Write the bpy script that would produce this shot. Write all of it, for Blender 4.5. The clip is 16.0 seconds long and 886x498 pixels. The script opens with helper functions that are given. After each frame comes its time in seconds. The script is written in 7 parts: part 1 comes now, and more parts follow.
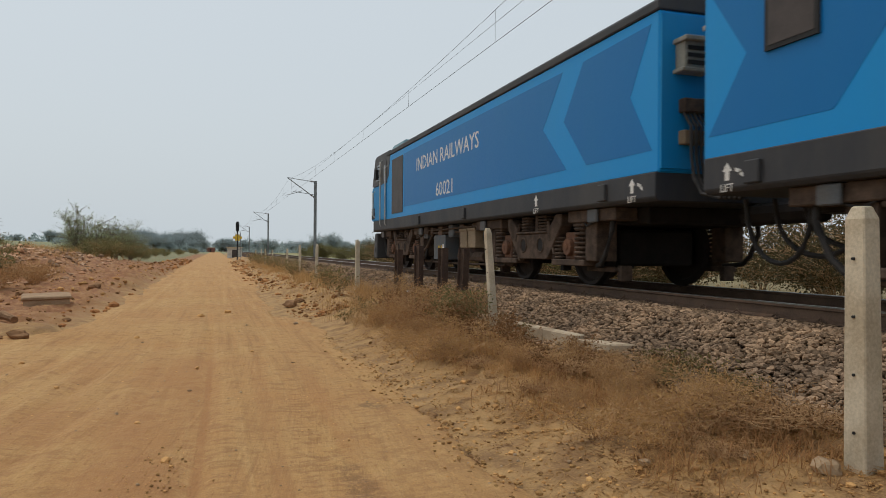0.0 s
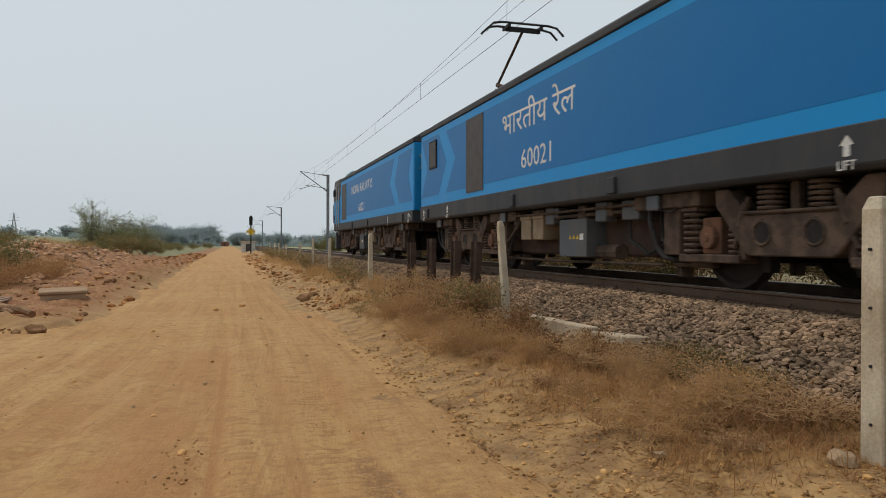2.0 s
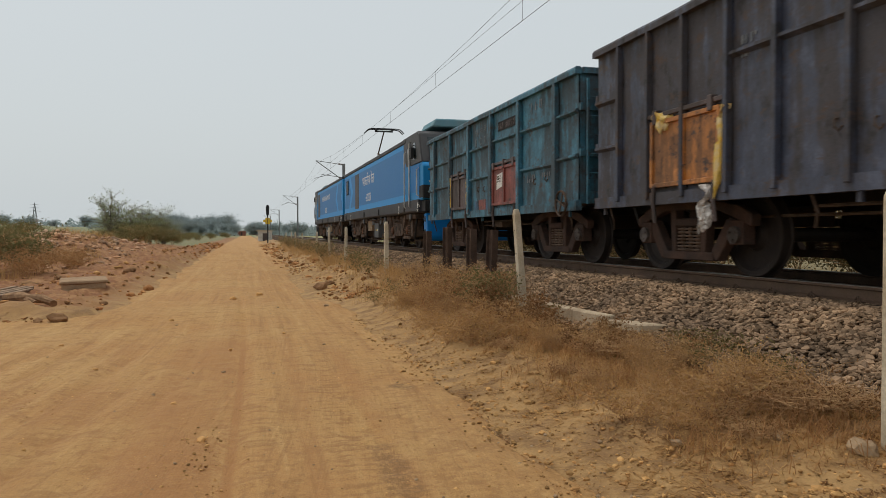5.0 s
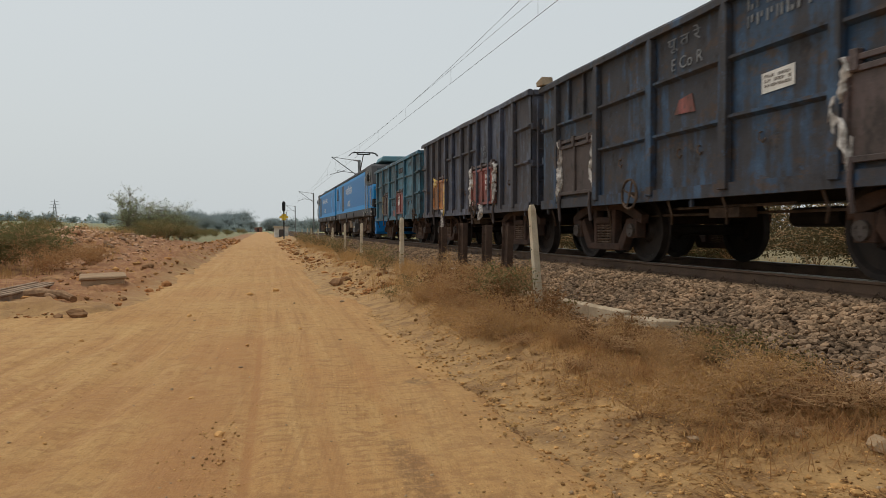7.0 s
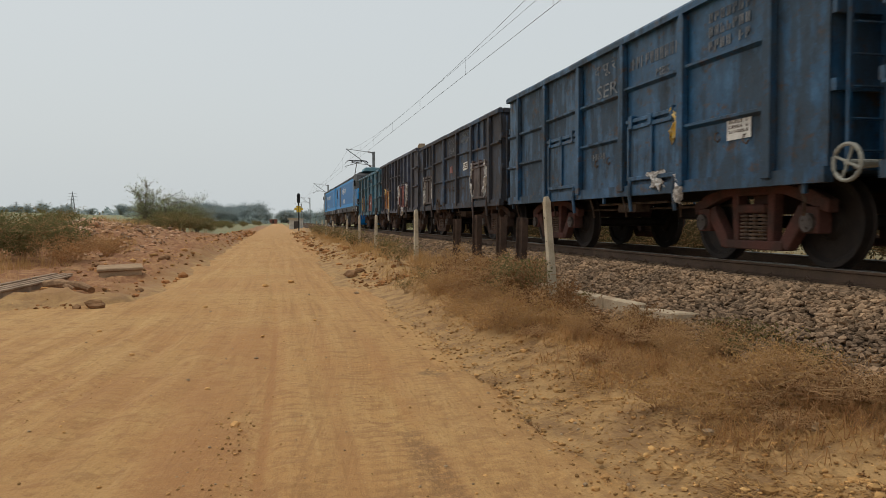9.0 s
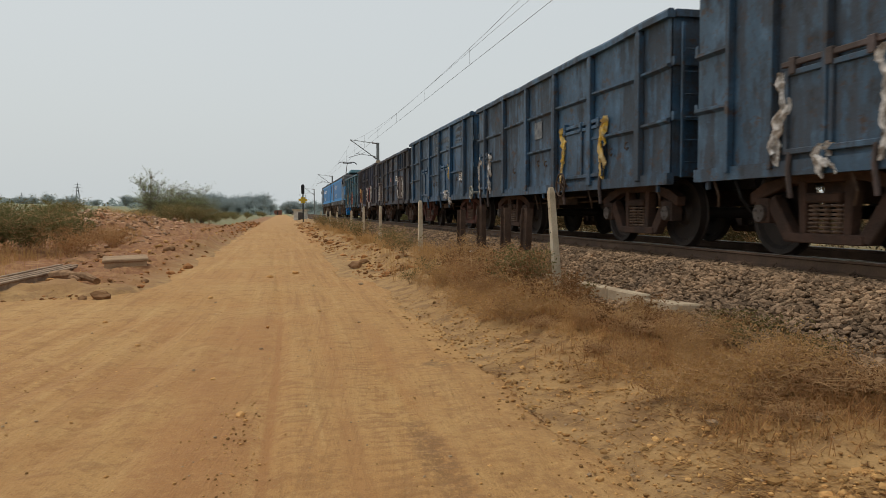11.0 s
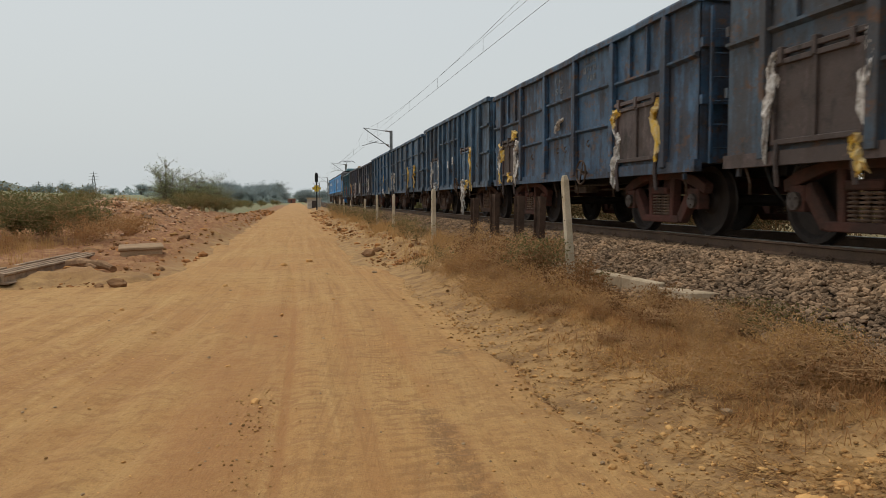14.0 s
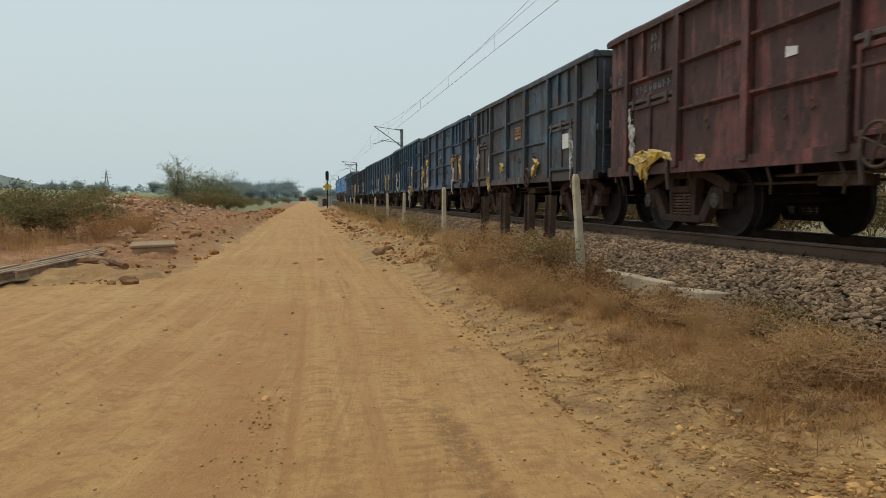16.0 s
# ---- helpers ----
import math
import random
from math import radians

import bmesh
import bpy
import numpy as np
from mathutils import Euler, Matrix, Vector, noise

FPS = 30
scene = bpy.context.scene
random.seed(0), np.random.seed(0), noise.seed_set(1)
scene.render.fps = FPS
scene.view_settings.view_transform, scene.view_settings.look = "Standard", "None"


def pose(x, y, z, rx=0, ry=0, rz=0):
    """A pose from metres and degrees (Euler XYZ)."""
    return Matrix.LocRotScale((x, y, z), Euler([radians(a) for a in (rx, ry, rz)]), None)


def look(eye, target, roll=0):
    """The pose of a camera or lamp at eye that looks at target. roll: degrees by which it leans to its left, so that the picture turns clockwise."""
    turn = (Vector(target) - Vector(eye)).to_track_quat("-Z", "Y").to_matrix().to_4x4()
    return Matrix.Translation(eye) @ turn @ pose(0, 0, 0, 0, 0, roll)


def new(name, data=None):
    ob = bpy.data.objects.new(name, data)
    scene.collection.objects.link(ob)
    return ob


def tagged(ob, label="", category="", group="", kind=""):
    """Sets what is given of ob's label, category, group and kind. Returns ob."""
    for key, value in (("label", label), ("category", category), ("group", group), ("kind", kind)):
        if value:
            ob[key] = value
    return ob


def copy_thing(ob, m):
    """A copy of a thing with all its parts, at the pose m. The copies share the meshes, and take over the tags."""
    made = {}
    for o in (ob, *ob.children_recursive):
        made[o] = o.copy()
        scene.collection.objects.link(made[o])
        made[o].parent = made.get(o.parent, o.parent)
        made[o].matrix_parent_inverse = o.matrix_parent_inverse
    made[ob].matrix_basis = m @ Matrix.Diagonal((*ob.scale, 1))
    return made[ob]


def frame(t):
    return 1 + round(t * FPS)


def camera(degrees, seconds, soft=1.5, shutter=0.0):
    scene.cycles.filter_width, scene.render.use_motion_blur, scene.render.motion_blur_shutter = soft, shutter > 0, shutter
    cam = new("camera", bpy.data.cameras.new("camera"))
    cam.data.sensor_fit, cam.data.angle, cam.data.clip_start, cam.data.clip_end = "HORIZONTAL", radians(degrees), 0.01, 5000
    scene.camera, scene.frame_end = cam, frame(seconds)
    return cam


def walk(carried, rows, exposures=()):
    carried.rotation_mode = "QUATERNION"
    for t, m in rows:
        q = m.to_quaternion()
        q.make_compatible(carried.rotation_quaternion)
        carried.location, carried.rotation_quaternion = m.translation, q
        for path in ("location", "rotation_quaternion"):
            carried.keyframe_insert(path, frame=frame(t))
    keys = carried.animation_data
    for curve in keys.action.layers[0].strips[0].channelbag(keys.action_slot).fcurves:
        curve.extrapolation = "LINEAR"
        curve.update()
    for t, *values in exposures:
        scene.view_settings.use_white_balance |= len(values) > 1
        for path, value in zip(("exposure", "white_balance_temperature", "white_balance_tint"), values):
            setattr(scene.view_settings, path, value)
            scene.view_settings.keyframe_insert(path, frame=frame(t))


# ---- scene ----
from functools import lru_cache

# ---------------------------------------------------------------- camera
cam = camera(62.96, 16.0, soft=0.65, shutter=0.2)
EYE = 1.45
TURNS = [(0, 17.44, 0.2, 0.47), (0.5, 17.3, -0.06, 0.27), (1, 17.1, -0.15, 0.14), (1.5, 16.77, -0.25, 0.12),
         (2, 16.44, -0.37, 0.15), (2.5, 16.18, -0.63, 0.08), (3, 15.93, -0.74, 0.02), (3.5, 15.73, -0.98, -0.01),
         (4, 15.57, -1.07, -0.05), (6.5, 14.32, -1.59, -0.14), (7, 13.96, -1.6, -0.17), (7.5, 13.65, -1.73, -0.08),
         (8, 13.35, -1.92, -0.06), (8.5, 13.05, -2.03, -0.1), (9, 12.83, -2.24, -0.16), (11.5, 12.42, -3.12, -0.17),
         (12, 12.31, -3.3, -0.16), (12.5, 12.15, -3.47, -0.21), (13, 11.98, -3.61, -0.22), (13.5, 11.7, -3.77, -0.26),
         (14, 11.43, -3.88, -0.25), (14.5, 11.14, -3.91, -0.24), (15, 10.94, -3.97, -0.26), (15.5, 10.75, -3.96, -0.2),
         (16, 10.62, -3.99, -0.08)]
walk(cam, [(t, pose(0, 0, EYE, 90 + p, 0, -y) @ pose(0, 0, 0, 0, 0, r)) for t, y, p, r in TURNS],
     exposures=[(0, 0, 6350, 10), (2.5, 0, 6400, 10), (4, 0, 6550, 10), (9, 0, 6650, 10), (12.5, 0, 6700, 10), (15.3, 0, 6650, 10), (16, 0, 6250, 2)])

# ---------------------------------------------------------------- light
world = bpy.data.worlds.new("hazy_sky")
scene.world = world
world.use_nodes = True
wn, wl = world.node_tree.nodes, world.node_tree.links
sky = wn.new("ShaderNodeTexSky")
sky.sky_type, sky.sun_disc = "NISHITA", False
sky.sun_elevation, sky.sun_rotation = radians(68), radians(-50)
sky.dust_density, sky.air_density = 8.0, 1.2
scale_sky = wn.new("ShaderNodeVectorMath")
scale_sky.operation = "SCALE"
scale_sky.inputs["Scale"].default_value = 0.09
wl.new(sky.outputs["Color"], scale_sky.inputs[0])
veil = wn.new("ShaderNodeMix")
veil.data_type = "RGBA"
veil.inputs["Factor"].default_value = 0.80
veil.inputs["B"].default_value = (0.69, 0.752, 0.782, 1)
wl.new(scale_sky.outputs[0], veil.inputs["A"])
wl.new(veil.outputs["Result"], wn["Background"].inputs["Color"])
wn["Background"].inputs["Strength"].default_value = 1.0

sun_data = bpy.data.lights.new("sun", "SUN")
sun_data.energy, sun_data.angle, sun_data.color = 1.0, radians(16), (1.0, 0.93, 0.84)
sun = new("sun", sun_data)
sun.matrix_basis = look((-29, 24, 93), (0, 0, 0))

# ---------------------------------------------------------------- materials


def nodes_of(name):
    m = bpy.data.materials.new(name)
    m.use_nodes = True
    return m, m.node_tree.nodes, m.node_tree.links


def noise_node(n, l, vec, scale, detail=4, rough=0.6):
    t = n.new("ShaderNodeTexNoise")
    t.inputs["Scale"].default_value, t.inputs["Detail"].default_value = scale, detail
    t.inputs["Roughness"].default_value = rough
    l.new(vec, t.inputs["Vector"])
    return t.outputs["Fac"]


def ramp_node(n, l, fac, lo, hi):
    r = n.new("ShaderNodeMapRange")
    r.interpolation_type = "SMOOTHSTEP"
    r.inputs["From Min"].default_value, r.inputs["From Max"].default_value = lo, hi
    l.new(fac, r.inputs["Value"])
    return r.outputs["Result"]


def mix_node(n, l, fac, a, b):
    m = n.new("ShaderNodeMix")
    m.data_type = "RGBA"
    for key, v in (("A", a), ("B", b)):
        if isinstance(v, tuple):
            m.inputs[key].default_value = (*v, 1)
        else:
            l.new(v, m.inputs[key])
    if isinstance(fac, float):
        m.inputs["Factor"].default_value = fac
    else:
        l.new(fac, m.inputs["Factor"])
    return m.outputs["Result"]


def math_node(n, l, op, a, b=None):
    m = n.new("ShaderNodeMath")
    m.operation = op
    for i, v in enumerate((a, b)):
        if v is None:
            continue
        if isinstance(v, (int, float)):
            m.inputs[i].default_value = v
        else:
            l.new(v, m.inputs[i])
    return m.outputs[0]


def coords(n, l, stretch=(1, 1, 1), per_object=False, space="Object"):
    tc = n.new("ShaderNodeTexCoord")
    mp = n.new("ShaderNodeMapping")
    mp.inputs["Scale"].default_value = stretch
    l.new(tc.outputs[space], mp.inputs["Vector"])
    if per_object:
        info = n.new("ShaderNodeObjectInfo")
        add = n.new("ShaderNodeVectorMath")
        mul = math_node(n, l, "MULTIPLY", info.outputs["Random"], 37.0)
        l.new(mp.outputs[0], add.inputs[0])
        l.new(mul, add.inputs[1])
        return add.outputs[0]
    return mp.outputs[0]


def bump_node(n, l, height, strength, dist):
    b = n.new("ShaderNodeBump")
    b.inputs["Strength"].default_value, b.inputs["Distance"].default_value = strength, dist
    l.new(height, b.inputs["Height"])
    l.new(b.outputs[0], n["Principled BSDF"].inputs["Normal"])


def mat(name, base, alt, scale=4.0, fine=60.0, rough=0.8, metal=0.0, bump=0.25, dist=0.005, island=False, streak=False):
    """Two tones in large patches, a fine grain on top, and a fine relief."""
    m, n, l = nodes_of(name)
    p = n["Principled BSDF"]
    vec = coords(n, l, (1, 1, 0.25) if streak else (1, 1, 1), per_object=True)
    big = ramp_node(n, l, noise_node(n, l, vec, scale), 0.35, 0.65)
    small = noise_node(n, l, coords(n, l, per_object=True), fine, 3)
    col = mix_node(n, l, big, base, alt)
    if island:
        geo = n.new("ShaderNodeNewGeometry")
        v = ramp_node(n, l, geo.outputs["Random Per Island"], 0.0, 1.0)
        shade = math_node(n, l, "MULTIPLY_ADD", v, 0.9)
        shade.node.inputs[2].default_value = 0.55
        hsv = n.new("ShaderNodeHueSaturation")
        l.new(col, hsv.inputs["Color"])
        l.new(shade, hsv.inputs["Value"])
        col = hsv.outputs[0]
    grain = n.new("ShaderNodeHueSaturation")
    l.new(col, grain.inputs["Color"])
    gv = math_node(n, l, "MULTIPLY_ADD", small, 0.7)
    gv.node.inputs[2].default_value = 0.65
    l.new(gv, grain.inputs["Value"])
    l.new(grain.outputs[0], p.inputs["Base Color"])
    p.inputs["Roughness"].default_value, p.inputs["Metallic"].default_value = rough, metal
    p.inputs["Specular IOR Level"].default_value = 0.08 if rough > 0.84 else 0.3
    bump_node(n, l, small, bump, dist)
    return m


def worn_paint(name, paint, dirt, rust, dirty=0.5, rusty=0.35, rough=0.6, chips=0.66):
    """Old paint on steel: broad grime, vertical streaks, rust that shows in chips, dents."""
    m, n, l = nodes_of(name)
    p = n["Principled BSDF"]
    vec = coords(n, l, per_object=False)
    broad = noise_node(n, l, vec, 0.9, 6, 0.65)
    streaks = noise_node(n, l, coords(n, l, (1, 1, 0.12)), 5.5, 5, 0.6)
    fine = noise_node(n, l, vec, 45, 4)
    patches = noise_node(n, l, coords(n, l, (1, 0.8, 1.3)), 2.6, 8, 0.72)
    grime = ramp_node(n, l, math_node(n, l, "ADD", math_node(n, l, "MULTIPLY", broad, 0.55), math_node(n, l, "MULTIPLY", streaks, 0.45)), 0.60 - dirty * 0.26, 0.68 - dirty * 0.26)
    blotch = noise_node(n, l, coords(n, l, (1, 1, 0.7)), 3.4, 7, 0.7)
    fade = tuple(min(1.0, c * 1.5 + 0.012) for c in paint)
    col = mix_node(n, l, ramp_node(n, l, blotch, 0.50, 0.66), paint, fade)
    col = mix_node(n, l, math_node(n, l, "MULTIPLY", grime, 0.85), col, dirt)
    col = mix_node(n, l, math_node(n, l, "MULTIPLY", ramp_node(n, l, blotch, 0.47, 0.34), 0.8), col, tuple(c * 0.4 for c in dirt))
    col = mix_node(n, l, ramp_node(n, l, patches, chips - 0.06 - rusty * 0.12, chips + 0.0 - rusty * 0.06), col, rust)
    flakes = noise_node(n, l, coords(n, l, (1, 0.7, 1)), 11.0, 7, 0.75)
    col = mix_node(n, l, math_node(n, l, "MULTIPLY", ramp_node(n, l, flakes, 0.57, 0.63), 0.7), col, rust)
    col = mix_node(n, l, math_node(n, l, "MULTIPLY", ramp_node(n, l, flakes, 0.40, 0.34), 0.55), col, fade)
    scratch = noise_node(n, l, coords(n, l, (1, 0.35, 3.0)), 7.0, 6, 0.8)
    col = mix_node(n, l, math_node(n, l, "MULTIPLY", ramp_node(n, l, scratch, 0.64, 0.70), 0.5), col, tuple(min(1.0, c * 2.2 + 0.03) for c in dirt))
    shade = n.new("ShaderNodeHueSaturation")
    l.new(col, shade.inputs["Color"])
    sv = math_node(n, l, "MULTIPLY_ADD", fine, 0.8)
    sv.node.inputs[2].default_value = 0.6
    l.new(sv, shade.inputs["Value"])
    l.new(shade.outputs[0], p.inputs["Base Color"])
    rr = math_node(n, l, "MULTIPLY_ADD", grime, 0.25)
    rr.node.inputs[2].default_value = rough - 0.1
    l.new(rr, p.inputs["Roughness"])
    h = math_node(n, l, "ADD", math_node(n, l, "MULTIPLY", fine, 0.15), noise_node(n, l, vec, 2.2, 2))
    bump_node(n, l, h, 0.5, 0.03)
    return m


def loco_paint(name, colour, dust, rough=0.38, amount=0.5):
    """Fairly clean gloss paint with a thin film of road dust."""
    m, n, l = nodes_of(name)
    p = n["Principled BSDF"]
    vec = coords(n, l)
    broad = noise_node(n, l, coords(n, l, (1, 1, 0.3)), 1.3, 6, 0.6)
    fine = noise_node(n, l, vec, 30, 4)
    f = math_node(n, l, "MULTIPLY", ramp_node(n, l, broad, 0.3, 0.75), amount)
    l.new(mix_node(n, l, f, colour, dust), p.inputs["Base Color"])
    p.inputs["Specular IOR Level"].default_value = 0.25
    rr = math_node(n, l, "MULTIPLY_ADD", fine, 0.2)
    rr.node.inputs[2].default_value = rough
    l.new(rr, p.inputs["Roughness"])
    bump_node(n, l, noise_node(n, l, vec, 1.2, 2), 0.25, 0.02)
    return m


def earth(name, tones, pebble, relief=0.5, scale=0.5):
    """Bare earth: three tones in patches, tyre-worn streaks along the way, painted rut and tread shade, grit."""
    m, n, l = nodes_of(name)
    p = n["Principled BSDF"]
    vec = coords(n, l)
    sep = n.new("ShaderNodeSeparateXYZ")
    l.new(vec, sep.inputs[0])
    back = math_node(n, l, "MAXIMUM", math_node(n, l, "SUBTRACT", 12.5, sep.outputs["Y"]), 0.0)
    bend = math_node(n, l, "MULTIPLY", math_node(n, l, "MULTIPLY", back, back), 0.010)
    comb = n.new("ShaderNodeCombineXYZ")
    l.new(math_node(n, l, "MULTIPLY", math_node(n, l, "ADD", sep.outputs["X"], bend), 2.4), comb.inputs["X"])
    l.new(math_node(n, l, "MULTIPLY", sep.outputs["Y"], 0.10), comb.inputs["Y"])
    curved = noise_node(n, l, comb.outputs[0], 2.0, 5, 0.65)
    straight = noise_node(n, l, coords(n, l, (2.6, 0.07, 1)), 2.0, 5, 0.65)
    side = ramp_node(n, l, math_node(n, l, "ADD", sep.outputs["X"], math_node(n, l, "MULTIPLY", bend, 0.4)), -1.6, 0.3)
    pick = n.new("ShaderNodeMix")
    l.new(side, pick.inputs["Factor"])
    l.new(curved, pick.inputs["A"])
    l.new(straight, pick.inputs["B"])
    lane = pick.outputs["Result"]
    thin = n.new("ShaderNodeCombineXYZ")
    l.new(math_node(n, l, "MULTIPLY", math_node(n, l, "ADD", sep.outputs["X"], bend), 8.0), thin.inputs["X"])
    l.new(math_node(n, l, "MULTIPLY", sep.outputs["Y"], 0.16), thin.inputs["Y"])
    rills = noise_node(n, l, thin.outputs[0], 1.6, 4, 0.6)
    broad = noise_node(n, l, vec, scale, 6, 0.65)
    mid = noise_node(n, l, vec, 4.0, 6, 0.7)
    fine = noise_node(n, l, vec, 70, 5, 0.7)
    col = mix_node(n, l, ramp_node(n, l, broad, 0.35, 0.65), tones[0], tones[1])
    col = mix_node(n, l, math_node(n, l, "MULTIPLY", ramp_node(n, l, lane, 0.50, 0.64), 0.5), col, tones[2])
    col = mix_node(n, l, math_node(n, l, "MULTIPLY", ramp_node(n, l, lane, 0.46, 0.35), 0.55), col, tones[3])
    col = mix_node(n, l, math_node(n, l, "MULTIPLY", ramp_node(n, l, mid, 0.49, 0.64), 0.7), col, tones[3])
    patchy = ramp_node(n, l, broad, 0.40, 0.56)
    col = mix_node(n, l, math_node(n, l, "MULTIPLY", math_node(n, l, "MULTIPLY", ramp_node(n, l, rills, 0.54, 0.66), patchy), 0.55), col, tones[3])
    speck = noise_node(n, l, vec, 17.0, 4, 0.75)
    col = mix_node(n, l, math_node(n, l, "MULTIPLY", ramp_node(n, l, speck, 0.53, 0.66), 0.75), col, tones[3])
    col = mix_node(n, l, math_node(n, l, "MULTIPLY", ramp_node(n, l, speck, 0.44, 0.34), 0.4), col, tones[2])
    # ruts tinted darker and redder, with their shade put into the colour
    wave = math_node(n, l, "MULTIPLY", math_node(n, l, "SINE", math_node(n, l, "ADD", math_node(n, l, "MULTIPLY", sep.outputs["Y"], 0.21), -0.51)), 0.12)
    for c, w, k in ((-0.17, 0.05, 0.7), (-0.6, 0.5, 0.55), (0.9, 0.13, 0.45), (-1.5, 0.3, 0.4), (0.35, 0.10, 0.35)):
        off = math_node(n, l, "ABSOLUTE", math_node(n, l, "SUBTRACT", math_node(n, l, "SUBTRACT", sep.outputs["X"], c), wave))
        rut = math_node(n, l, "MULTIPLY", ramp_node(n, l, off, w, w * 0.3), math_node(n, l, "MULTIPLY", ramp_node(n, l, sep.outputs["Y"], 12.5, 8.0), ramp_node(n, l, broad, 0.30, 0.50)))
        col = mix_node(n, l, math_node(n, l, "MULTIPLY", rut, k), col, (0.37, 0.170, 0.056))
    # shade of tyre treads and a scuffed rut painted in, plus loose redder soil
    tread_shade = math_node(n, l, "SINE", math_node(n, l, "ADD", math_node(n, l, "MULTIPLY", sep.outputs["Y"], 52.0), math_node(n, l, "MULTIPLY", mid, 9.0)))
    near = ramp_node(n, l, sep.outputs["Y"], 11.0, 6.0)
    for c, slope, w, k in ((0.47, 0.038, 0.15, 0.75), (0.05, 0.0, 0.13, 0.55), (1.15, 0.02, 0.15, 0.5), (-1.05, -0.05, 0.15, 0.5)):
        off = math_node(n, l, "ABSOLUTE", math_node(n, l, "SUBTRACT", math_node(n, l, "SUBTRACT", sep.outputs["X"], c), math_node(n, l, "MULTIPLY", sep.outputs["Y"], slope)))
        band = math_node(n, l, "MULTIPLY", math_node(n, l, "MULTIPLY", ramp_node(n, l, off, w, w * 0.6), near), ramp_node(n, l, mid, 0.40, 0.55))
        col = mix_node(n, l, math_node(n, l, "MULTIPLY", math_node(n, l, "MULTIPLY", band, ramp_node(n, l, tread_shade, -0.2, 0.9)), k), col, tones[3])
    for cx, cy, rx, ry, k, tone in ((1.4, 6.6, 0.13, 0.17, 0.9, (0.22, 0.125, 0.052)), (-0.45, 4.2, 0.42, 1.5, 0.5, (0.37, 0.172, 0.060)), (-0.95, 6.4, 0.45, 1.5, 0.35, (0.38, 0.178, 0.062)), (0.86, 4.0, 0.13, 1.0, 0.8, (0.25, 0.13, 0.052)),
                                    (-0.1, 8.0, 0.2, 3.5, 0.4, (0.40, 0.185, 0.064)), (1.5, 5.0, 0.5, 1.8, 0.45, (0.37, 0.195, 0.072)), (-2.2, 6.5, 0.6, 1.6, 0.4, (0.37, 0.178, 0.062))):
        ex = math_node(n, l, "POWER", math_node(n, l, "ABSOLUTE", math_node(n, l, "DIVIDE", math_node(n, l, "SUBTRACT", sep.outputs["X"], cx), rx)), 2.0)
        ey = math_node(n, l, "POWER", math_node(n, l, "ABSOLUTE", math_node(n, l, "DIVIDE", math_node(n, l, "SUBTRACT", sep.outputs["Y"], cy), ry)), 2.0)
        d = math_node(n, l, "ADD", math_node(n, l, "ADD", ex, ey), math_node(n, l, "MULTIPLY", math_node(n, l, "SUBTRACT", mid, 0.5), -3.0))
        f = math_node(n, l, "MULTIPLY", ramp_node(n, l, d, 1.3, 0.2), ramp_node(n, l, speck, 0.36, 0.56))
        col = mix_node(n, l, math_node(n, l, "MULTIPLY", f, k), col, tone)
    vor = n.new("ShaderNodeTexVoronoi")
    vor.inputs["Scale"].default_value = 38
    l.new(vec, vor.inputs["Vector"])
    spots = math_node(n, l, "MULTIPLY", ramp_node(n, l, vor.outputs["Distance"], 0.22, 0.10), ramp_node(n, l, mid, 0.5, 0.62))
    col = mix_node(n, l, math_node(n, l, "MULTIPLY", spots, 0.6), col, pebble)
    shade = n.new("ShaderNodeHueSaturation")
    l.new(col, shade.inputs["Color"])
    sv = math_node(n, l, "MULTIPLY_ADD", fine, 0.7)
    sv.node.inputs[2].default_value = 0.65
    l.new(sv, shade.inputs["Value"])
    l.new(shade.outputs[0], p.inputs["Base Color"])
    p.inputs["Roughness"].default_value = 0.95
    h = math_node(n, l, "ADD", math_node(n, l, "MULTIPLY", fine, 0.5), mid)
    h = math_node(n, l, "ADD", h, math_node(n, l, "MULTIPLY", lane, 1.2))
    h = math_node(n, l, "SUBTRACT", h, math_node(n, l, "MULTIPLY", rills, 0.9))
    h = math_node(n, l, "ADD", h, math_node(n, l, "MULTIPLY", speck, 0.7))
    h = math_node(n, l, "ADD", h, math_node(n, l, "MULTIPLY", spots, 0.3))
    bump_node(n, l, h, relief, 0.04)
    return m


def leaf_mat(name, a, b):
    m, n, l = nodes_of(name)
    p = n["Principled BSDF"]
    geo = n.new("ShaderNodeNewGeometry")
    big = ramp_node(n, l, noise_node(n, l, coords(n, l, per_object=True), 0.8, 3), 0.35, 0.65)
    f = math_node(n, l, "ADD", math_node(n, l, "MULTIPLY", geo.outputs["Random Per Island"], 0.6), math_node(n, l, "MULTIPLY", big, 0.4))
    col = mix_node(n, l, f, a, b)
    l.new(col, p.inputs["Base Color"])
    p.inputs["Roughness"].default_value = 0.8
    p.inputs["Specular IOR Level"].default_value = 0.15
    thin = n.new("ShaderNodeBsdfTranslucent")
    l.new(col, thin.inputs["Color"])
    both = n.new("ShaderNodeMixShader")
    both.inputs[0].default_value = 0.4
    l.new(p.outputs[0], both.inputs[1])
    l.new(thin.outputs[0], both.inputs[2])
    l.new(both.outputs[0], n["Material Output"].inputs["Surface"])
    return m


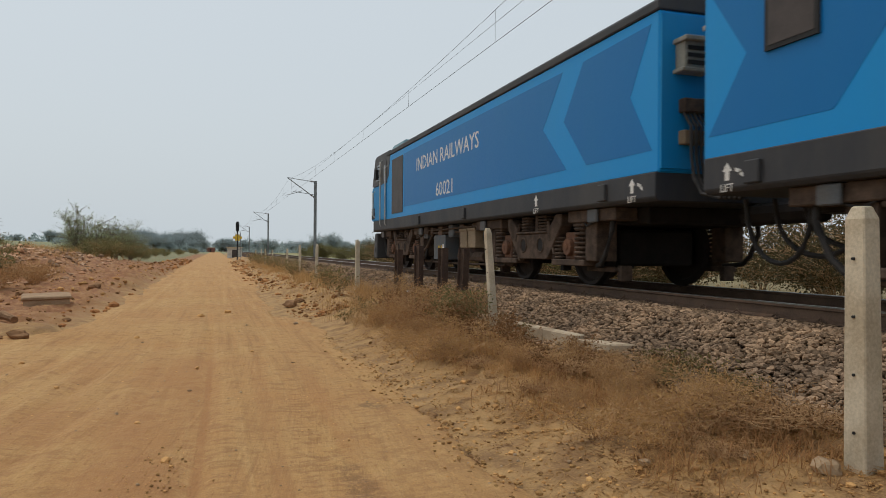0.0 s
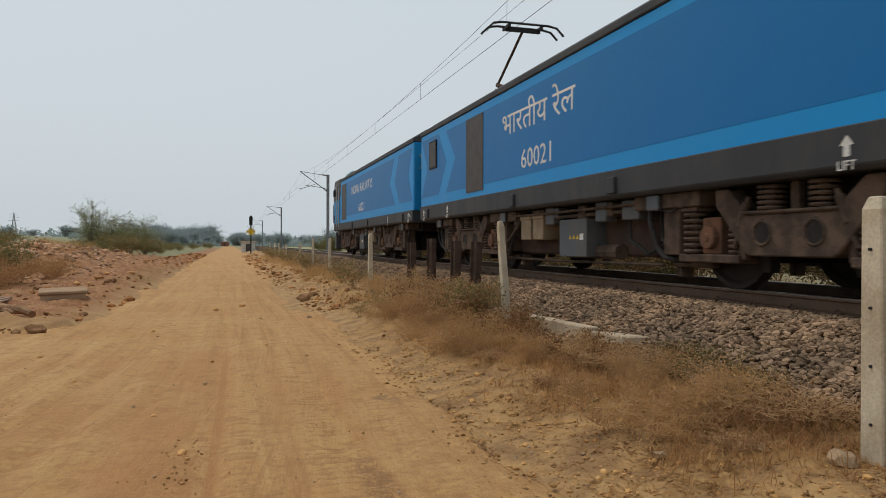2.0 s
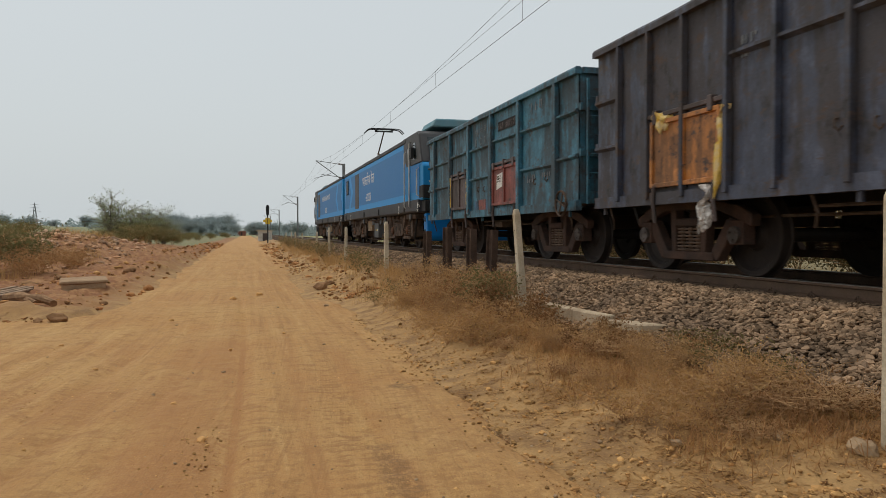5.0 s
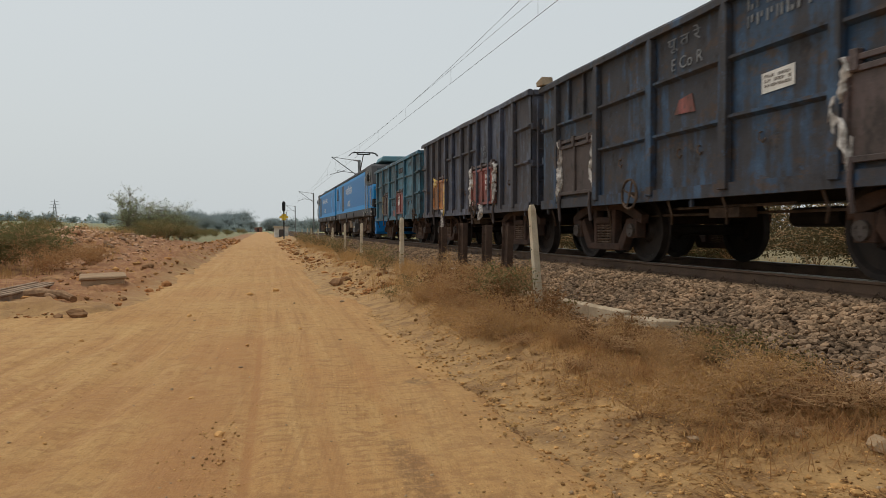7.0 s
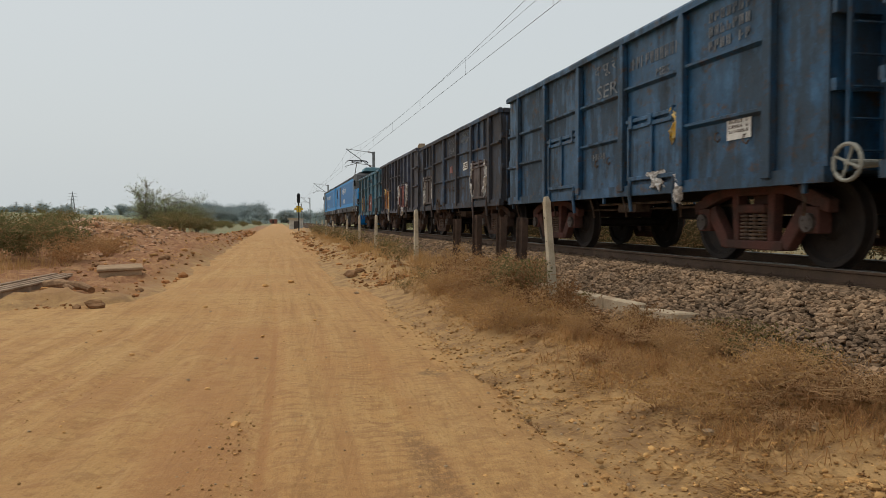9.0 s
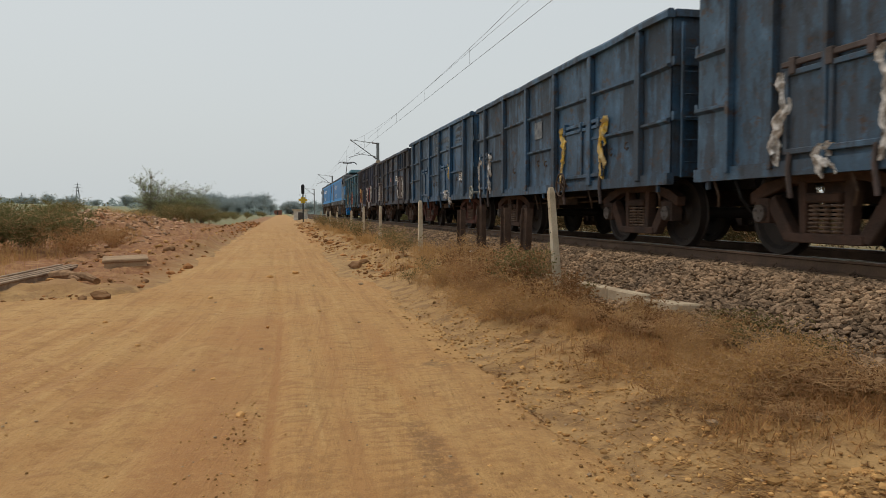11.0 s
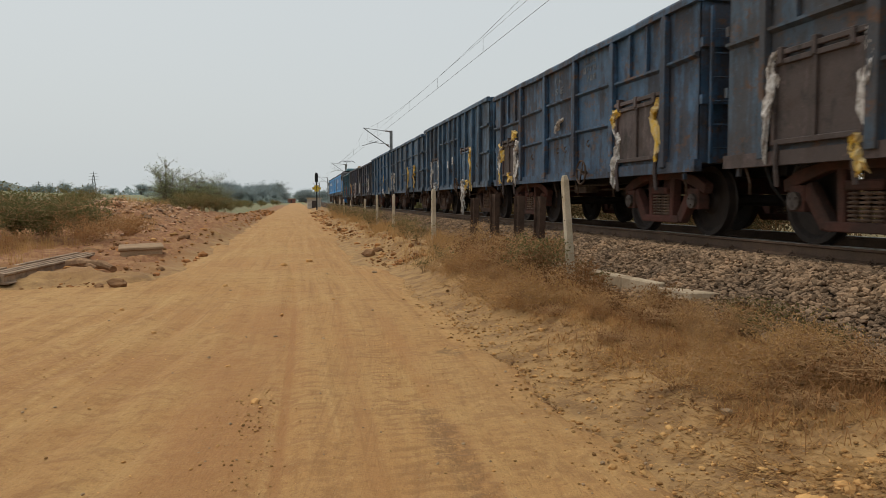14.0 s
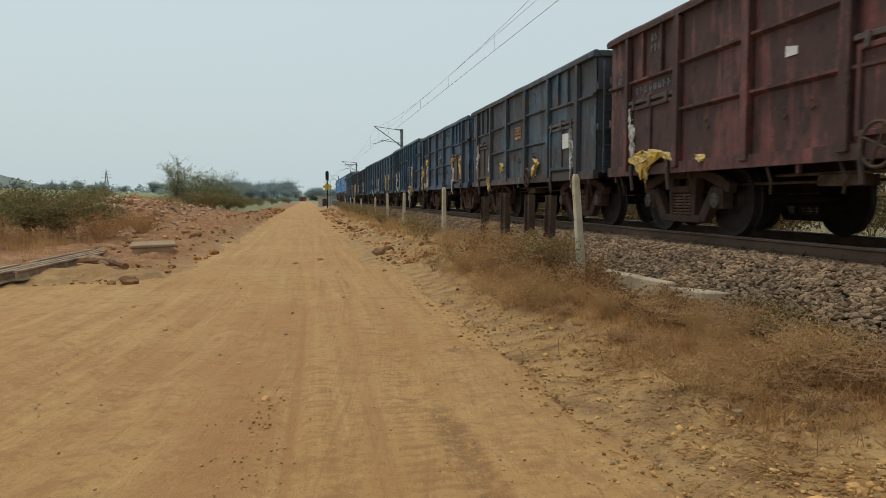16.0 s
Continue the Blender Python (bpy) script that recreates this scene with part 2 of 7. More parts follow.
def ground_mat():
    """Verge earth, dry grass soil, red earth and pale green fields, each where it lies in the place."""
    m, n, l = nodes_of("ground_earth")
    p = n["Principled BSDF"]
    vec = coords(n, l)
    sep = n.new("ShaderNodeSeparateXYZ")
    l.new(vec, sep.inputs[0])
    x, y = sep.outputs["X"], sep.outputs["Y"]
    broad = noise_node(n, l, vec, 0.35, 6, 0.7)
    mid = noise_node(n, l, vec, 3.0, 6, 0.7)
    fine = noise_node(n, l, vec, 60, 5, 0.7)
    wob = math_node(n, l, "MULTIPLY_ADD", broad, 3.0)
    wob.node.inputs[2].default_value = -1.5
    xw = math_node(n, l, "ADD", x, wob)
    verge = mix_node(n, l, ramp_node(n, l, mid, 0.38, 0.66), (0.43, 0.256, 0.100), (0.25, 0.138, 0.055))
    red = mix_node(n, l, ramp_node(n, l, mid, 0.4, 0.65), (0.235, 0.098, 0.039), (0.38, 0.20, 0.084))
    field = mix_node(n, l, ramp_node(n, l, mid, 0.35, 0.65), (0.20, 0.22, 0.085), (0.33, 0.26, 0.12))
    sandy = ramp_node(n, l, math_node(n, l, "ADD", y, math_node(n, l, "MULTIPLY", wob, 2.0)), 12.5, 16.0)
    col = mix_node(n, l, math_node(n, l, "MULTIPLY", ramp_node(n, l, xw, -2.2, -3.4), sandy), verge, red)
    far_left = ramp_node(n, l, xw, -10.0, -14.0)
    col = mix_node(n, l, far_left, col, field)
    beyond = math_node(n, l, "MULTIPLY", ramp_node(n, l, y, 52.0, 75.0), ramp_node(n, l, xw, -3.8, -5.6))
    col = mix_node(n, l, beyond, col, mix_node(n, l, ramp_node(n, l, mid, 0.35, 0.65), (0.15, 0.155, 0.075), (0.24, 0.21, 0.10)))
    far = ramp_node(n, l, y, 160.0, 300.0)
    col = mix_node(n, l, far, col, (0.22, 0.22, 0.11))
    far_right = ramp_node(n, l, xw, 9.0, 11.5)
    scrub = mix_node(n, l, ramp_node(n, l, mid, 0.35, 0.65), (0.15, 0.12, 0.05), (0.22, 0.17, 0.078))
    col = mix_node(n, l, far_right, col, mix_node(n, l, ramp_node(n, l, y, 40.0, 110.0), scrub, field))
    shade = n.new("ShaderNodeHueSaturation")
    l.new(col, shade.inputs["Color"])
    sv = math_node(n, l, "MULTIPLY_ADD", fine, 0.8)
    sv.node.inputs[2].default_value = 0.6
    l.new(sv, shade.inputs["Value"])
    l.new(shade.outputs[0], p.inputs["Base Color"])
    p.inputs["Roughness"].default_value = 0.95
    bump_node(n, l, math_node(n, l, "ADD", mid, math_node(n, l, "MULTIPLY", fine, 0.4)), 0.6, 0.05)
    return m


GROUND = ground_mat()
ROAD = earth("packed_dirt", ((0.480, 0.277, 0.101), (0.44, 0.226, 0.076), (0.555, 0.345, 0.138), (0.335, 0.167, 0.057)), (0.38, 0.25, 0.13), 0.6, 0.4)
CONCRETE = mat("weathered_concrete", (0.60, 0.52, 0.39), (0.45, 0.37, 0.26), 3.0, 50, 0.9, 0, 0.4)
PALE_CONCRETE = mat("pale_concrete", (0.50, 0.40, 0.28), (0.36, 0.27, 0.18), 2.0, 50, 0.9, 0, 0.4)
SLAB = mat("dusty_slab_concrete", (0.40, 0.275, 0.17), (0.29, 0.19, 0.115), 3.0, 50, 0.92, 0, 0.4)
DARK_POST = mat("rusted_dark_steel", (0.085, 0.058, 0.046), (0.12, 0.08, 0.06), 5.0, 50, 0.85, 0, 0.5)
STONE = mat("ballast_stone", (0.305, 0.202, 0.124), (0.185, 0.127, 0.084), 1.2, 40, 0.9, 0, 0.3, 0.003, island=True)
# bed darkened so the gaps between loose stones read as shade
GAP_SHADED_BED = mat("ballast_bed", (0.095, 0.064, 0.044), (0.06, 0.042, 0.031), 10, 50, 0.95, 0, 0.8, 0.03)
RAIL = mat("rail_steel", (0.15, 0.092, 0.06), (0.11, 0.07, 0.048), 3, 60, 0.75, 0.2, 0.3)
RAIL_TOP = mat("polished_rail_head", (0.32, 0.31, 0.30), (0.26, 0.25, 0.24), 3, 60, 0.32, 0.9, 0.1)
SLEEPER = mat("sleeper_concrete", (0.22, 0.19, 0.16), (0.16, 0.13, 0.11), 3, 50, 0.95)
CLOD = mat("dirt_clod", (0.47, 0.275, 0.108), (0.37, 0.20, 0.078), 2, 30, 0.95, 0, 0.3, 0.004, island=True)
ROCK = mat("brown_rock", (0.32, 0.18, 0.09), (0.21, 0.115, 0.06), 5, 40, 0.95, 0, 0.6, 0.008)
ROCK_EARTH = mat("turned_red_earth", (0.27, 0.118, 0.047), (0.36, 0.185, 0.074), 2, 30, 0.95, 0, 0.4, 0.005, island=True)
PALE_STONE = mat("pale_stone", (0.40, 0.285, 0.175), (0.29, 0.195, 0.115), 6, 40, 0.9, 0, 0.3, 0.003)
RUBBLE = mat("rubble", (0.44, 0.30, 0.20), (0.36, 0.20, 0.11), 1.0, 30, 0.95, 0, 0.3, 0.006, island=True)
TIMBER = mat("old_rail_rust", (0.38, 0.27, 0.185), (0.23, 0.16, 0.11), 3, 40, 0.9, 0, 0.4)
DRY = leaf_mat("dry_grass_blades", (0.60, 0.375, 0.155), (0.40, 0.23, 0.092))
DRY_BROWN = leaf_mat("dry_brown_leaves", (0.52, 0.295, 0.125), (0.30, 0.155, 0.066))
OLIVE = leaf_mat("olive_leaves", (0.125, 0.125, 0.048), (0.225, 0.19, 0.082))
WEED_BROWN = leaf_mat("withered_weed_leaves", (0.30, 0.15, 0.062), (0.165, 0.09, 0.042))
WEED_GREEN = leaf_mat("dull_weed_leaves", (0.115, 0.105, 0.04), (0.20, 0.15, 0.062))
DARK_SCRUB = leaf_mat("dark_scrub_leaves", (0.105, 0.08, 0.042), (0.155, 0.125, 0.06))
# dusty green, lightened further to stand in for haze over the thicket
GREEN = leaf_mat("dusty_green_leaves", (0.25, 0.285, 0.15), (0.37, 0.385, 0.215))
# pale bluish leaf tones carry the distance haze, painted into the colour
HAZE_GREEN = leaf_mat("far_foliage", (0.28, 0.34, 0.345), (0.34, 0.40, 0.40))
TWIG = mat("dry_twig", (0.52, 0.335, 0.17), (0.34, 0.20, 0.10), 4, 40, 0.9)
BARK_BROWN = mat("weathered_log", (0.36, 0.22, 0.125), (0.22, 0.13, 0.075), 6, 40, 0.95, 0, 0.6, 0.01)
BARK = mat("grey_bark", (0.16, 0.125, 0.09), (0.105, 0.08, 0.058), 3, 30)
BLUE = loco_paint("deep_blue_paint", (0.001, 0.143, 0.41), (0.009, 0.162, 0.39), 0.36, 0.4)
SKY_BLUE = loco_paint("light_blue_paint", (0.005, 0.255, 0.63), (0.024, 0.265, 0.56), 0.36, 0.4)
TEAL_BLUE = loco_paint("end_blue_paint", (0.006, 0.215, 0.52), (0.05, 0.23, 0.38), 0.4, 0.5)
SILL_GREY = loco_paint("charcoal_paint", (0.035, 0.037, 0.043), (0.085, 0.078, 0.07), 0.5, 0.6)
ROOF_GREY = loco_paint("dark_grey_roof", (0.04, 0.042, 0.047), (0.09, 0.085, 0.078), 0.55, 0.6)
ROOF_TEAL = loco_paint("roof_teal", (0.12, 0.25, 0.30), (0.25, 0.28, 0.27), 0.55, 0.6)
CAB_GREY = loco_paint("cab_grey", (0.06, 0.06, 0.063), (0.10, 0.092, 0.083), 0.45, 0.5)
SHUTTER = mat("brown_shutter", (0.05, 0.04, 0.036), (0.07, 0.056, 0.05), 3, 60, 0.55)
WHITE = mat("white_lettering", (0.72, 0.70, 0.66), (0.6, 0.58, 0.54), 3, 60, 0.6, 0, 0.05)
FADED = mat("faded_white_lettering", (0.225, 0.235, 0.245), (0.11, 0.12, 0.135), 6, 60, 0.8, 0, 0.05)
SAFFRON = mat("saffron_paint", (0.75, 0.22, 0.03), (0.65, 0.2, 0.04), 3, 60, 0.5)
FLAG_GREEN = mat("green_paint", (0.03, 0.22, 0.04), (0.03, 0.18, 0.04), 3, 60, 0.5)
GREASE = mat("brake_dusted_steel", (0.128, 0.089, 0.066), (0.065, 0.047, 0.037), 4, 50, 0.85, 0.1, 0.4)
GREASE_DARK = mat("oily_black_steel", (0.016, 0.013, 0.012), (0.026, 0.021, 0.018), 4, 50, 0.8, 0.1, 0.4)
# wheel steel with the shadow behind the side frames put into its colour
WHEEL = mat("wheel_steel", (0.036, 0.027, 0.023), (0.024, 0.019, 0.017), 5, 50, 0.7, 0.2, 0.3)
GREASE_RUST = mat("rusty_axle_box", (0.20, 0.10, 0.06), (0.12, 0.07, 0.05), 4, 50, 0.85, 0.05, 0.4)
SPRING = mat("dusty_spring_steel", (0.20, 0.135, 0.10), (0.12, 0.08, 0.06), 4, 50, 0.8, 0.1, 0.3)
BOX_TAN = mat("tan_metal_box", (0.30, 0.22, 0.14), (0.22, 0.16, 0.10), 3, 50, 0.75)
BOX_GREY = mat("grey_metal_box", (0.085, 0.095, 0.105), (0.11, 0.105, 0.1), 3, 50, 0.65)
VENT_TAN = mat("beige_vent", (0.30, 0.30, 0.26), (0.22, 0.21, 0.18), 3, 50, 0.7)
HANDRAIL = mat("pale_handrail_paint", (0.50, 0.49, 0.46), (0.36, 0.35, 0.33), 3, 50, 0.55)
RUBBER = mat("black_rubber", (0.02, 0.019, 0.018), (0.035, 0.03, 0.027), 4, 60, 0.7)
YELLOW = mat("yellow_paint", (0.62, 0.42, 0.03), (0.5, 0.33, 0.04), 4, 60, 0.6)
BEARING = mat("grey_bearing_steel", (0.14, 0.12, 0.11), (0.075, 0.06, 0.052), 5, 50, 0.7, 0.3, 0.3)
BOGIE_RED = mat("rusty_bogie_casting", (0.125, 0.056, 0.046), (0.080, 0.048, 0.040), 3, 40, 0.85, 0, 0.5)
BOGIE_DUSTY = mat("dusty_red_bogie_casting", (0.105, 0.052, 0.042), (0.066, 0.044, 0.037), 3, 40, 0.85, 0, 0.5)
BOGIE_BROWN = mat("brown_bogie_casting", (0.095, 0.058, 0.045), (0.062, 0.044, 0.037), 3, 40, 0.85, 0, 0.5)
RAG_WHITE = mat("dirty_white_plastic", (0.66, 0.63, 0.60), (0.30, 0.27, 0.24), 14, 60, 0.6, 0, 0.3)
RAG_YELLOW = mat("yellow_plastic_sheet", (0.66, 0.42, 0.05), (0.58, 0.45, 0.24), 9, 60, 0.6, 0, 0.3)
GALV = mat("galvanised_steel", (0.24, 0.25, 0.25), (0.17, 0.175, 0.175), 3, 50, 0.6, 0.5, 0.2)
WIRE = mat("copper_wire", (0.09, 0.085, 0.08), (0.07, 0.065, 0.06), 3, 50, 0.6, 0.4, 0.05)
BLACK = mat("matt_black", (0.015, 0.015, 0.016), (0.025, 0.025, 0.025), 3, 50, 0.7)
WHITEWASH = mat("whitewash", (0.55, 0.53, 0.48), (0.45, 0.43, 0.38), 2, 30, 0.9)
BRICK_RED = mat("faded_red_wall", (0.30, 0.13, 0.10), (0.24, 0.12, 0.095), 2, 30, 0.9)
# the hill's greyed tones have the air's haze painted in
HILL = mat("hazy_scrub_hill", (0.18, 0.205, 0.185), (0.235, 0.235, 0.19), 0.03, 0.4, 1.0, 0, 0.0)
GLASS, _n, _l = nodes_of("cab_glass")
_n["Principled BSDF"].inputs["Base Color"].default_value = (0.03, 0.04, 0.045, 1)
_n["Principled BSDF"].inputs["Roughness"].default_value = 0.06
LAMP, _n, _l = nodes_of("marker_lamp")
_n["Principled BSDF"].inputs["Emission Color"].default_value = (1, 0.97, 0.9, 1)
_n["Principled BSDF"].inputs["Emission Strength"].default_value = 2.0

RUST = (0.055, 0.036, 0.030)
WAGON_PAINT = [
    worn_paint("teal_wagon_paint", (0.030, 0.125, 0.182), (0.052, 0.068, 0.077), (0.06, 0.042, 0.036), 0.5, 0.15, 0.64),
    worn_paint("slate_wagon_paint", (0.050, 0.058, 0.088), (0.060, 0.053, 0.055), (0.075, 0.05, 0.04), 0.55, 0.3, 0.65),
    worn_paint("sooty_wagon_paint", (0.020, 0.050, 0.098), (0.044, 0.038, 0.037), (0.06, 0.042, 0.035), 0.62, 0.5, 0.7),
    worn_paint("blue_wagon_paint", (0.010, 0.060, 0.130), (0.026, 0.046, 0.068), RUST, 0.5, 0.25, 0.55),
    worn_paint("dull_blue_wagon_paint", (0.024, 0.070, 0.130), (0.040, 0.052, 0.068), RUST, 0.5, 0.3, 0.6),
    worn_paint("dark_blue_wagon_paint", (0.032, 0.075, 0.128), (0.044, 0.054, 0.070), RUST, 0.42, 0.12, 0.6),
    worn_paint("navy_wagon_paint", (0.026, 0.068, 0.128), (0.046, 0.046, 0.056), (0.10, 0.055, 0.035), 0.48, 0.4, 0.65),
    worn_paint("grey_blue_wagon_paint", (0.036, 0.064, 0.098), (0.058, 0.056, 0.060), (0.10, 0.055, 0.035), 0.6, 0.45, 0.65),
    worn_paint("oxide_red_wagon_paint", (0.120, 0.030, 0.024), (0.050, 0.028, 0.026), (0.05, 0.03, 0.026), 0.6, 0.3, 0.65),
]
DOOR_RED = worn_paint("red_door_paint", (0.19, 0.042, 0.03), (0.10, 0.05, 0.04), RUST, 0.4, 0.3)
DOOR_ORANGE = worn_paint("orange_door_paint", (0.40, 0.15, 0.03), (0.16, 0.08, 0.04), RUST, 0.4, 0.3)
DOOR_BROWN = worn_paint("rusty_door_paint", (0.085, 0.055, 0.05), (0.06, 0.045, 0.04), RUST, 0.6, 0.5)

# ---------------------------------------------------------------- mesh helpers


def box(bm, x0, x1, y0, y1, z0, z1):
    v = [bm.verts.new((x, y, z)) for x in (x0, x1) for y in (y0, y1) for z in (z0, z1)]
    for f in ((0, 1, 3, 2), (4, 6, 7, 5), (0, 4, 5, 1), (2, 3, 7, 6), (0, 2, 6, 4), (1, 5, 7, 3)):
        bm.faces.new([v[i] for i in f])


def prism(bm, pts, axis, a, b):
    """A flat outline, drawn out along x, y or z from a to b."""
    def at(p, d):
        return {"x": (d, p[0], p[1]), "y": (p[0], d, p[1]), "z": (p[0], p[1], d)}[axis]
    lo, hi = [bm.verts.new(at(p, a)) for p in pts], [bm.verts.new(at(p, b)) for p in pts]
    bm.faces.new(lo), bm.faces.new(hi[::-1])
    for i in range(len(pts)):
        j = (i + 1) % len(pts)
        bm.faces.new((lo[i], lo[j], hi[j], hi[i]))


def tube(bm, pts, r, seg=6, r_end=None):
    """A round bar along a line of points."""
    pts = [Vector(p) for p in pts]
    rings = []
    for i, p in enumerate(pts):
        d = (pts[min(i + 1, len(pts) - 1)] - pts[max(i - 1, 0)]).normalized()
        side = d.cross(Vector((0, 0, 1)) if abs(d.z) < 0.9 else Vector((1, 0, 0))).normalized()
        up = side.cross(d)
        k = r if r_end is None else r + (r_end - r) * i / (len(pts) - 1)
        rings.append([bm.verts.new(p + (side * math.cos(a) + up * math.sin(a)) * k) for a in (2 * math.pi * s / seg for s in range(seg))])
    for a, b in zip(rings, rings[1:]):
        for i in range(seg):
            j = (i + 1) % seg
            bm.faces.new((a[i], a[j], b[j], b[i]))
    bm.faces.new(rings[0][::-1]), bm.faces.new(rings[-1])


def lathe_x(bm, profile, seg=24, centre=(0, 0, 0)):
    """A turned form about the x axis; the profile is a closed ring of (x, r)."""
    rings = [[bm.verts.new((centre[0] + x, centre[1] + r * math.cos(a), centre[2] + r * math.sin(a))) for x, r in profile]
             for a in (2 * math.pi * s / seg for s in range(seg))]
    for i in range(seg):
        a, b = rings[i], rings[(i + 1) % seg]
        for k in range(len(profile)):
            q = (k + 1) % len(profile)
            bm.faces.new((a[k], a[q], b[q], b[k]))


def ring(bm, c, r, thick, axis="x", seg=20, side=6):
    pts = []
    for s in range(seg + 1):
        a = 2 * math.pi * s / seg
        u, w = r * math.cos(a), r * math.sin(a)
        pts.append((c[0], c[1] + u, c[2] + w) if axis == "x" else ((c[0] + u, c[1], c[2] + w) if axis == "y" else (c[0] + u, c[1] + w, c[2])))
    tube(bm, pts, thick, side)


def part(name, bm, material, parent=None, label="", bevel=0.0, smooth=False):
    """Links a bmesh as one mesh object, under a thing or a part."""
    bmesh.ops.recalc_face_normals(bm, faces=bm.faces)
    if bevel:
        edges = [e for e in bm.edges if len(e.link_faces) == 2 and e.calc_face_angle(0) > 0.6]
        bmesh.ops.bevel(bm, geom=edges, offset=bevel, segments=1, affect="EDGES", clamp_overlap=True)
    me = bpy.data.meshes.new(name)
    bm.to_mesh(me)
    bm.free()
    me.materials.append(material)
    if smooth:
        me.polygons.foreach_set("use_smooth", [True] * len(me.polygons))
    ob = new(name, me)
    ob.parent = parent
    if label:
        tagged(ob, label)
    return ob


def mesh_ob(name, verts, faces, material, parent=None, smooth=False):
    me = bpy.data.meshes.new(name)
    me.from_pydata(verts, [], faces)
    me.materials.append(material)
    if smooth:
        me.polygons.foreach_set("use_smooth", [True] * len(me.polygons))
    ob = new(name, me)
    ob.parent = parent
    return ob


def share(ob, m, parent=None):
    """Another object on the same mesh."""
    o = new(ob.name.split(".")[0], ob.data)
    o.parent, o.matrix_basis = parent or ob.parent, m
    return o


def writing(name, text, material, parent, width, height, m, label=""):
    """Lettering as a thin mesh, fitted into width x height, lying in its own xy plane."""
    cu = bpy.data.curves.new("lettering", "FONT")
    cu.body, cu.extrude, cu.resolution_u = text, 0.002, 2
    tmp = bpy.data.objects.new("lettering", cu)
    scene.collection.objects.link(tmp)
    bpy.context.view_layer.update()
    me = bpy.data.meshes.new_from_object(tmp.evaluated_get(bpy.context.evaluated_depsgraph_get()))
    bpy.data.objects.remove(tmp)
    co = np.array([v.co for v in me.vertices])
    lo, hi = co.min(0), co.max(0)
    sx, sy = width / (hi[0] - lo[0]), height / (hi[1] - lo[1])
    me.vertices.foreach_set("co", ((co - [lo[0], lo[1], 0]) * [sx, sy, 1]).ravel())
    me.materials.clear()
    me.materials.append(material)
    ob = new(name, me)
    ob.parent, ob.matrix_basis = parent, m
    if label:
        tagged(ob, label)
    return ob


def side_plane(x, y, z):
    """The pose of flat work on a vehicle's near side: its x runs backwards along the train, its y up."""
    return Matrix(((0, 0, -1, x), (-1, 0, 0, y), (0, 1, 0, z), (0, 0, 0, 1)))


def fbm(x, y, s, o=0.0):
    return noise.fractal(Vector((x * s + o, y * s - o, o)), 1.0, 2.0, 4)


def smooth_step(a, b, v):
    k = min(1.0, max(0.0, (v - a) / (b - a)))
    return k * k * (3 - 2 * k)

# ---------------------------------------------------------------- the lie of the land
RAIL_Z = 0.92
TRACK_X = 6.81
GAUGE = 0.873


def land(x, y):
    """Height of the ground."""
    z = 0.0
    z += 0.24 * smooth_step(1.6, 3.3, x) + 0.04 * smooth_step(3.2, 4.2, x) - 0.25 * smooth_step(10.0, 13.0, x)
    near = smooth_step(2.0, 2.8, x) * (1 - smooth_step(3.3, 3.9, x) * (1 - smooth_step(10, 13, y)))
    z += near * 0.13 * smooth_step(6.5, 9.5, y) * (1 - 0.5 * smooth_step(13, 20, y))
    left = smooth_step(-2.3, -3.3, x) * smooth_step(12.0, 14.5, y)
    z += left * (0.10 + 0.10 * smooth_step(14, 30, y))
    z += 0.30 * math.exp(-((x + 3.5) / 0.75) ** 2) * smooth_step(20, 25, y) * (1 - smooth_step(55, 90, y)) * max(0.0, 0.35 + 1.3 * fbm(x, y, 0.8, 21.0))
    z += 0.22 * math.exp(-((x - 2.3) / 0.65) ** 2) * smooth_step(15, 17, y) * (1 - smooth_step(24, 32, y)) * max(0.0, 0.4 + 1.3 * fbm(x, y, 1.1, 23.0))
    z += 1.25 * math.exp(-((x + 9.5) / 3.2) ** 2 - ((y - 40) / 8.0) ** 2)
    z += 0.45 * math.exp(-((x + 6.4) / 1.7) ** 2 - ((y - 52) / 16.0) ** 2)
    z += 4.6 * smooth_step(-16, -95, x) * smooth_step(10, 60, y)
    z += (0.16 * left + 0.02 + 0.05 * smooth_step(1.9, 2.6, x)) * fbm(x, y, 0.9)
    z += (0.09 * left + 0.03 * smooth_step(1.7, 2.2, x)) * fbm(x, y, 5.0, 3.0)
    if y > 60:
        z += 0.4 * smooth_step(60, 400, y) * fbm(x, y, 0.02, 7.0) * min(1.0, abs(x) / 40)
    return z


def road_edges(y):
    r = 1.85 + 0.22 * fbm(y, 0, 0.5, 2.0) - 0.45 * smooth_step(14.5, 16.5, y) * (1 - smooth_step(24, 34, y)) + 0.45 * smooth_step(30, 90, y)
    left = -2.5 + 0.40 * fbm(y, 5, 0.4, 4.0) - 7.0 * (1 - smooth_step(11.3, 13.8, y)) - 0.9 * smooth_step(25, 60, y) - 0.4 * smooth_step(60, 100, y)
    return left, r


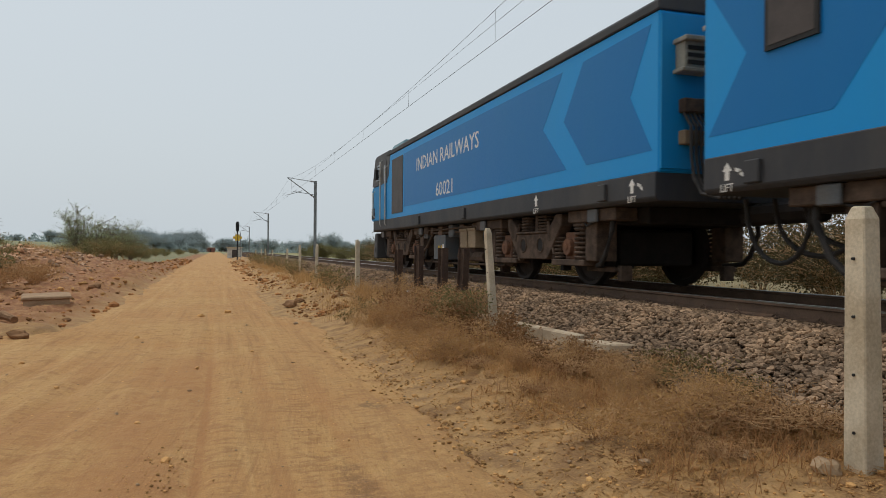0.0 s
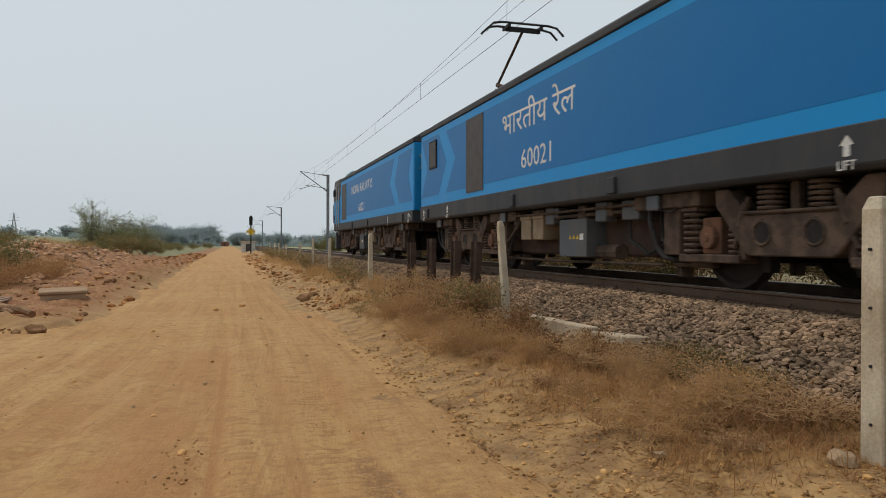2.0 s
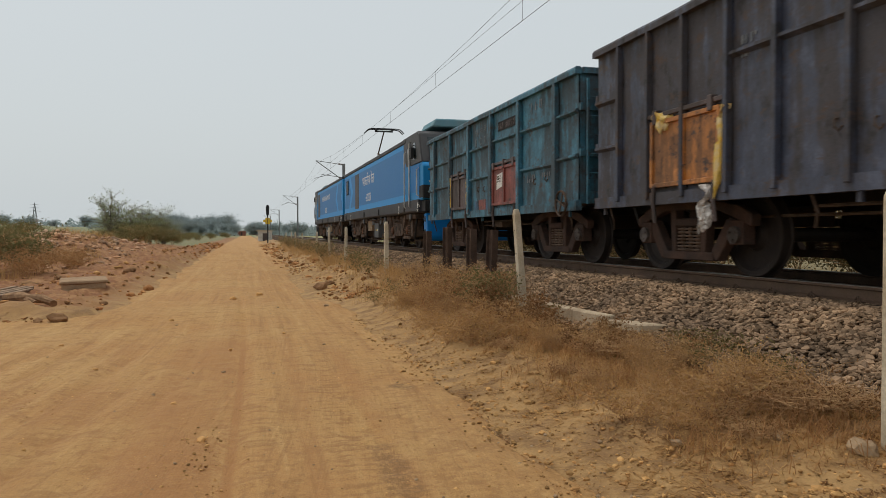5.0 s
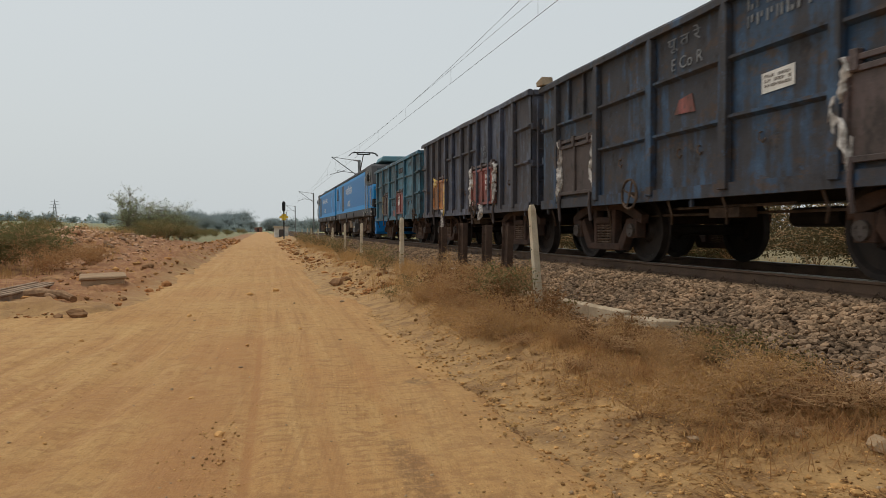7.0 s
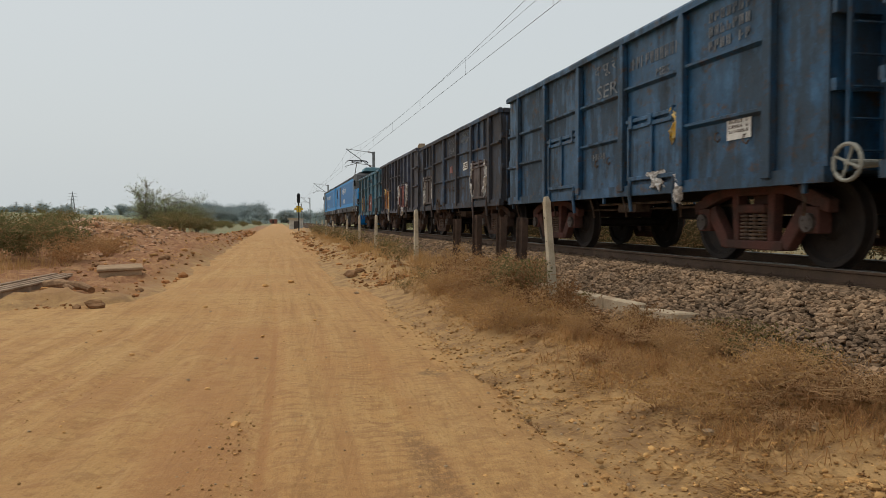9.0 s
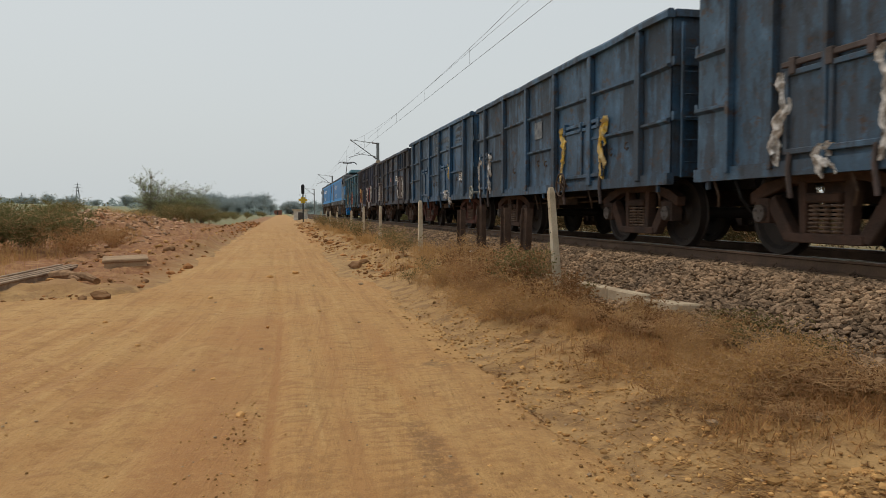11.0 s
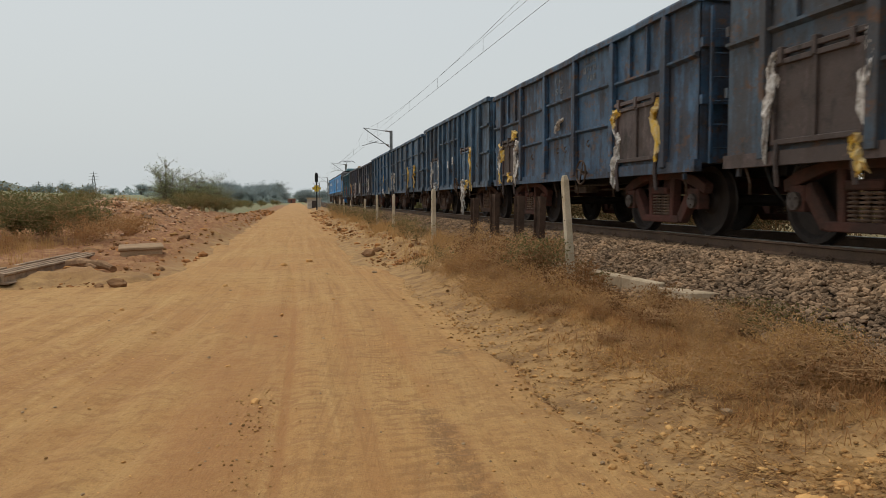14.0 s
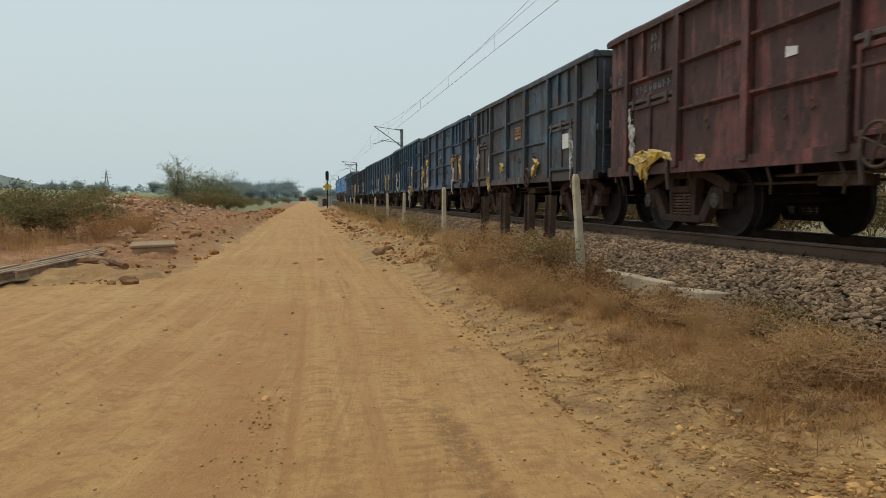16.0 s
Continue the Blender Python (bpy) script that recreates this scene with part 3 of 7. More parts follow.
def road_z(x, y):
    """Packed dirt with shallow ruts along the way and a set that bends off to the side."""
    z = 0.020 + 0.012 * fbm(x, y, 0.6, 1.0)
    for c, w, d in ((-0.17, 0.07, 0.045), (-1.25, 0.2, 0.03), (0.85, 0.16, 0.035), (1.25, 0.2, 0.02), (0.3, 0.15, 0.018), (-2.1, 0.2, 0.02)):
        c2 = c + 0.12 * math.sin(y * 0.21 + c * 3)
        z -= d * math.exp(-((x - c2) / w) ** 2) * (0.6 + 0.5 * fbm(x * 0.5, y, 0.35, c))
    for k in range(6):
        c2 = -0.5 - 0.33 * k - (0.007 + 0.003 * k) * max(0.0, 12.5 - y) ** 2
        z -= 0.034 * math.exp(-((x - c2) / 0.08) ** 2) * smooth_step(14, 9, y)
    z += 0.013 * math.sin(y * 46 + math.sin(x * 7)) * math.exp(-((x - 0.85) / 0.15) ** 2) * smooth_step(8, 6, y)
    z += 0.009 * fbm(x, y, 7.0, 2.5)
    z += 0.075 * smooth_step(14, 26, y) * (1 - smooth_step(70, 120, y)) * fbm(x * 0.8, y * 0.45, 0.9, 31.0)
    return z


def steps(marks):
    """Coordinates with a spacing of their own in each stretch."""
    out = [marks[0][0]]
    for (a, d0), (b, d1) in zip(marks, marks[1:]):
        while out[-1] < b - 1e-6:
            k = (out[-1] - a) / (b - a)
            out.append(min(b, out[-1] + d0 + (d1 - d0) * k))
    return out


def sheet(name, xs, ys, fz, material):
    nx = len(xs)
    verts = [(x, y, fz(x, y)) for y in ys for x in xs]
    faces = [(j * nx + i, j * nx + i + 1, (j + 1) * nx + i + 1, (j + 1) * nx + i) for j in range(len(ys) - 1) for i in range(nx - 1)]
    return mesh_ob(name, verts, faces, material, smooth=True)


def ground_z(x, y):
    lo, hi = road_edges(y)
    z = land(x, y)
    if lo < x < hi:
        z -= 0.06 * min(1.0, min(x - lo, hi - x) / 0.25)
    return z


xs = steps([(-2600, 600), (-300, 60), (-60, 5), (-14, 0.4), (-4, 0.14), (1.4, 0.10), (4.6, 0.10), (12, 1.0), (60, 8), (400, 80), (2600, 600)])
ys = steps([(-400, 120), (-30, 6), (2, 0.12), (14, 0.12), (45, 0.6), (120, 4), (500, 40), (3600, 700)])
ground = tagged(sheet("ground", xs, ys, ground_z, GROUND), "brown and red bare earth with dry grassy verges and fields", "ground", kind="structure")


def build_road():
    ys = steps([(-25, 1.5), (1.5, 0.05), (12, 0.07), (30, 0.35), (90, 1.5), (420, 12)])
    n = 110
    verts, faces = [], []
    for y in ys:
        lo, hi = road_edges(y)
        for i in range(n + 1):
            u = i / n
            x = lo - 0.25 + (hi - lo + 0.5) * u
            edge = min(u, 1 - u) * (hi - lo + 0.5)
            z = road_z(x, y) - 0.10 * (1 - smooth_step(0.0, 0.42, edge)) + 0.5 * land(0, y)
            verts.append((x, y, z + 0.02 * fbm(x, y, 3.0, 9.0) * (1 - smooth_step(0.2, 0.7, edge))))
    w = n + 1
    for j in range(len(ys) - 1):
        for i in range(n):
            faces.append((j * w + i, j * w + i + 1, (j + 1) * w + i + 1, (j + 1) * w + i))
    ob = mesh_ob("dirt_road", verts, faces, ROAD, smooth=True)
    return tagged(ob, "tan packed dirt road with shallow tyre ruts", "road", kind="structure")


build_road()

# ---------------------------------------------------------------- track
SHOULDER = TRACK_X - 1.72


def ballast_height(x, y):
    d = abs(x - TRACK_X)
    top = RAIL_Z - 0.21
    wave = 0.06 * fbm(0, y, 0.5, 5.0)
    if d < 1.72:
        return top
    return max(0.28, top - (d - 1.72) / (1.72 + wave))


def build_ballast():
    xs = steps([(3.9, 0.1), (9.9, 0.1)])
    ys = steps([(-30, 2), (3, 0.25), (30, 0.5), (100, 5), (700, 50)])
    ob = sheet("ballast_bed", xs, ys, lambda x, y: ballast_height(x, y) + 0.02 * fbm(x, y, 6.0) - (0.15 if x < 4.05 or x > 9.75 else 0), GAP_SHADED_BED)
    tagged(ob, "grey-brown crushed stone ballast bed under the railway line", "ballast", kind="structure")
    ico = bmesh.new()
    bmesh.ops.create_icosphere(ico, subdivisions=1, radius=1.0)
    bv = np.array([v.co for v in ico.verts])
    bf = np.array([[v.index for v in f.verts] for f in ico.faces])
    ico.free()
    rng = np.random.default_rng(5)

    def stone(r):
        """A flat broken stone with sharp edges."""
        k = rng.uniform(0.72, 1.2, (len(bv), 1))
        v = np.clip(bv * k, -0.74, 0.74) * 1.3
        s = np.array([r * rng.uniform(0.8, 1.45), r * rng.uniform(0.7, 1.1), r * rng.uniform(0.38, 0.7)])
        q = Euler((rng.uniform(-0.5, 0.5), rng.uniform(-0.5, 0.5), rng.uniform(-3, 3))).to_matrix()
        return (v * s) @ np.array(q).T

    shapes = []
    for i in range(14):
        me = bpy.data.meshes.new("ballast_stone")
        me.from_pydata(stone(0.033).tolist(), [], bf.tolist())
        me.materials.append(STONE)
        shapes.append(me)
    for i in range(290):
        x, y = rng.uniform(4.25, 5.2), 4.2 + 4.0 * rng.random() ** 1.2
        o = new("ballast_stone", shapes[i % 14])
        o.parent = ob
        o.matrix_basis = Matrix.Translation((x, y, ballast_height(x, y) + 0.045)) @ Euler((rng.uniform(-0.5, 0.5), rng.uniform(-0.5, 0.5), rng.uniform(-3, 3))).to_matrix().to_4x4()
    V, F, n0 = [], [], 0
    for count, y0, y1, x0, x1, r0 in ((30000, 3.2, 15, 3.75, 5.75, 0.030), (15000, 15, 34, 4.0, 5.6, 0.033), (5000, 34, 90, 4.1, 5.6, 0.06),
                                      (2600, 3, 30, 6.05, 7.6, 0.045), (1800, 3, 30, 7.9, 9.4, 0.05)):
        for i in range(count):
            x, y = rng.uniform(x0, x1), rng.uniform(y0, y1)
            thin = smooth_step(3.7, 4.2, x + 0.3 * fbm(x, y, 0.8, 11.0))
            if rng.random() > thin:
                continue
            z = max(ballast_height(x, y), land(x, y) if x < 4.7 else 0) + rng.uniform(-0.01, 0.045)
            V.append(stone(r0 * rng.uniform(0.75, 1.35)) + [x, y, z])
            F.append(bf + n0)
            n0 += len(bv)
    rest = mesh_ob("loose_ballast", np.concatenate(V).tolist(), np.concatenate(F).tolist(), STONE)
    rest.parent = ob
    tagged(rest, kind="stuff")


build_ballast()


def build_track():
    tr = tagged(new("railway_track"), "broad gauge railway track of rusty rails on concrete sleepers", "railway track", kind="structure")
    foot, web, head = 0.07, 0.009, 0.036
    out = [(-foot, 0), (foot, 0), (foot, 0.012), (web, 0.03), (web, 0.125), (head, 0.135), (head, 0.160), (-head, 0.160), (-head, 0.135), (-web, 0.125), (-web, 0.03), (-foot, 0.012)]
    for s in (-1, 1):
        bm = bmesh.new()
        prism(bm, [(TRACK_X + s * GAUGE + x, RAIL_Z - 0.172 + z) for x, z in out], "y", -60, 900)
        rail = part("rail", bm, RAIL, tr)
        bm = bmesh.new()
        prism(bm, [(TRACK_X + s * GAUGE + x, RAIL_Z - 0.014 + z) for x, z in ((-0.033, 0), (0.033, 0), (0.033, 0.010), (0.026, 0.014), (-0.026, 0.014), (-0.033, 0.010))], "y", -60, 900)
        part("rail_head", bm, RAIL_TOP, rail, "polished steel running surface")
    bm = bmesh.new()
    prism(bm, [(-1.37, 0), (1.37, 0), (1.37, 0.19), (1.3, 0.2), (0.5, 0.2), (0.35, 0.17), (-0.35, 0.17), (-0.5, 0.2), (-1.3, 0.2), (-1.37, 0.19)], "y", -0.125, 0.125)
    first = part("sleeper", bm, SLEEPER, tr, bevel=0.01)
    first.matrix_basis = pose(TRACK_X, 0, RAIL_Z - 0.385)
    for i in range(1, 130):
        share(first, pose(TRACK_X, -6 + 0.62 * i if i != 10 else 0.2 - 6.4, RAIL_Z - 0.385), tr)
    bm = bmesh.new()
    tube(bm, [(-0.08, -0.05, 0.02), (-0.1, -0.01, 0.05), (-0.06, 0.03, 0.06), (-0.1, 0.05, 0.02)], 0.011, 6)
    clip = part("rail_clip", bm, RAIL, tr)
    clip.matrix_basis = pose(TRACK_X - GAUGE, 0, RAIL_Z - 0.175)
    for i in range(1, 60):
        share(clip, pose(TRACK_X - GAUGE, -6 + 0.62 * i + 0.05, RAIL_Z - 0.175), tr)


build_track()

# ---------------------------------------------------------------- fence


def fence_post(h):
    bm = bmesh.new()
    a, b = 0.075, 0.062
    pts = []
    for z, k in ((-0.35, a), (h - 0.07, b), (h, b * 0.62)):
        pts.append([bm.verts.new((sx * k, sy * k, z)) for sx, sy in ((-1, -1), (1, -1), (1, 1), (-1, 1))])
    for lo, hi in zip(pts, pts[1:]):
        for i in range(4):
            bm.faces.new((lo[i], lo[(i + 1) % 4], hi[(i + 1) % 4], hi[i]))
    bm.faces.new(pts[0][::-1]), bm.faces.new(pts[-1])
    post = part("fence_post", bm, CONCRETE, None, bevel=0.008)
    # black plugs give the shade of the wire holes
    for k in range(4):
        bm = bmesh.new()
        tube(bm, [(-0.078, 0.0, 0.25 + 0.32 * k), (-0.06, 0, 0.25 + 0.32 * k)], 0.009, 6)
        part("wire_hole", bm, BLACK, post)
    return tagged(post, "weathered grey concrete fence post beside the railway", "fence post", "fence posts along the track")


post = fence_post(1.50)
post.matrix_basis = pose(3.44, 3.13, 0.22, 0, -1.0, 4)
for x, y, top, lean in ((3.69, 9.34, 1.78, -4.6), (3.6, 19.05, 1.75, 0), (3.6, 27.3, 1.68, 1), (3.6, 32.9, 1.70, 0), (3.6, 39.1, 1.53, 1),
                        (3.6, 48.9, 1.46, -1), (3.6, 56.5, 1.54, 0), (3.6, 61.8, 1.55, 1), (3.6, 70.0, 1.5, 0)):
    k = 0.68 if y < 10 else 0.8
    copy_thing(post, pose(x, y, top - 1.50, 0, lean, random.uniform(-8, 8)) @ Matrix.Diagonal((k, k, 1, 1)))


def dark_post():
    bm = bmesh.new()
    w, t = 0.075, 0.014
    prism(bm, [(-w, -w), (w, -w), (w, -w + t), (t, -w + t), (t, w - t), (w, w - t), (w, w), (-w, w), (-w, w - t), (-t, w - t), (-t, -w + t), (-w, -w + t)], "z", -0.5, 1.0)
    ob = part("steel_post", bm, DARK_POST, None, bevel=0.004)
    return tagged(ob, "short dark rusted steel post standing in dry weeds", "post", "dark steel posts by the fence")


dp = dark_post()
dp.matrix_basis = pose(4.2, 12.23, 0.50, 2, 1, 25)
for y, top, r in ((13.39, 1.52, 18), (15.13, 1.57, 30), (16.94, 1.49, 22)):
    copy_thing(dp, pose(4.2, y, top - 1.0, -1, 1.5, r))


def concrete_kerb():
    """A broken run of low wall that holds the ballast back."""
    k = tagged(new("retaining_kerb"), "low broken concrete kerb at the foot of the ballast", "kerb")
    line = [(3.98, 10.9), (4.05, 9.6), (4.10, 8.5), (4.16, 7.75)]
    for (xa, ya), (xb, yb) in zip(line, line[1:]):
        bm = bmesh.new()
        w = 0.075
        prism(bm, [(xa - w, ya), (xb - w, yb + 0.012), (xb + w, yb + 0.012), (xa + w, ya)], "z", 0.05, 0.47)
        part("kerb_length", bm, PALE_CONCRETE, k, bevel=0.015)
    bm = bmesh.new()
    prism(bm, [(4.1, 7.72), (4.2, 7.15), (4.5, 7.05), (4.45, 7.2), (4.26, 7.6)], "z", 0.12, 0.43)
    part("broken_end", bm, PALE_CONCRETE, k, bevel=0.015)


concrete_kerb()

# ---------------------------------------------------------------- rolling stock
LOCO_X = -1.52     # near side of the locomotive, from the track's middle
WAGON_X = -1.60
SECTION_2 = 18.40  # from the train's front to the second section's front
WAGON_1 = 37.80
PITCH = 10.713


def wheel_profile(r, wide=0.135):
    h = wide / 2
    return [(-h, r - 0.06), (-h, r), (h * 0.5, r + 0.005), (h * 0.75, r + 0.03), (h, r + 0.025), (h, r - 0.07), (0.03, r - 0.10), (0.02, 0.20), (0.06, 0.16), (0.07, 0.07), (-0.09, 0.07), (-0.08, 0.16), (-0.025, 0.20), (-0.02, r - 0.10)]


@lru_cache(None)
def wheel_mesh(r):
    bm = bmesh.new()
    lathe_x(bm, wheel_profile(r), 32)
    o = part("wheel", bm, WHEEL, None, smooth=False)
    me = o.data
    bpy.data.objects.remove(o)
    return me


@lru_cache(None)
def axle_mesh():
    bm = bmesh.new()
    tube(bm, [(-1.12, 0, 0), (1.12, 0, 0)], 0.085, 12)
    o = part("axle", bm, WHEEL, None)
    me = o.data
    bpy.data.objects.remove(o)
    return me


ROLLING = []


def axle(parent, y, r):
    a = new("axle", axle_mesh())
    a.parent, a.matrix_basis = parent, pose(0, y, r)
    for s in (-1, 1):
        w = new("wheel", wheel_mesh(r))
        w.parent = a
        w.matrix_basis = pose(s * GAUGE, 0, 0, 0, 0, 0 if s < 0 else 180)
    ROLLING.append((a, y, r))


def coil(parent, x, y, z0, z1, r, material, turns=6):
    bm = bmesh.new()
    for i in range(turns):
        z = z0 + (z1 - z0) * (i + 0.5) / turns
        ring(bm, (x, y, z), r, (z1 - z0) / turns * 0.34, "z", 12, 5)
    tube(bm, [(x, y, z0), (x, y, z1)], r * 0.5, 8)
    return part("spring", bm, material, parent)


def flat_panel(name, pts, parent, material, x=LOCO_X, lift=0.003, label=""):
    """A painted panel that stands just proud of the side; points are (way back, height)."""
    bm = bmesh.new()
    prism(bm, [(-o, z) for o, z in pts], "x", x - lift, x + 0.004)
    return part(name, bm, material, parent, label)


def loco_bogie(parent, c):
    bm = bmesh.new()
    for s in (-1, 1):
        x0, x1 = (-1.38, -1.16) if s < 0 else (1.16, 1.38)
        prism(bm, [(c - 1.14, 1.17), (c - 1.14, 0.98), (c - 0.64, 0.44), (c - 0.56, 0.41), (c + 0.56, 0.41), (c + 0.64, 0.44), (c + 1.14, 0.98), (c + 1.14, 1.17),
                   (c + 0.94, 1.17), (c + 0.58, 0.86), (c - 0.58, 0.86), (c - 0.94, 1.17)], "x", x0, x1)
        box(bm, x0 - 0.03, x1 + 0.03, c - 0.66, c + 0.66, 0.86, 0.90)
    box(bm, -1.2, 1.2, c - 0.3, c + 0.3, 0.5, 0.8)
    frame_ob = part("bogie_frame", bm, GREASE, parent, "dusty brown cast bogie frame", bevel=0.015)
    for s in (-1, 1):
        for k in (-0.36, 0.36):
            # no hole is cut; a near-black disc paints the opening's shade
            bm = bmesh.new()
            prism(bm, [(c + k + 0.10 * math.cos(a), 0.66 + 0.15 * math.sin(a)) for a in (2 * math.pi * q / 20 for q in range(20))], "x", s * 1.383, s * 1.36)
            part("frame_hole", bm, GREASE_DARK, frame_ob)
            bm = bmesh.new()
            ring(bm, (s * 1.382, c + k, 0.66), 0.128, 0.016, "x", 20, 6)
            part("hole_rim", bm, GREASE, frame_ob)
            coil(frame_ob, s * 1.25, c + k, 0.90, 1.18, 0.14, GREASE, 5)
        bm = bmesh.new()
        box(bm, s * 1.26 - 0.03, s * 1.26 + 0.05, c - 0.06, c + 0.06, 0.90, 1.19)
        part("stop_post", bm, GREASE, frame_ob, bevel=0.01)
        for k in (-1, 1):
            a = c + k * 1.32

            def block(name, y0, y1, z0, z1, x0, x1, m=GREASE):
                bm = bmesh.new()
                box(bm, *sorted((s * x0, s * x1)), *sorted((a + k * y0, a + k * y1)), z0, z1)
                return part(name, bm, m, frame_ob, bevel=0.014)
            bm = bmesh.new()
            box(bm, *sorted((s * 1.05, s * 1.29)), a - 0.17, a + 0.17, 0.42, 0.86)
            tube(bm, [(s * 1.28, a, 0.62), (s * 1.37, a, 0.62)], 0.14, 16)
            tube(bm, [(s * 1.36, a, 0.62), (s * 1.385, a, 0.62)], 0.06, 8)
            part("axle_box", bm, GREASE_RUST, frame_ob, "rust-brown axle box", bevel=0.012)
            coil(frame_ob, s * 1.25, a - k * 0.42, 0.42, 0.80, 0.09, GREASE, 6)
            coil(frame_ob, s * 1.25, a + k * 0.36, 0.42, 0.94, 0.125, GREASE, 7)
            block("spring_plank", -0.56, 0.56, 0.32, 0.42, 1.06, 1.36)
            block("spring_cap", 0.20, 0.54, 0.94, 1.0, 1.08, 1.36)
            block("outer_case", 0.58, 0.92, 0.40, 1.0, 0.98, 1.34)
            block("end_beam", 0.10, 1.55, 1.0, 1.19, 1.02, 1.40)
            block("beam_cover", 0.86, 1.14, 0.98, 1.18, 1.42, 1.47, BOX_GREY)
            block("guide_post", -0.62, -0.52, 0.36, 0.98, 1.22, 1.32)
            block("brake_block", -0.75, -0.63, 0.22, 0.62, 0.94, 1.10, GREASE_DARK)
            block("guard_iron", 0.98, 1.10, 0.10, 0.34, 0.82, 1.02, GREASE)
            block("brake_beam", 0.20, 1.05, 0.24, 0.32, 1.0, 1.10, GREASE)
            bm = bmesh.new()
            tube(bm, [(s * 1.35, a - k * 0.72, 1.06), (s * 1.35, a - k * 0.48, 0.50)], 0.026, 8)
            tube(bm, [(s * 1.35, a - k * 0.69, 1.0), (s * 1.35, a - k * 0.58, 0.74)], 0.048, 8)
            part("damper", bm, GREASE, frame_ob)
            bm = bmesh.new()
            tube(bm, [(s * 1.28, a + k * 1.30, 1.02), (s * 1.30, a + k * 1.30, 0.85), (s * 1.30, a + k * 1.12, 0.50), (s * 1.28, a + k * 0.98, 0.37), (s * 1.24, a + k * 0.80, 0.34), (s * 1.1, a + k * 0.7, 0.33)], 0.04, 8)
            part("sand_pipe", bm, RUBBER, frame_ob)
            bm = bmesh.new()
            tube(bm, [(s * 1.36, a + k * 0.55, 1.02), (s * 1.38, a + k * 0.70, 0.94), (s * 1.38, a + k * 0.95, 1.0)], 0.016, 6)
            part("air_pipe", bm, RUBBER, frame_ob)
    for k in (-1.32, 1.32):
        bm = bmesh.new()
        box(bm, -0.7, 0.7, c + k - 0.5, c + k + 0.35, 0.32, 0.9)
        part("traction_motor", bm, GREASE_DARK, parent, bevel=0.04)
        axle(parent, c + k, 0.60)


def lift_mark(parent, o, z, x=LOCO_X - 0.032):
    bm = bmesh.new()
    prism(bm, [(-o - 0.035, z), (-o + 0.035, z), (-o + 0.035, z + 0.10), (-o + 0.075, z + 0.10), (-o, z + 0.19), (-o - 0.075, z + 0.10), (-o - 0.035, z + 0.10)], "x", x - 0.003, x + 0.002)
    part("lift_arrow", bm, WHITE, parent, "white stencilled arrow")
    for dy, dz, w in (((0.17, 0.06, 0.045), (0.22, 0.02, 0.03)) if o > 16 or o < 1 else ()):
        bm = bmesh.new()
        prism(bm, [(-o - dy - w, z + dz), (-o - dy + w, z + dz + 0.03), (-o - dy + w, z + dz + 0.07), (-o - dy - w, z + dz + 0.04)], "x", x - 0.003, x + 0.002)
        part("lift_mark", bm, WHITE, parent)
    writing("lift_stencil", "LIFT", WHITE, parent, 0.20, 0.085, side_plane(x - 0.001, -(o - 0.10), z - 0.12), "white stencilled word")


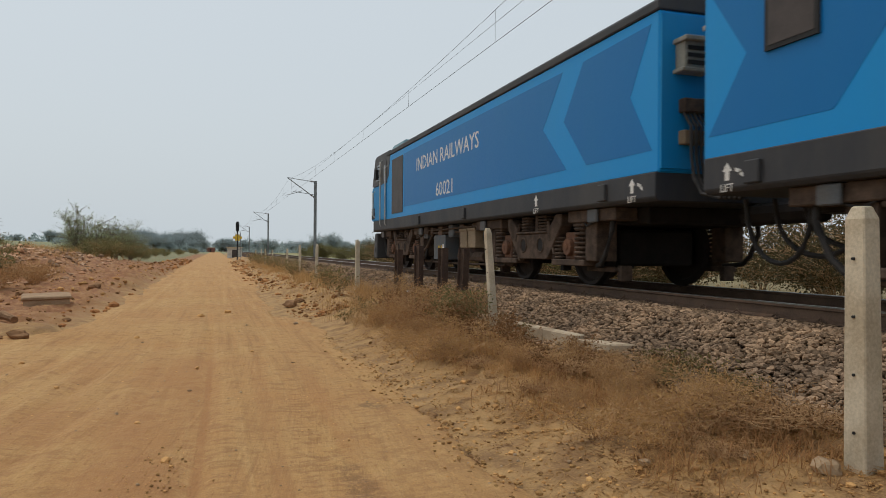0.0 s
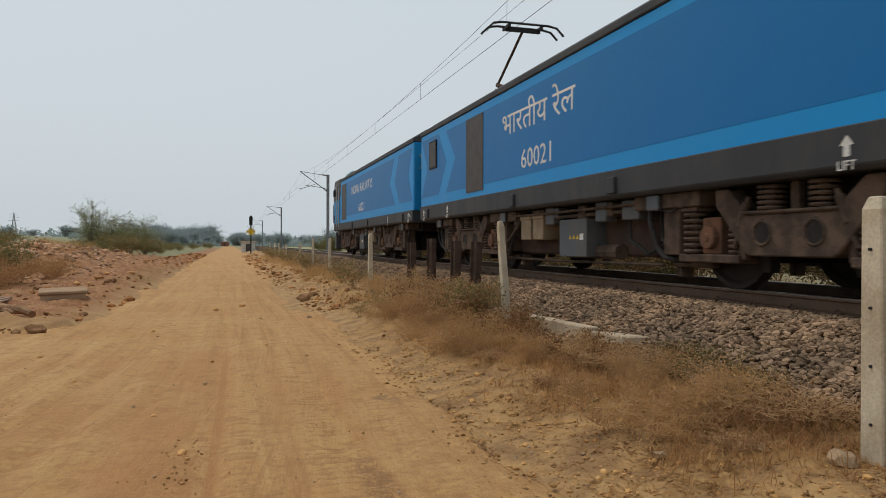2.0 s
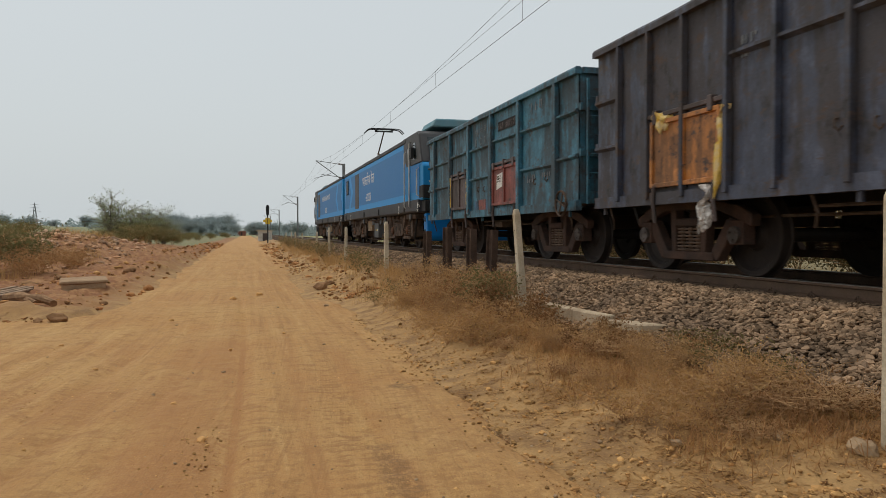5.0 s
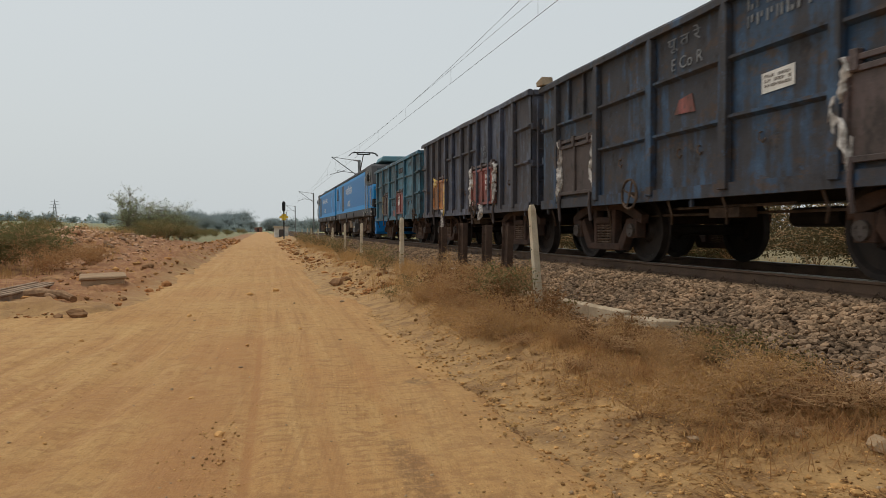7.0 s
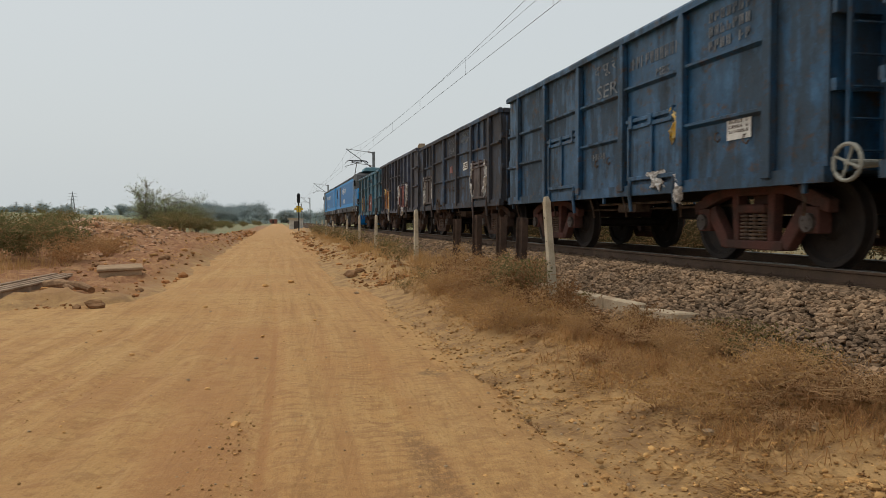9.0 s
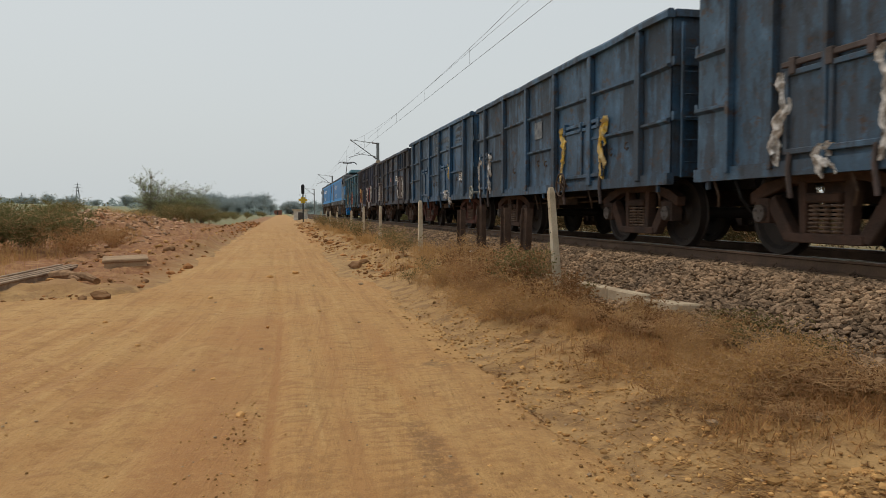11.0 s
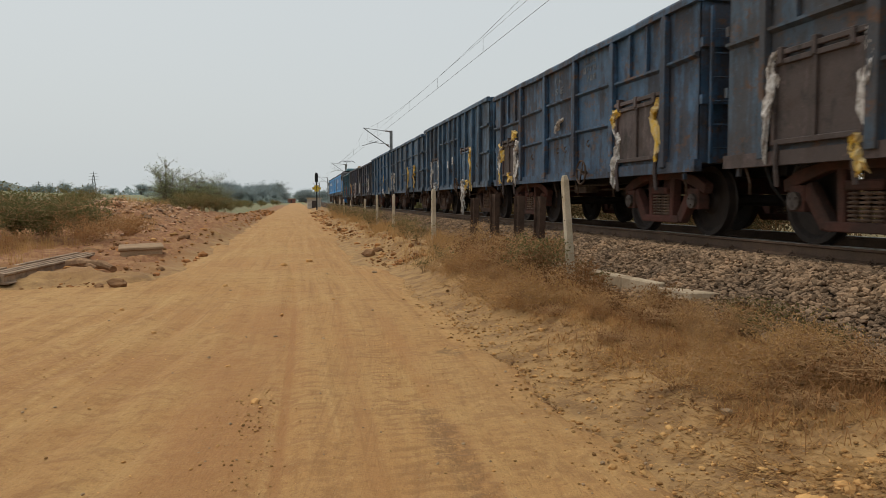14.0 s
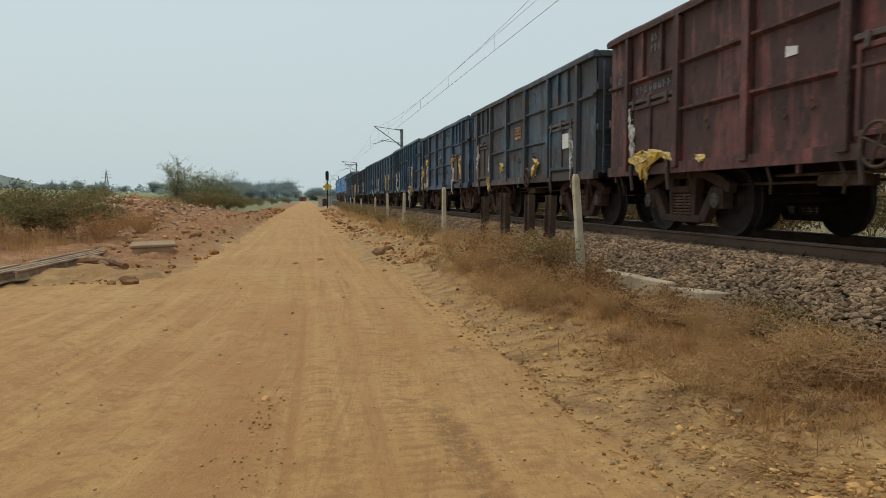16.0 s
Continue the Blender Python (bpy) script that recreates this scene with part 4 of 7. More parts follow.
def loco_section(flip):
    """One half of the twin locomotive. Way back is counted from this half's own front."""
    L = 18.50 if flip else 17.5
    th = tagged(new("locomotive"), "blue electric freight locomotive half with " + ("raised pantograph and white Hindi lettering" if flip else "white lettering and light chevrons"), "locomotive", "locomotive sections")

    def o(v):       # from the cab end to this half's way back
        return L - v if flip else v
    ends = sorted((-o(2.4), -o(L)))
    bm = bmesh.new()
    sec = [(-1.52, 1.55), (1.52, 1.55), (1.52, 3.60), (-1.52, 3.60)]
    prism(bm, sec, "y", ends[0], ends[1])
    part("body", bm, SKY_BLUE, th, "light blue painted body side", bevel=0.02)
    bm = bmesh.new()
    prism(bm, [(-1.545, 3.60), (1.545, 3.60), (1.545, 3.72), (1.40, 3.79), (1.10, 4.0), (-1.10, 4.0), (-1.40, 3.79), (-1.545, 3.72)], "y", ends[0] - 0.02, ends[1] + 0.02)
    part("roof", bm, ROOF_GREY, th, "dark grey roof with a thick edge", bevel=0.015)
    # sill with its small boxes
    bm = bmesh.new()
    lo, hi = sorted((-o(0.5), -o(L - 0.02)))
    prism(bm, [(-1.55, 1.24), (-1.50, 1.19), (1.50, 1.19), (1.55, 1.24), (1.55, 1.60 if flip else 1.56), (-1.55, 1.60 if flip else 1.56)], "y", lo, hi)
    part("sill", bm, SILL_GREY, th, "charcoal sole bar along the body", bevel=0.012)
    for v in ((6.4, 10.15, 16.2) if not flip else (0.83, 7.1, 10.9, 15.9)):
        bm = bmesh.new()
        box(bm, -1.60, -1.54, -v - 0.11, -v + 0.11, 1.26, 1.50)
        part("sill_box", bm, SILL_GREY, th, bevel=0.012)
    for v in ((13.94, 16.95) if not flip else (0.42, 2.7, 15.0, 17.95)):
        lift_mark(th, v, 1.32)
    # cab end
    bm = bmesh.new()
    prism(bm, [(-o(2.42), 1.55), (-o(2.42), 2.76), (-o(0.14), 2.76), (-o(0.0), 2.64), (-o(0.0), 1.62), (-o(0.05), 1.57)], "x", -1.51, 1.51)
    cab = part("cab", bm, TEAL_BLUE, th, "blue lower driving cab", bevel=0.03)
    bm = bmesh.new()
    prism(bm, [(-o(2.42), 2.76), (-o(2.42), 3.80), (-o(0.75), 3.80), (-o(0.55), 3.70), (-o(0.14), 2.76)], "x", -1.50, 1.50)
    part("cab_front", bm, CAB_GREY, cab, "dark grey upper cab with a sloped front", bevel=0.03)
    for s in (-1, 1):
        x = s * 1.512
        bm = bmesh.new()
        prism(bm, [(-o(2.82), 3.62), (-o(2.62), 2.95), (-o(2.2), 2.75), (-o(0.14), 2.78), (-o(0.56), 3.68), (-o(0.75), 3.76), (-o(2.82), 3.76)], "x", x - 0.014, x + 0.014)
        part("cab_side_panel", bm, CAB_GREY, cab, "dark grey upper cab side")
        bm = bmesh.new()
        prism(bm, [(-o(2.30), 1.62), (-o(1.70), 1.62), (-o(1.70), 3.45), (-o(1.77), 3.52), (-o(2.23), 3.52), (-o(2.30), 3.45)], "x", x - 0.020, x + 0.020)
        d = part("cab_door", bm, TEAL_BLUE, cab, bevel=0.006)
        bm = bmesh.new()
        prism(bm, [(-o(2.31), 2.76), (-o(1.69), 2.76), (-o(1.69), 3.46), (-o(1.77), 3.53), (-o(2.23), 3.53), (-o(2.31), 3.46)], "x", x - 0.023, x + 0.023)
        part("door_upper", bm, CAB_GREY, d)
        bm = bmesh.new()
        prism(bm, [(-o(2.15), 2.90), (-o(1.85), 2.90), (-o(1.85), 3.35), (-o(2.15), 3.35)], "x", x - 0.026, x + 0.026)
        part("door_window", bm, GLASS, d)
        bm = bmesh.new()
        prism(bm, [(-o(1.40), 2.92), (-o(0.80), 2.92), (-o(0.95), 3.45), (-o(1.40), 3.45)], "x", x - 0.022, x + 0.022)
        part("side_window", bm, GLASS, cab)
        for v, a, b in ((2.40, 1.35, 3.30), (1.65, 1.35, 3.55), (0.53, 1.70, 2.60)):
            bm = bmesh.new()
            tube(bm, [(x + s * 0.01, -o(v), a), (x + s * 0.075, -o(v), a + 0.06), (x + s * 0.075, -o(v), b - 0.06), (x + s * 0.01, -o(v), b)], 0.024, 8)
            part("handrail", bm, HANDRAIL, cab, "pale grey steel handrail")
        bm = bmesh.new()
        box(bm, x + s * 0.10 - 0.05, x + s * 0.10 + 0.05, -o(1.15) - 0.13, -o(1.15) + 0.13, 2.95, 3.30)
        tube(bm, [(x, -o(1.2), 3.4), (x + s * 0.12, -o(1.15), 3.32)], 0.015, 6)
        part("mirror", bm, BLACK, cab, bevel=0.02)
        # marker lamp recess on the nose
        bm = bmesh.new()
        lo, hi = sorted((-o(-0.02), -o(0.5)))
        box(bm, s * 1.17 - 0.35, s * 1.17 + 0.36, lo, hi, 1.62, 2.04)
        part("lamp_panel", bm, BLACK, cab, bevel=0.03)
        bm = bmesh.new()
        tube(bm, [(s * 1.22, -o(0.0), 1.84), (s * 1.22, -o(-0.045), 1.84)], 0.024, 12)
        part("marker_lamp", bm, LAMP, cab, "small white marker lamp")
    bm = bmesh.new()
    prism(bm, [(-o(0.10), 2.80), (-o(0.095), 2.79), (-o(0.475), 3.585), (-o(0.50), 3.585)], "x", -1.25, 1.25)
    part("windscreen", bm, GLASS, cab)
    for i, mt in enumerate((SAFFRON, WHITE, FLAG_GREEN)):
        bm = bmesh.new()
        lo, hi = sorted((-o(-0.006), -o(0.004)))
        box(bm, -1.28, -0.68, lo, hi, 2.57 - 0.12 * (i + 1), 2.57 - 0.12 * i)
        part("flag_band", bm, mt, cab)
    bm = bmesh.new()
    lo, hi = sorted((-o(-0.006), -o(0.004)))
    for k in range(4):
        box(bm, -1.32 + 0.10 * k, -1.25 + 0.10 * k, lo, hi, 2.11, 2.18)
    part("faded_lettering", bm, WHITE, cab)
    # cowcatcher; at the rear, deeper blue stands in for its shaded front face
    bm = bmesh.new()
    prism(bm, [(-o(0.35), 0.28), (-o(-0.12), 0.28), (-o(-0.18), 0.40), (-o(0.05), 1.15), (-o(0.35), 1.15)], "x", -1.40, 1.40)
    cow = part("cowcatcher", bm, BLUE if flip else CAB_GREY, th, "blue steel cowcatcher" if flip else "dark grey steel cowcatcher", bevel=0.03)
    for s in (-1, 1):
        # black plates on the side paint the shade inside two open slots
        for z in (0.48, 0.88):
            bm = bmesh.new()
            box(bm, s * 1.402 - 0.006, s * 1.402 + 0.006, -o(0.18) - 0.07, -o(0.18) + 0.07, z, z + 0.17)
            part("step_slot", bm, BLACK, cow)
    bm = bmesh.new()
    lo, hi = sorted((-o(-0.02), -o(0.45)))
    box(bm, -1.45, 1.45, lo, hi, 1.20, 1.55)
    part("headstock", bm, BLACK, th, bevel=0.02)
    # coupler at the cab end
    bm = bmesh.new()
    tube(bm, [(0, -o(0.3), 1.08), (0, -o(-0.45), 1.08)], 0.13, 8)
    lo, hi = sorted((-o(-0.72), -o(-0.40)))
    box(bm, -0.2, 0.2, lo, hi, 0.92, 1.25)
    part("coupler", bm, GREASE_DARK, th, bevel=0.04)
    # inner end
    e = -o(L)
    sgn = 1 if flip else -1
    bm = bmesh.new()
    box(bm, -1.5, 1.5, min(e, e + sgn * 0.03), max(e, e + sgn * 0.03), 1.6, 3.55)
    part("end_wall", bm, TEAL_BLUE, th)
    bm = bmesh.new()
    box(bm, -1.30, -0.95, min(e, e + sgn * 0.22), max(e, e + sgn * 0.22), 2.83, 3.20)
    box(bm, -1.34, -0.90, min(e, e + sgn * 0.30), max(e, e + sgn * 0.30), 3.16, 3.22)
    box(bm, -1.34, -0.90, min(e, e + sgn * 0.24), max(e, e + sgn * 0.24), 2.79, 2.84)
    vent = part("end_vent", bm, VENT_TAN, th, "beige metal vent box", bevel=0.01)
    # black bars paint the shade between the vent's slats
    bm = bmesh.new()
    for k in range(3):
        box(bm, -1.26, -0.99, min(e + sgn * 0.21, e + sgn * 0.235), max(e + sgn * 0.21, e + sgn * 0.235), 2.88 + 0.09 * k, 2.93 + 0.09 * k)
    part("vent_slot", bm, BLACK, vent)
    for z in (2.3, 1.9):
        bm = bmesh.new()
        box(bm, -1.25, -0.8, min(e, e + sgn * 0.15), max(e, e + sgn * 0.15), z, z + 0.18)
        part("cable_box", bm, BOX_TAN if z < 2 else GREASE, th, bevel=0.015)
    if not flip:
        for k in range(5):
            bm = bmesh.new()
            x = -1.22 + 0.07 * k
            tube(bm, [(x, e - 0.1, 2.3), (x, e - 0.25, 2.1), (x - 0.02, e - 0.28, 1.75), (x - 0.03, e - 0.35, 1.45), (x - 0.03, e - 0.5, 1.25), (x, e - 0.8, 1.18), (x, e - 0.92, 1.3)], 0.022, 6)
            part("jumper_cable", bm, RUBBER, th)
        bm = bmesh.new()
        tube(bm, [(0, e + 0.2, 1.05), (0, e - 1.1, 1.05)], 0.14, 8)
        part("drawbar", bm, GREASE_DARK, th)
    else:
        for k in range(3):
            bm = bmesh.new()
            x, w, d = -1.05 + 0.22 * k, 0.95 + 0.25 * k, 0.72 - 0.08 * k
            tube(bm, [(x + 0.05 * math.sin(a), -0.12 - 0.2 * k - w / 2 * (1 - math.cos(a)), 1.15 - d * math.sin(a) ** 0.8) for a in (math.pi * q / 12 for q in range(13))], 0.03, 7)
            part("air_hose", bm, RUBBER, th)
    # livery
    if not flip:
        flat_panel("dark_panel", [(4.62, 1.84), (15.0, 1.84), (14.13, 2.60), (14.86, 3.42), (4.62, 3.42)], th, BLUE, label="deep blue side panel")
        flat_panel("dark_panel", [(15.65, 1.84), (17.36, 1.84), (16.84, 2.61), (17.33, 3.46), (15.53, 3.42), (14.90, 2.61)], th, BLUE)
        flat_panel("door_grille", [(3.11, 1.70), (4.50, 1.70), (4.50, 3.40), (3.11, 3.40)], th, SHUTTER, lift=0.014, label="dark brown louvred shutter")
        writing("lettering", "INDIAN RAILWAYS", WHITE, th, 4.95, 0.36, side_plane(LOCO_X - 0.004, -6.03, 2.745), "white block lettering")
        writing("running_number", "60021", WHITE, th, 1.33, 0.34, side_plane(LOCO_X - 0.004, -7.88, 1.92), "white painted digits")
    else:
        S = SECTION_2
        flat_panel("dark_panel", [(18.47 - S, 1.84), (20.2 - S, 1.84), (20.91 - S, 2.65), (20.2 - S, 3.44), (18.47 - S, 3.46), (19.07 - S, 2.64)], th, BLUE, label="deep blue side panel")
        flat_panel("dark_panel", [(20.88 - S, 1.84), (36.45 - S, 1.84), (36.45 - S, 2.74), (34.7 - S, 2.74), (34.3 - S, 2.92), (34.05 - S, 3.42), (20.88 - S, 3.42), (21.66 - S, 2.65)], th, BLUE)
        flat_panel("window_frame", [(19.36 - S, 2.57), (20.05 - S, 2.57), (20.05 - S, 3.32), (19.36 - S, 3.32)], th, BLACK, lift=0.03)
        flat_panel("side_window", [(19.41 - S, 2.62), (20.0 - S, 2.62), (20.0 - S, 3.27), (19.41 - S, 3.27)], th, SHUTTER, lift=0.034)
        flat_panel("door_grille", [(22.54 - S, 1.72), (23.71 - S, 1.72), (23.71 - S, 3.41), (22.54 - S, 3.41)], th, SHUTTER, lift=0.014, label="dark brown louvred shutter")
        writing("lettering", "भारतीय रेल", WHITE, th, 3.2, 0.56, side_plane(LOCO_X - 0.004, -(24.87 - S), 2.70), "white Devanagari lettering")
        writing("running_number", "60021", WHITE, th, 1.32, 0.36, side_plane(LOCO_X - 0.004, -(25.85 - S), 1.96), "white painted digits")
    # underfloor
    c1, c2 = (-3.9, -13.4) if not flip else (-4.0, -14.1)
    loco_bogie(th, c1)
    loco_bogie(th, c2)
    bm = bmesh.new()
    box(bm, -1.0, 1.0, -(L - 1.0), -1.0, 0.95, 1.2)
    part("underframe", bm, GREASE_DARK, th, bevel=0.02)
    a = (25.44 - SECTION_2) if flip else 9.3
    for k in range(2):
        bm = bmesh.new()
        box(bm, -1.35, -1.0, -(a + 0.46 + 0.56 * k), -(a + 0.56 * k), 0.62, 1.04)
        box(bm, -1.37, -1.0, -(a + 0.48 + 0.56 * k), -(a - 0.02 + 0.56 * k), 1.0, 1.07)
        part("relay_box", bm, BOX_TAN, th, "tan metal equipment box", bevel=0.012)
    a = (27.17 - SECTION_2) if flip else 7.2
    bm = bmesh.new()
    box(bm, -1.36, -0.7, -(a + 0.98), -a, 0.33, 0.95)
    big = part("battery_box", bm, BOX_GREY, th, "grey metal equipment box", bevel=0.012)
    for k in range(3):
        bm = bmesh.new()
        y = -(a + 0.42 + 0.13 * k)
        prism(bm, [(y - 0.045, 0.62), (y + 0.045, 0.62), (y, 0.70)], "x", -1.366, -1.358)
        part("warning_sticker", bm, YELLOW, big)
    bm = bmesh.new()
    box(bm, -1.366, -1.358, -(a + 0.88), -(a + 0.76), 0.61, 0.71)
    part("notice_sticker", bm, WHITE, big)
    for v in ((26.75, 28.6) if flip else (8.6, 6.4)):
        v = v - SECTION_2 if flip else v
        bm = bmesh.new()
        box(bm, -1.36, -1.15, -v - 0.17, -v + 0.17, 0.88, 1.19)
        part("jack_bracket", bm, BOX_GREY, th, bevel=0.02)
    bm = bmesh.new()
    tube(bm, [(-1.1, -8.7, 0.42), (-1.1, -10.4, 0.42)], 0.12, 10)
    part("air_reservoir", bm, GREASE, th)
    bm = bmesh.new()
    box(bm, -1.0, 1.0, -11.2, -6.2, 0.35, 1.0)
    part("transformer_tank", bm, BOGIE_BROWN, th, bevel=0.04)
    bm = bmesh.new()
    tube(bm, [(-1.22, -6.85, 1.12), (-1.28, -6.75, 0.92), (-1.32, -6.45, 0.66), (-1.32, -6.05, 0.5), (-1.30, -5.65, 0.46), (-1.26, -5.3, 0.5)], 0.036, 8)
    part("sand_hose", bm, GREASE, th, "dusty sagging hose")
    bm = bmesh.new()
    box(bm, -1.34, -0.55, -(a - 0.002), -(a - 0.03), 0.34, 0.94)
    part("end_plate", bm, BOGIE_BROWN, big, "brown dusty end of the box")
    for y in (-10.8, -11.6):
        bm = bmesh.new()
        tube(bm, [(-1.2, y, 1.15), (-1.25, y - 0.1, 0.6), (-1.2, y - 0.5, 0.4), (-1.2, y - 0.9, 0.55)], 0.028, 6)
        part("pipe", bm, RUBBER, th)
    rng = random.Random(3 + int(flip))
    for k in range(7):
        y = -(5.9 + 0.85 * k + 0.25 * rng.random())
        w, h = rng.uniform(0.12, 0.3), rng.uniform(0.15, 0.35)
        bm = bmesh.new()
        box(bm, -1.34, -1.02, y - w, y + w, 1.17 - h, 1.17)
        part("equipment_case", bm, rng.choice((GREASE, BOX_GREY, GREASE, RAIL)), th, bevel=0.015)
    for z, x, r in ((1.10, -1.38, 0.022), (1.02, -1.30, 0.03), (0.26, -1.15, 0.025)):
        bm = bmesh.new()
        tube(bm, [(x, -5.7, z), (x, -8.0, z - 0.02), (x, -11.6, z)], r, 6)
        part("pipe_run", bm, GREASE, th)
    # roof gear
    bm = bmesh.new()
    lo, hi = sorted((-o(0.75), -o(2.3)))
    prism(bm, [(-1.05, 3.95), (1.05, 3.95), (0.9, 4.22), (-0.9, 4.22)], "y", lo, hi)
    part("roof_unit", bm, ROOF_TEAL, th, "faded teal air-conditioning hood", bevel=0.04)
    for v in (6.0, 9.2, 12.6):
        bm = bmesh.new()
        lo, hi = sorted((-o(v), -o(v + 2.2)))
        box(bm, -0.85, 0.85, lo, hi, 3.98, 4.10)
        part("roof_hatch", bm, ROOF_GREY, th, bevel=0.03)
    if flip:
        pantograph(th, -(22.0 - SECTION_2))
    return th


def pantograph(th, y):
    p = new("pantograph")
    p.parent = th
    p.matrix_basis = pose(0, y, 4.0)
    bm = bmesh.new()
    for s in (-1, 1):
        box(bm, s * 0.5 - 0.04, s * 0.5 + 0.04, -0.7, 0.7, 0.12, 0.2)
    for s in (-0.6, 0.6):
        box(bm, -0.55, 0.55, s - 0.04, s + 0.04, 0.12, 0.2)
    part("base_frame", bm, GREASE, p)
    for sx in (-0.5, 0.5):
        for sy in (-0.6, 0.6):
            bm = bmesh.new()
            for k in range(3):
                tube(bm, [(sx, sy, 0.0 + 0.04 * k), (sx, sy, 0.03 + 0.04 * k)], 0.07, 10)
            part("insulator", bm, VENT_TAN, p)
    knee = (0, 1.45, 0.75)
    head = (0, -0.25, 1.82)
    bm = bmesh.new()
    tube(bm, [(0, -0.2, 0.2), knee], 0.06, 8)
    part("lower_arm", bm, GREASE, p)
    bm = bmesh.new()
    tube(bm, [knee, (head[0], head[1], head[2] - 0.12)], 0.035, 8)
    tube(bm, [(0, 0.3, 0.2), (0, knee[1] + 0.15, knee[2] - 0.08)], 0.02, 6)
    part("upper_arm", bm, GREASE, p)
    bm = bmesh.new()
    for k in (-0.18, 0.18):
        tube(bm, [(-1.0, head[1] + k, head[2] - 0.22), (-0.82, head[1] + k, head[2] - 0.04), (-0.6, head[1] + k, head[2]), (0.6, head[1] + k, head[2]), (0.82, head[1] + k, head[2] - 0.04), (1.0, head[1] + k, head[2] - 0.22)], 0.028, 6)
    box(bm, -0.45, -0.38, head[1] - 0.2, head[1] + 0.2, head[2] - 0.1, head[2] - 0.03)
    box(bm, 0.38, 0.45, head[1] - 0.2, head[1] + 0.2, head[2] - 0.1, head[2] - 0.03)
    box(bm, -0.45, 0.45, head[1] - 0.04, head[1] + 0.04, head[2] - 0.15, head[2] - 0.08)
    part("collector_head", bm, BLACK, p)


# ---- open wagons
def wagon_bogie(th, c, material):
    bm = bmesh.new()
    for s in (-1, 1):
        x0, x1 = sorted((s * 1.03, s * 1.17))
        prism(bm, [(c - 0.66, 0.80), (c - 0.55, 0.94), (c + 0.55, 0.94), (c + 0.66, 0.80), (c + 0.50, 0.83), (c - 0.50, 0.83)], "x", x0, x1)
        for k in (-1, 1):
            prism(bm, [(c + k * 0.55, 0.94), (c + k * 0.60, 0.81), (c + k * 0.90, 0.72), (c + k * 1.24, 0.60), (c + k * 1.26, 0.74), (c + k * 1.0, 0.86)], "x", x0, x1)
            prism(bm, [(c + k * 0.80, 0.70), (c + k * 0.96, 0.62), (c + k * 0.62, 0.17), (c + k * 0.46, 0.25)], "x", x0, x1)
            prism(bm, [(c + k * 0.27, 0.24), (c + k * 0.37, 0.24), (c + k * 0.41, 0.85), (c + k * 0.28, 0.85)], "x", x0, x1)
            prism(bm, [(c + k * 0.80, 0.72), (c + k * 0.98, 0.66), (c + k * 1.0, 0.50), (c + k * 0.88, 0.50)], "x", x0 + 0.02, x1 - 0.02)
            box(bm, x0 - 0.02, x1 + 0.02, c + k - 0.13, c + k + 0.13, 0.38, 0.68)
        box(bm, x0 - 0.015, x1 + 0.015, c - 0.56, c + 0.56, 0.17, 0.28)
    box(bm, -1.0, 1.0, c - 0.22, c + 0.22, 0.60, 0.9)
    fr = part("bogie_frame", bm, material, th, "rust-brown cast side frame", bevel=0.012)
    for s in (-1, 1):
        for k in (-0.17, 0.0, 0.17):
            coil(fr, s * 1.12, c + k, 0.28, 0.60, 0.062, SPRING, 7)
        for k in (-1, 1):
            bm = bmesh.new()
            tube(bm, [(s * 1.17, c + k, 0.5), (s * 1.225, c + k, 0.5), (s * 1.235, c + k, 0.5)], 0.105, 12)
            for q in range(3):
                a = 2.1 * q + 0.5
                tube(bm, [(s * 1.23, c + k + 0.06 * math.cos(a), 0.5 + 0.06 * math.sin(a)), (s * 1.25, c + k + 0.06 * math.cos(a), 0.5 + 0.06 * math.sin(a))], 0.016, 6)
            part("bearing_cap", bm, BEARING, fr, "grey steel bearing cap")
        bm = bmesh.new()
        box(bm, s * 1.1 - 0.1, s * 1.1 + 0.12, c - 0.26, c + 0.26, 0.61, 0.72)
        part("bolster_end", bm, material, fr, bevel=0.02)
    for k in (-1, 1):
        axle(th, c + k, 0.50)


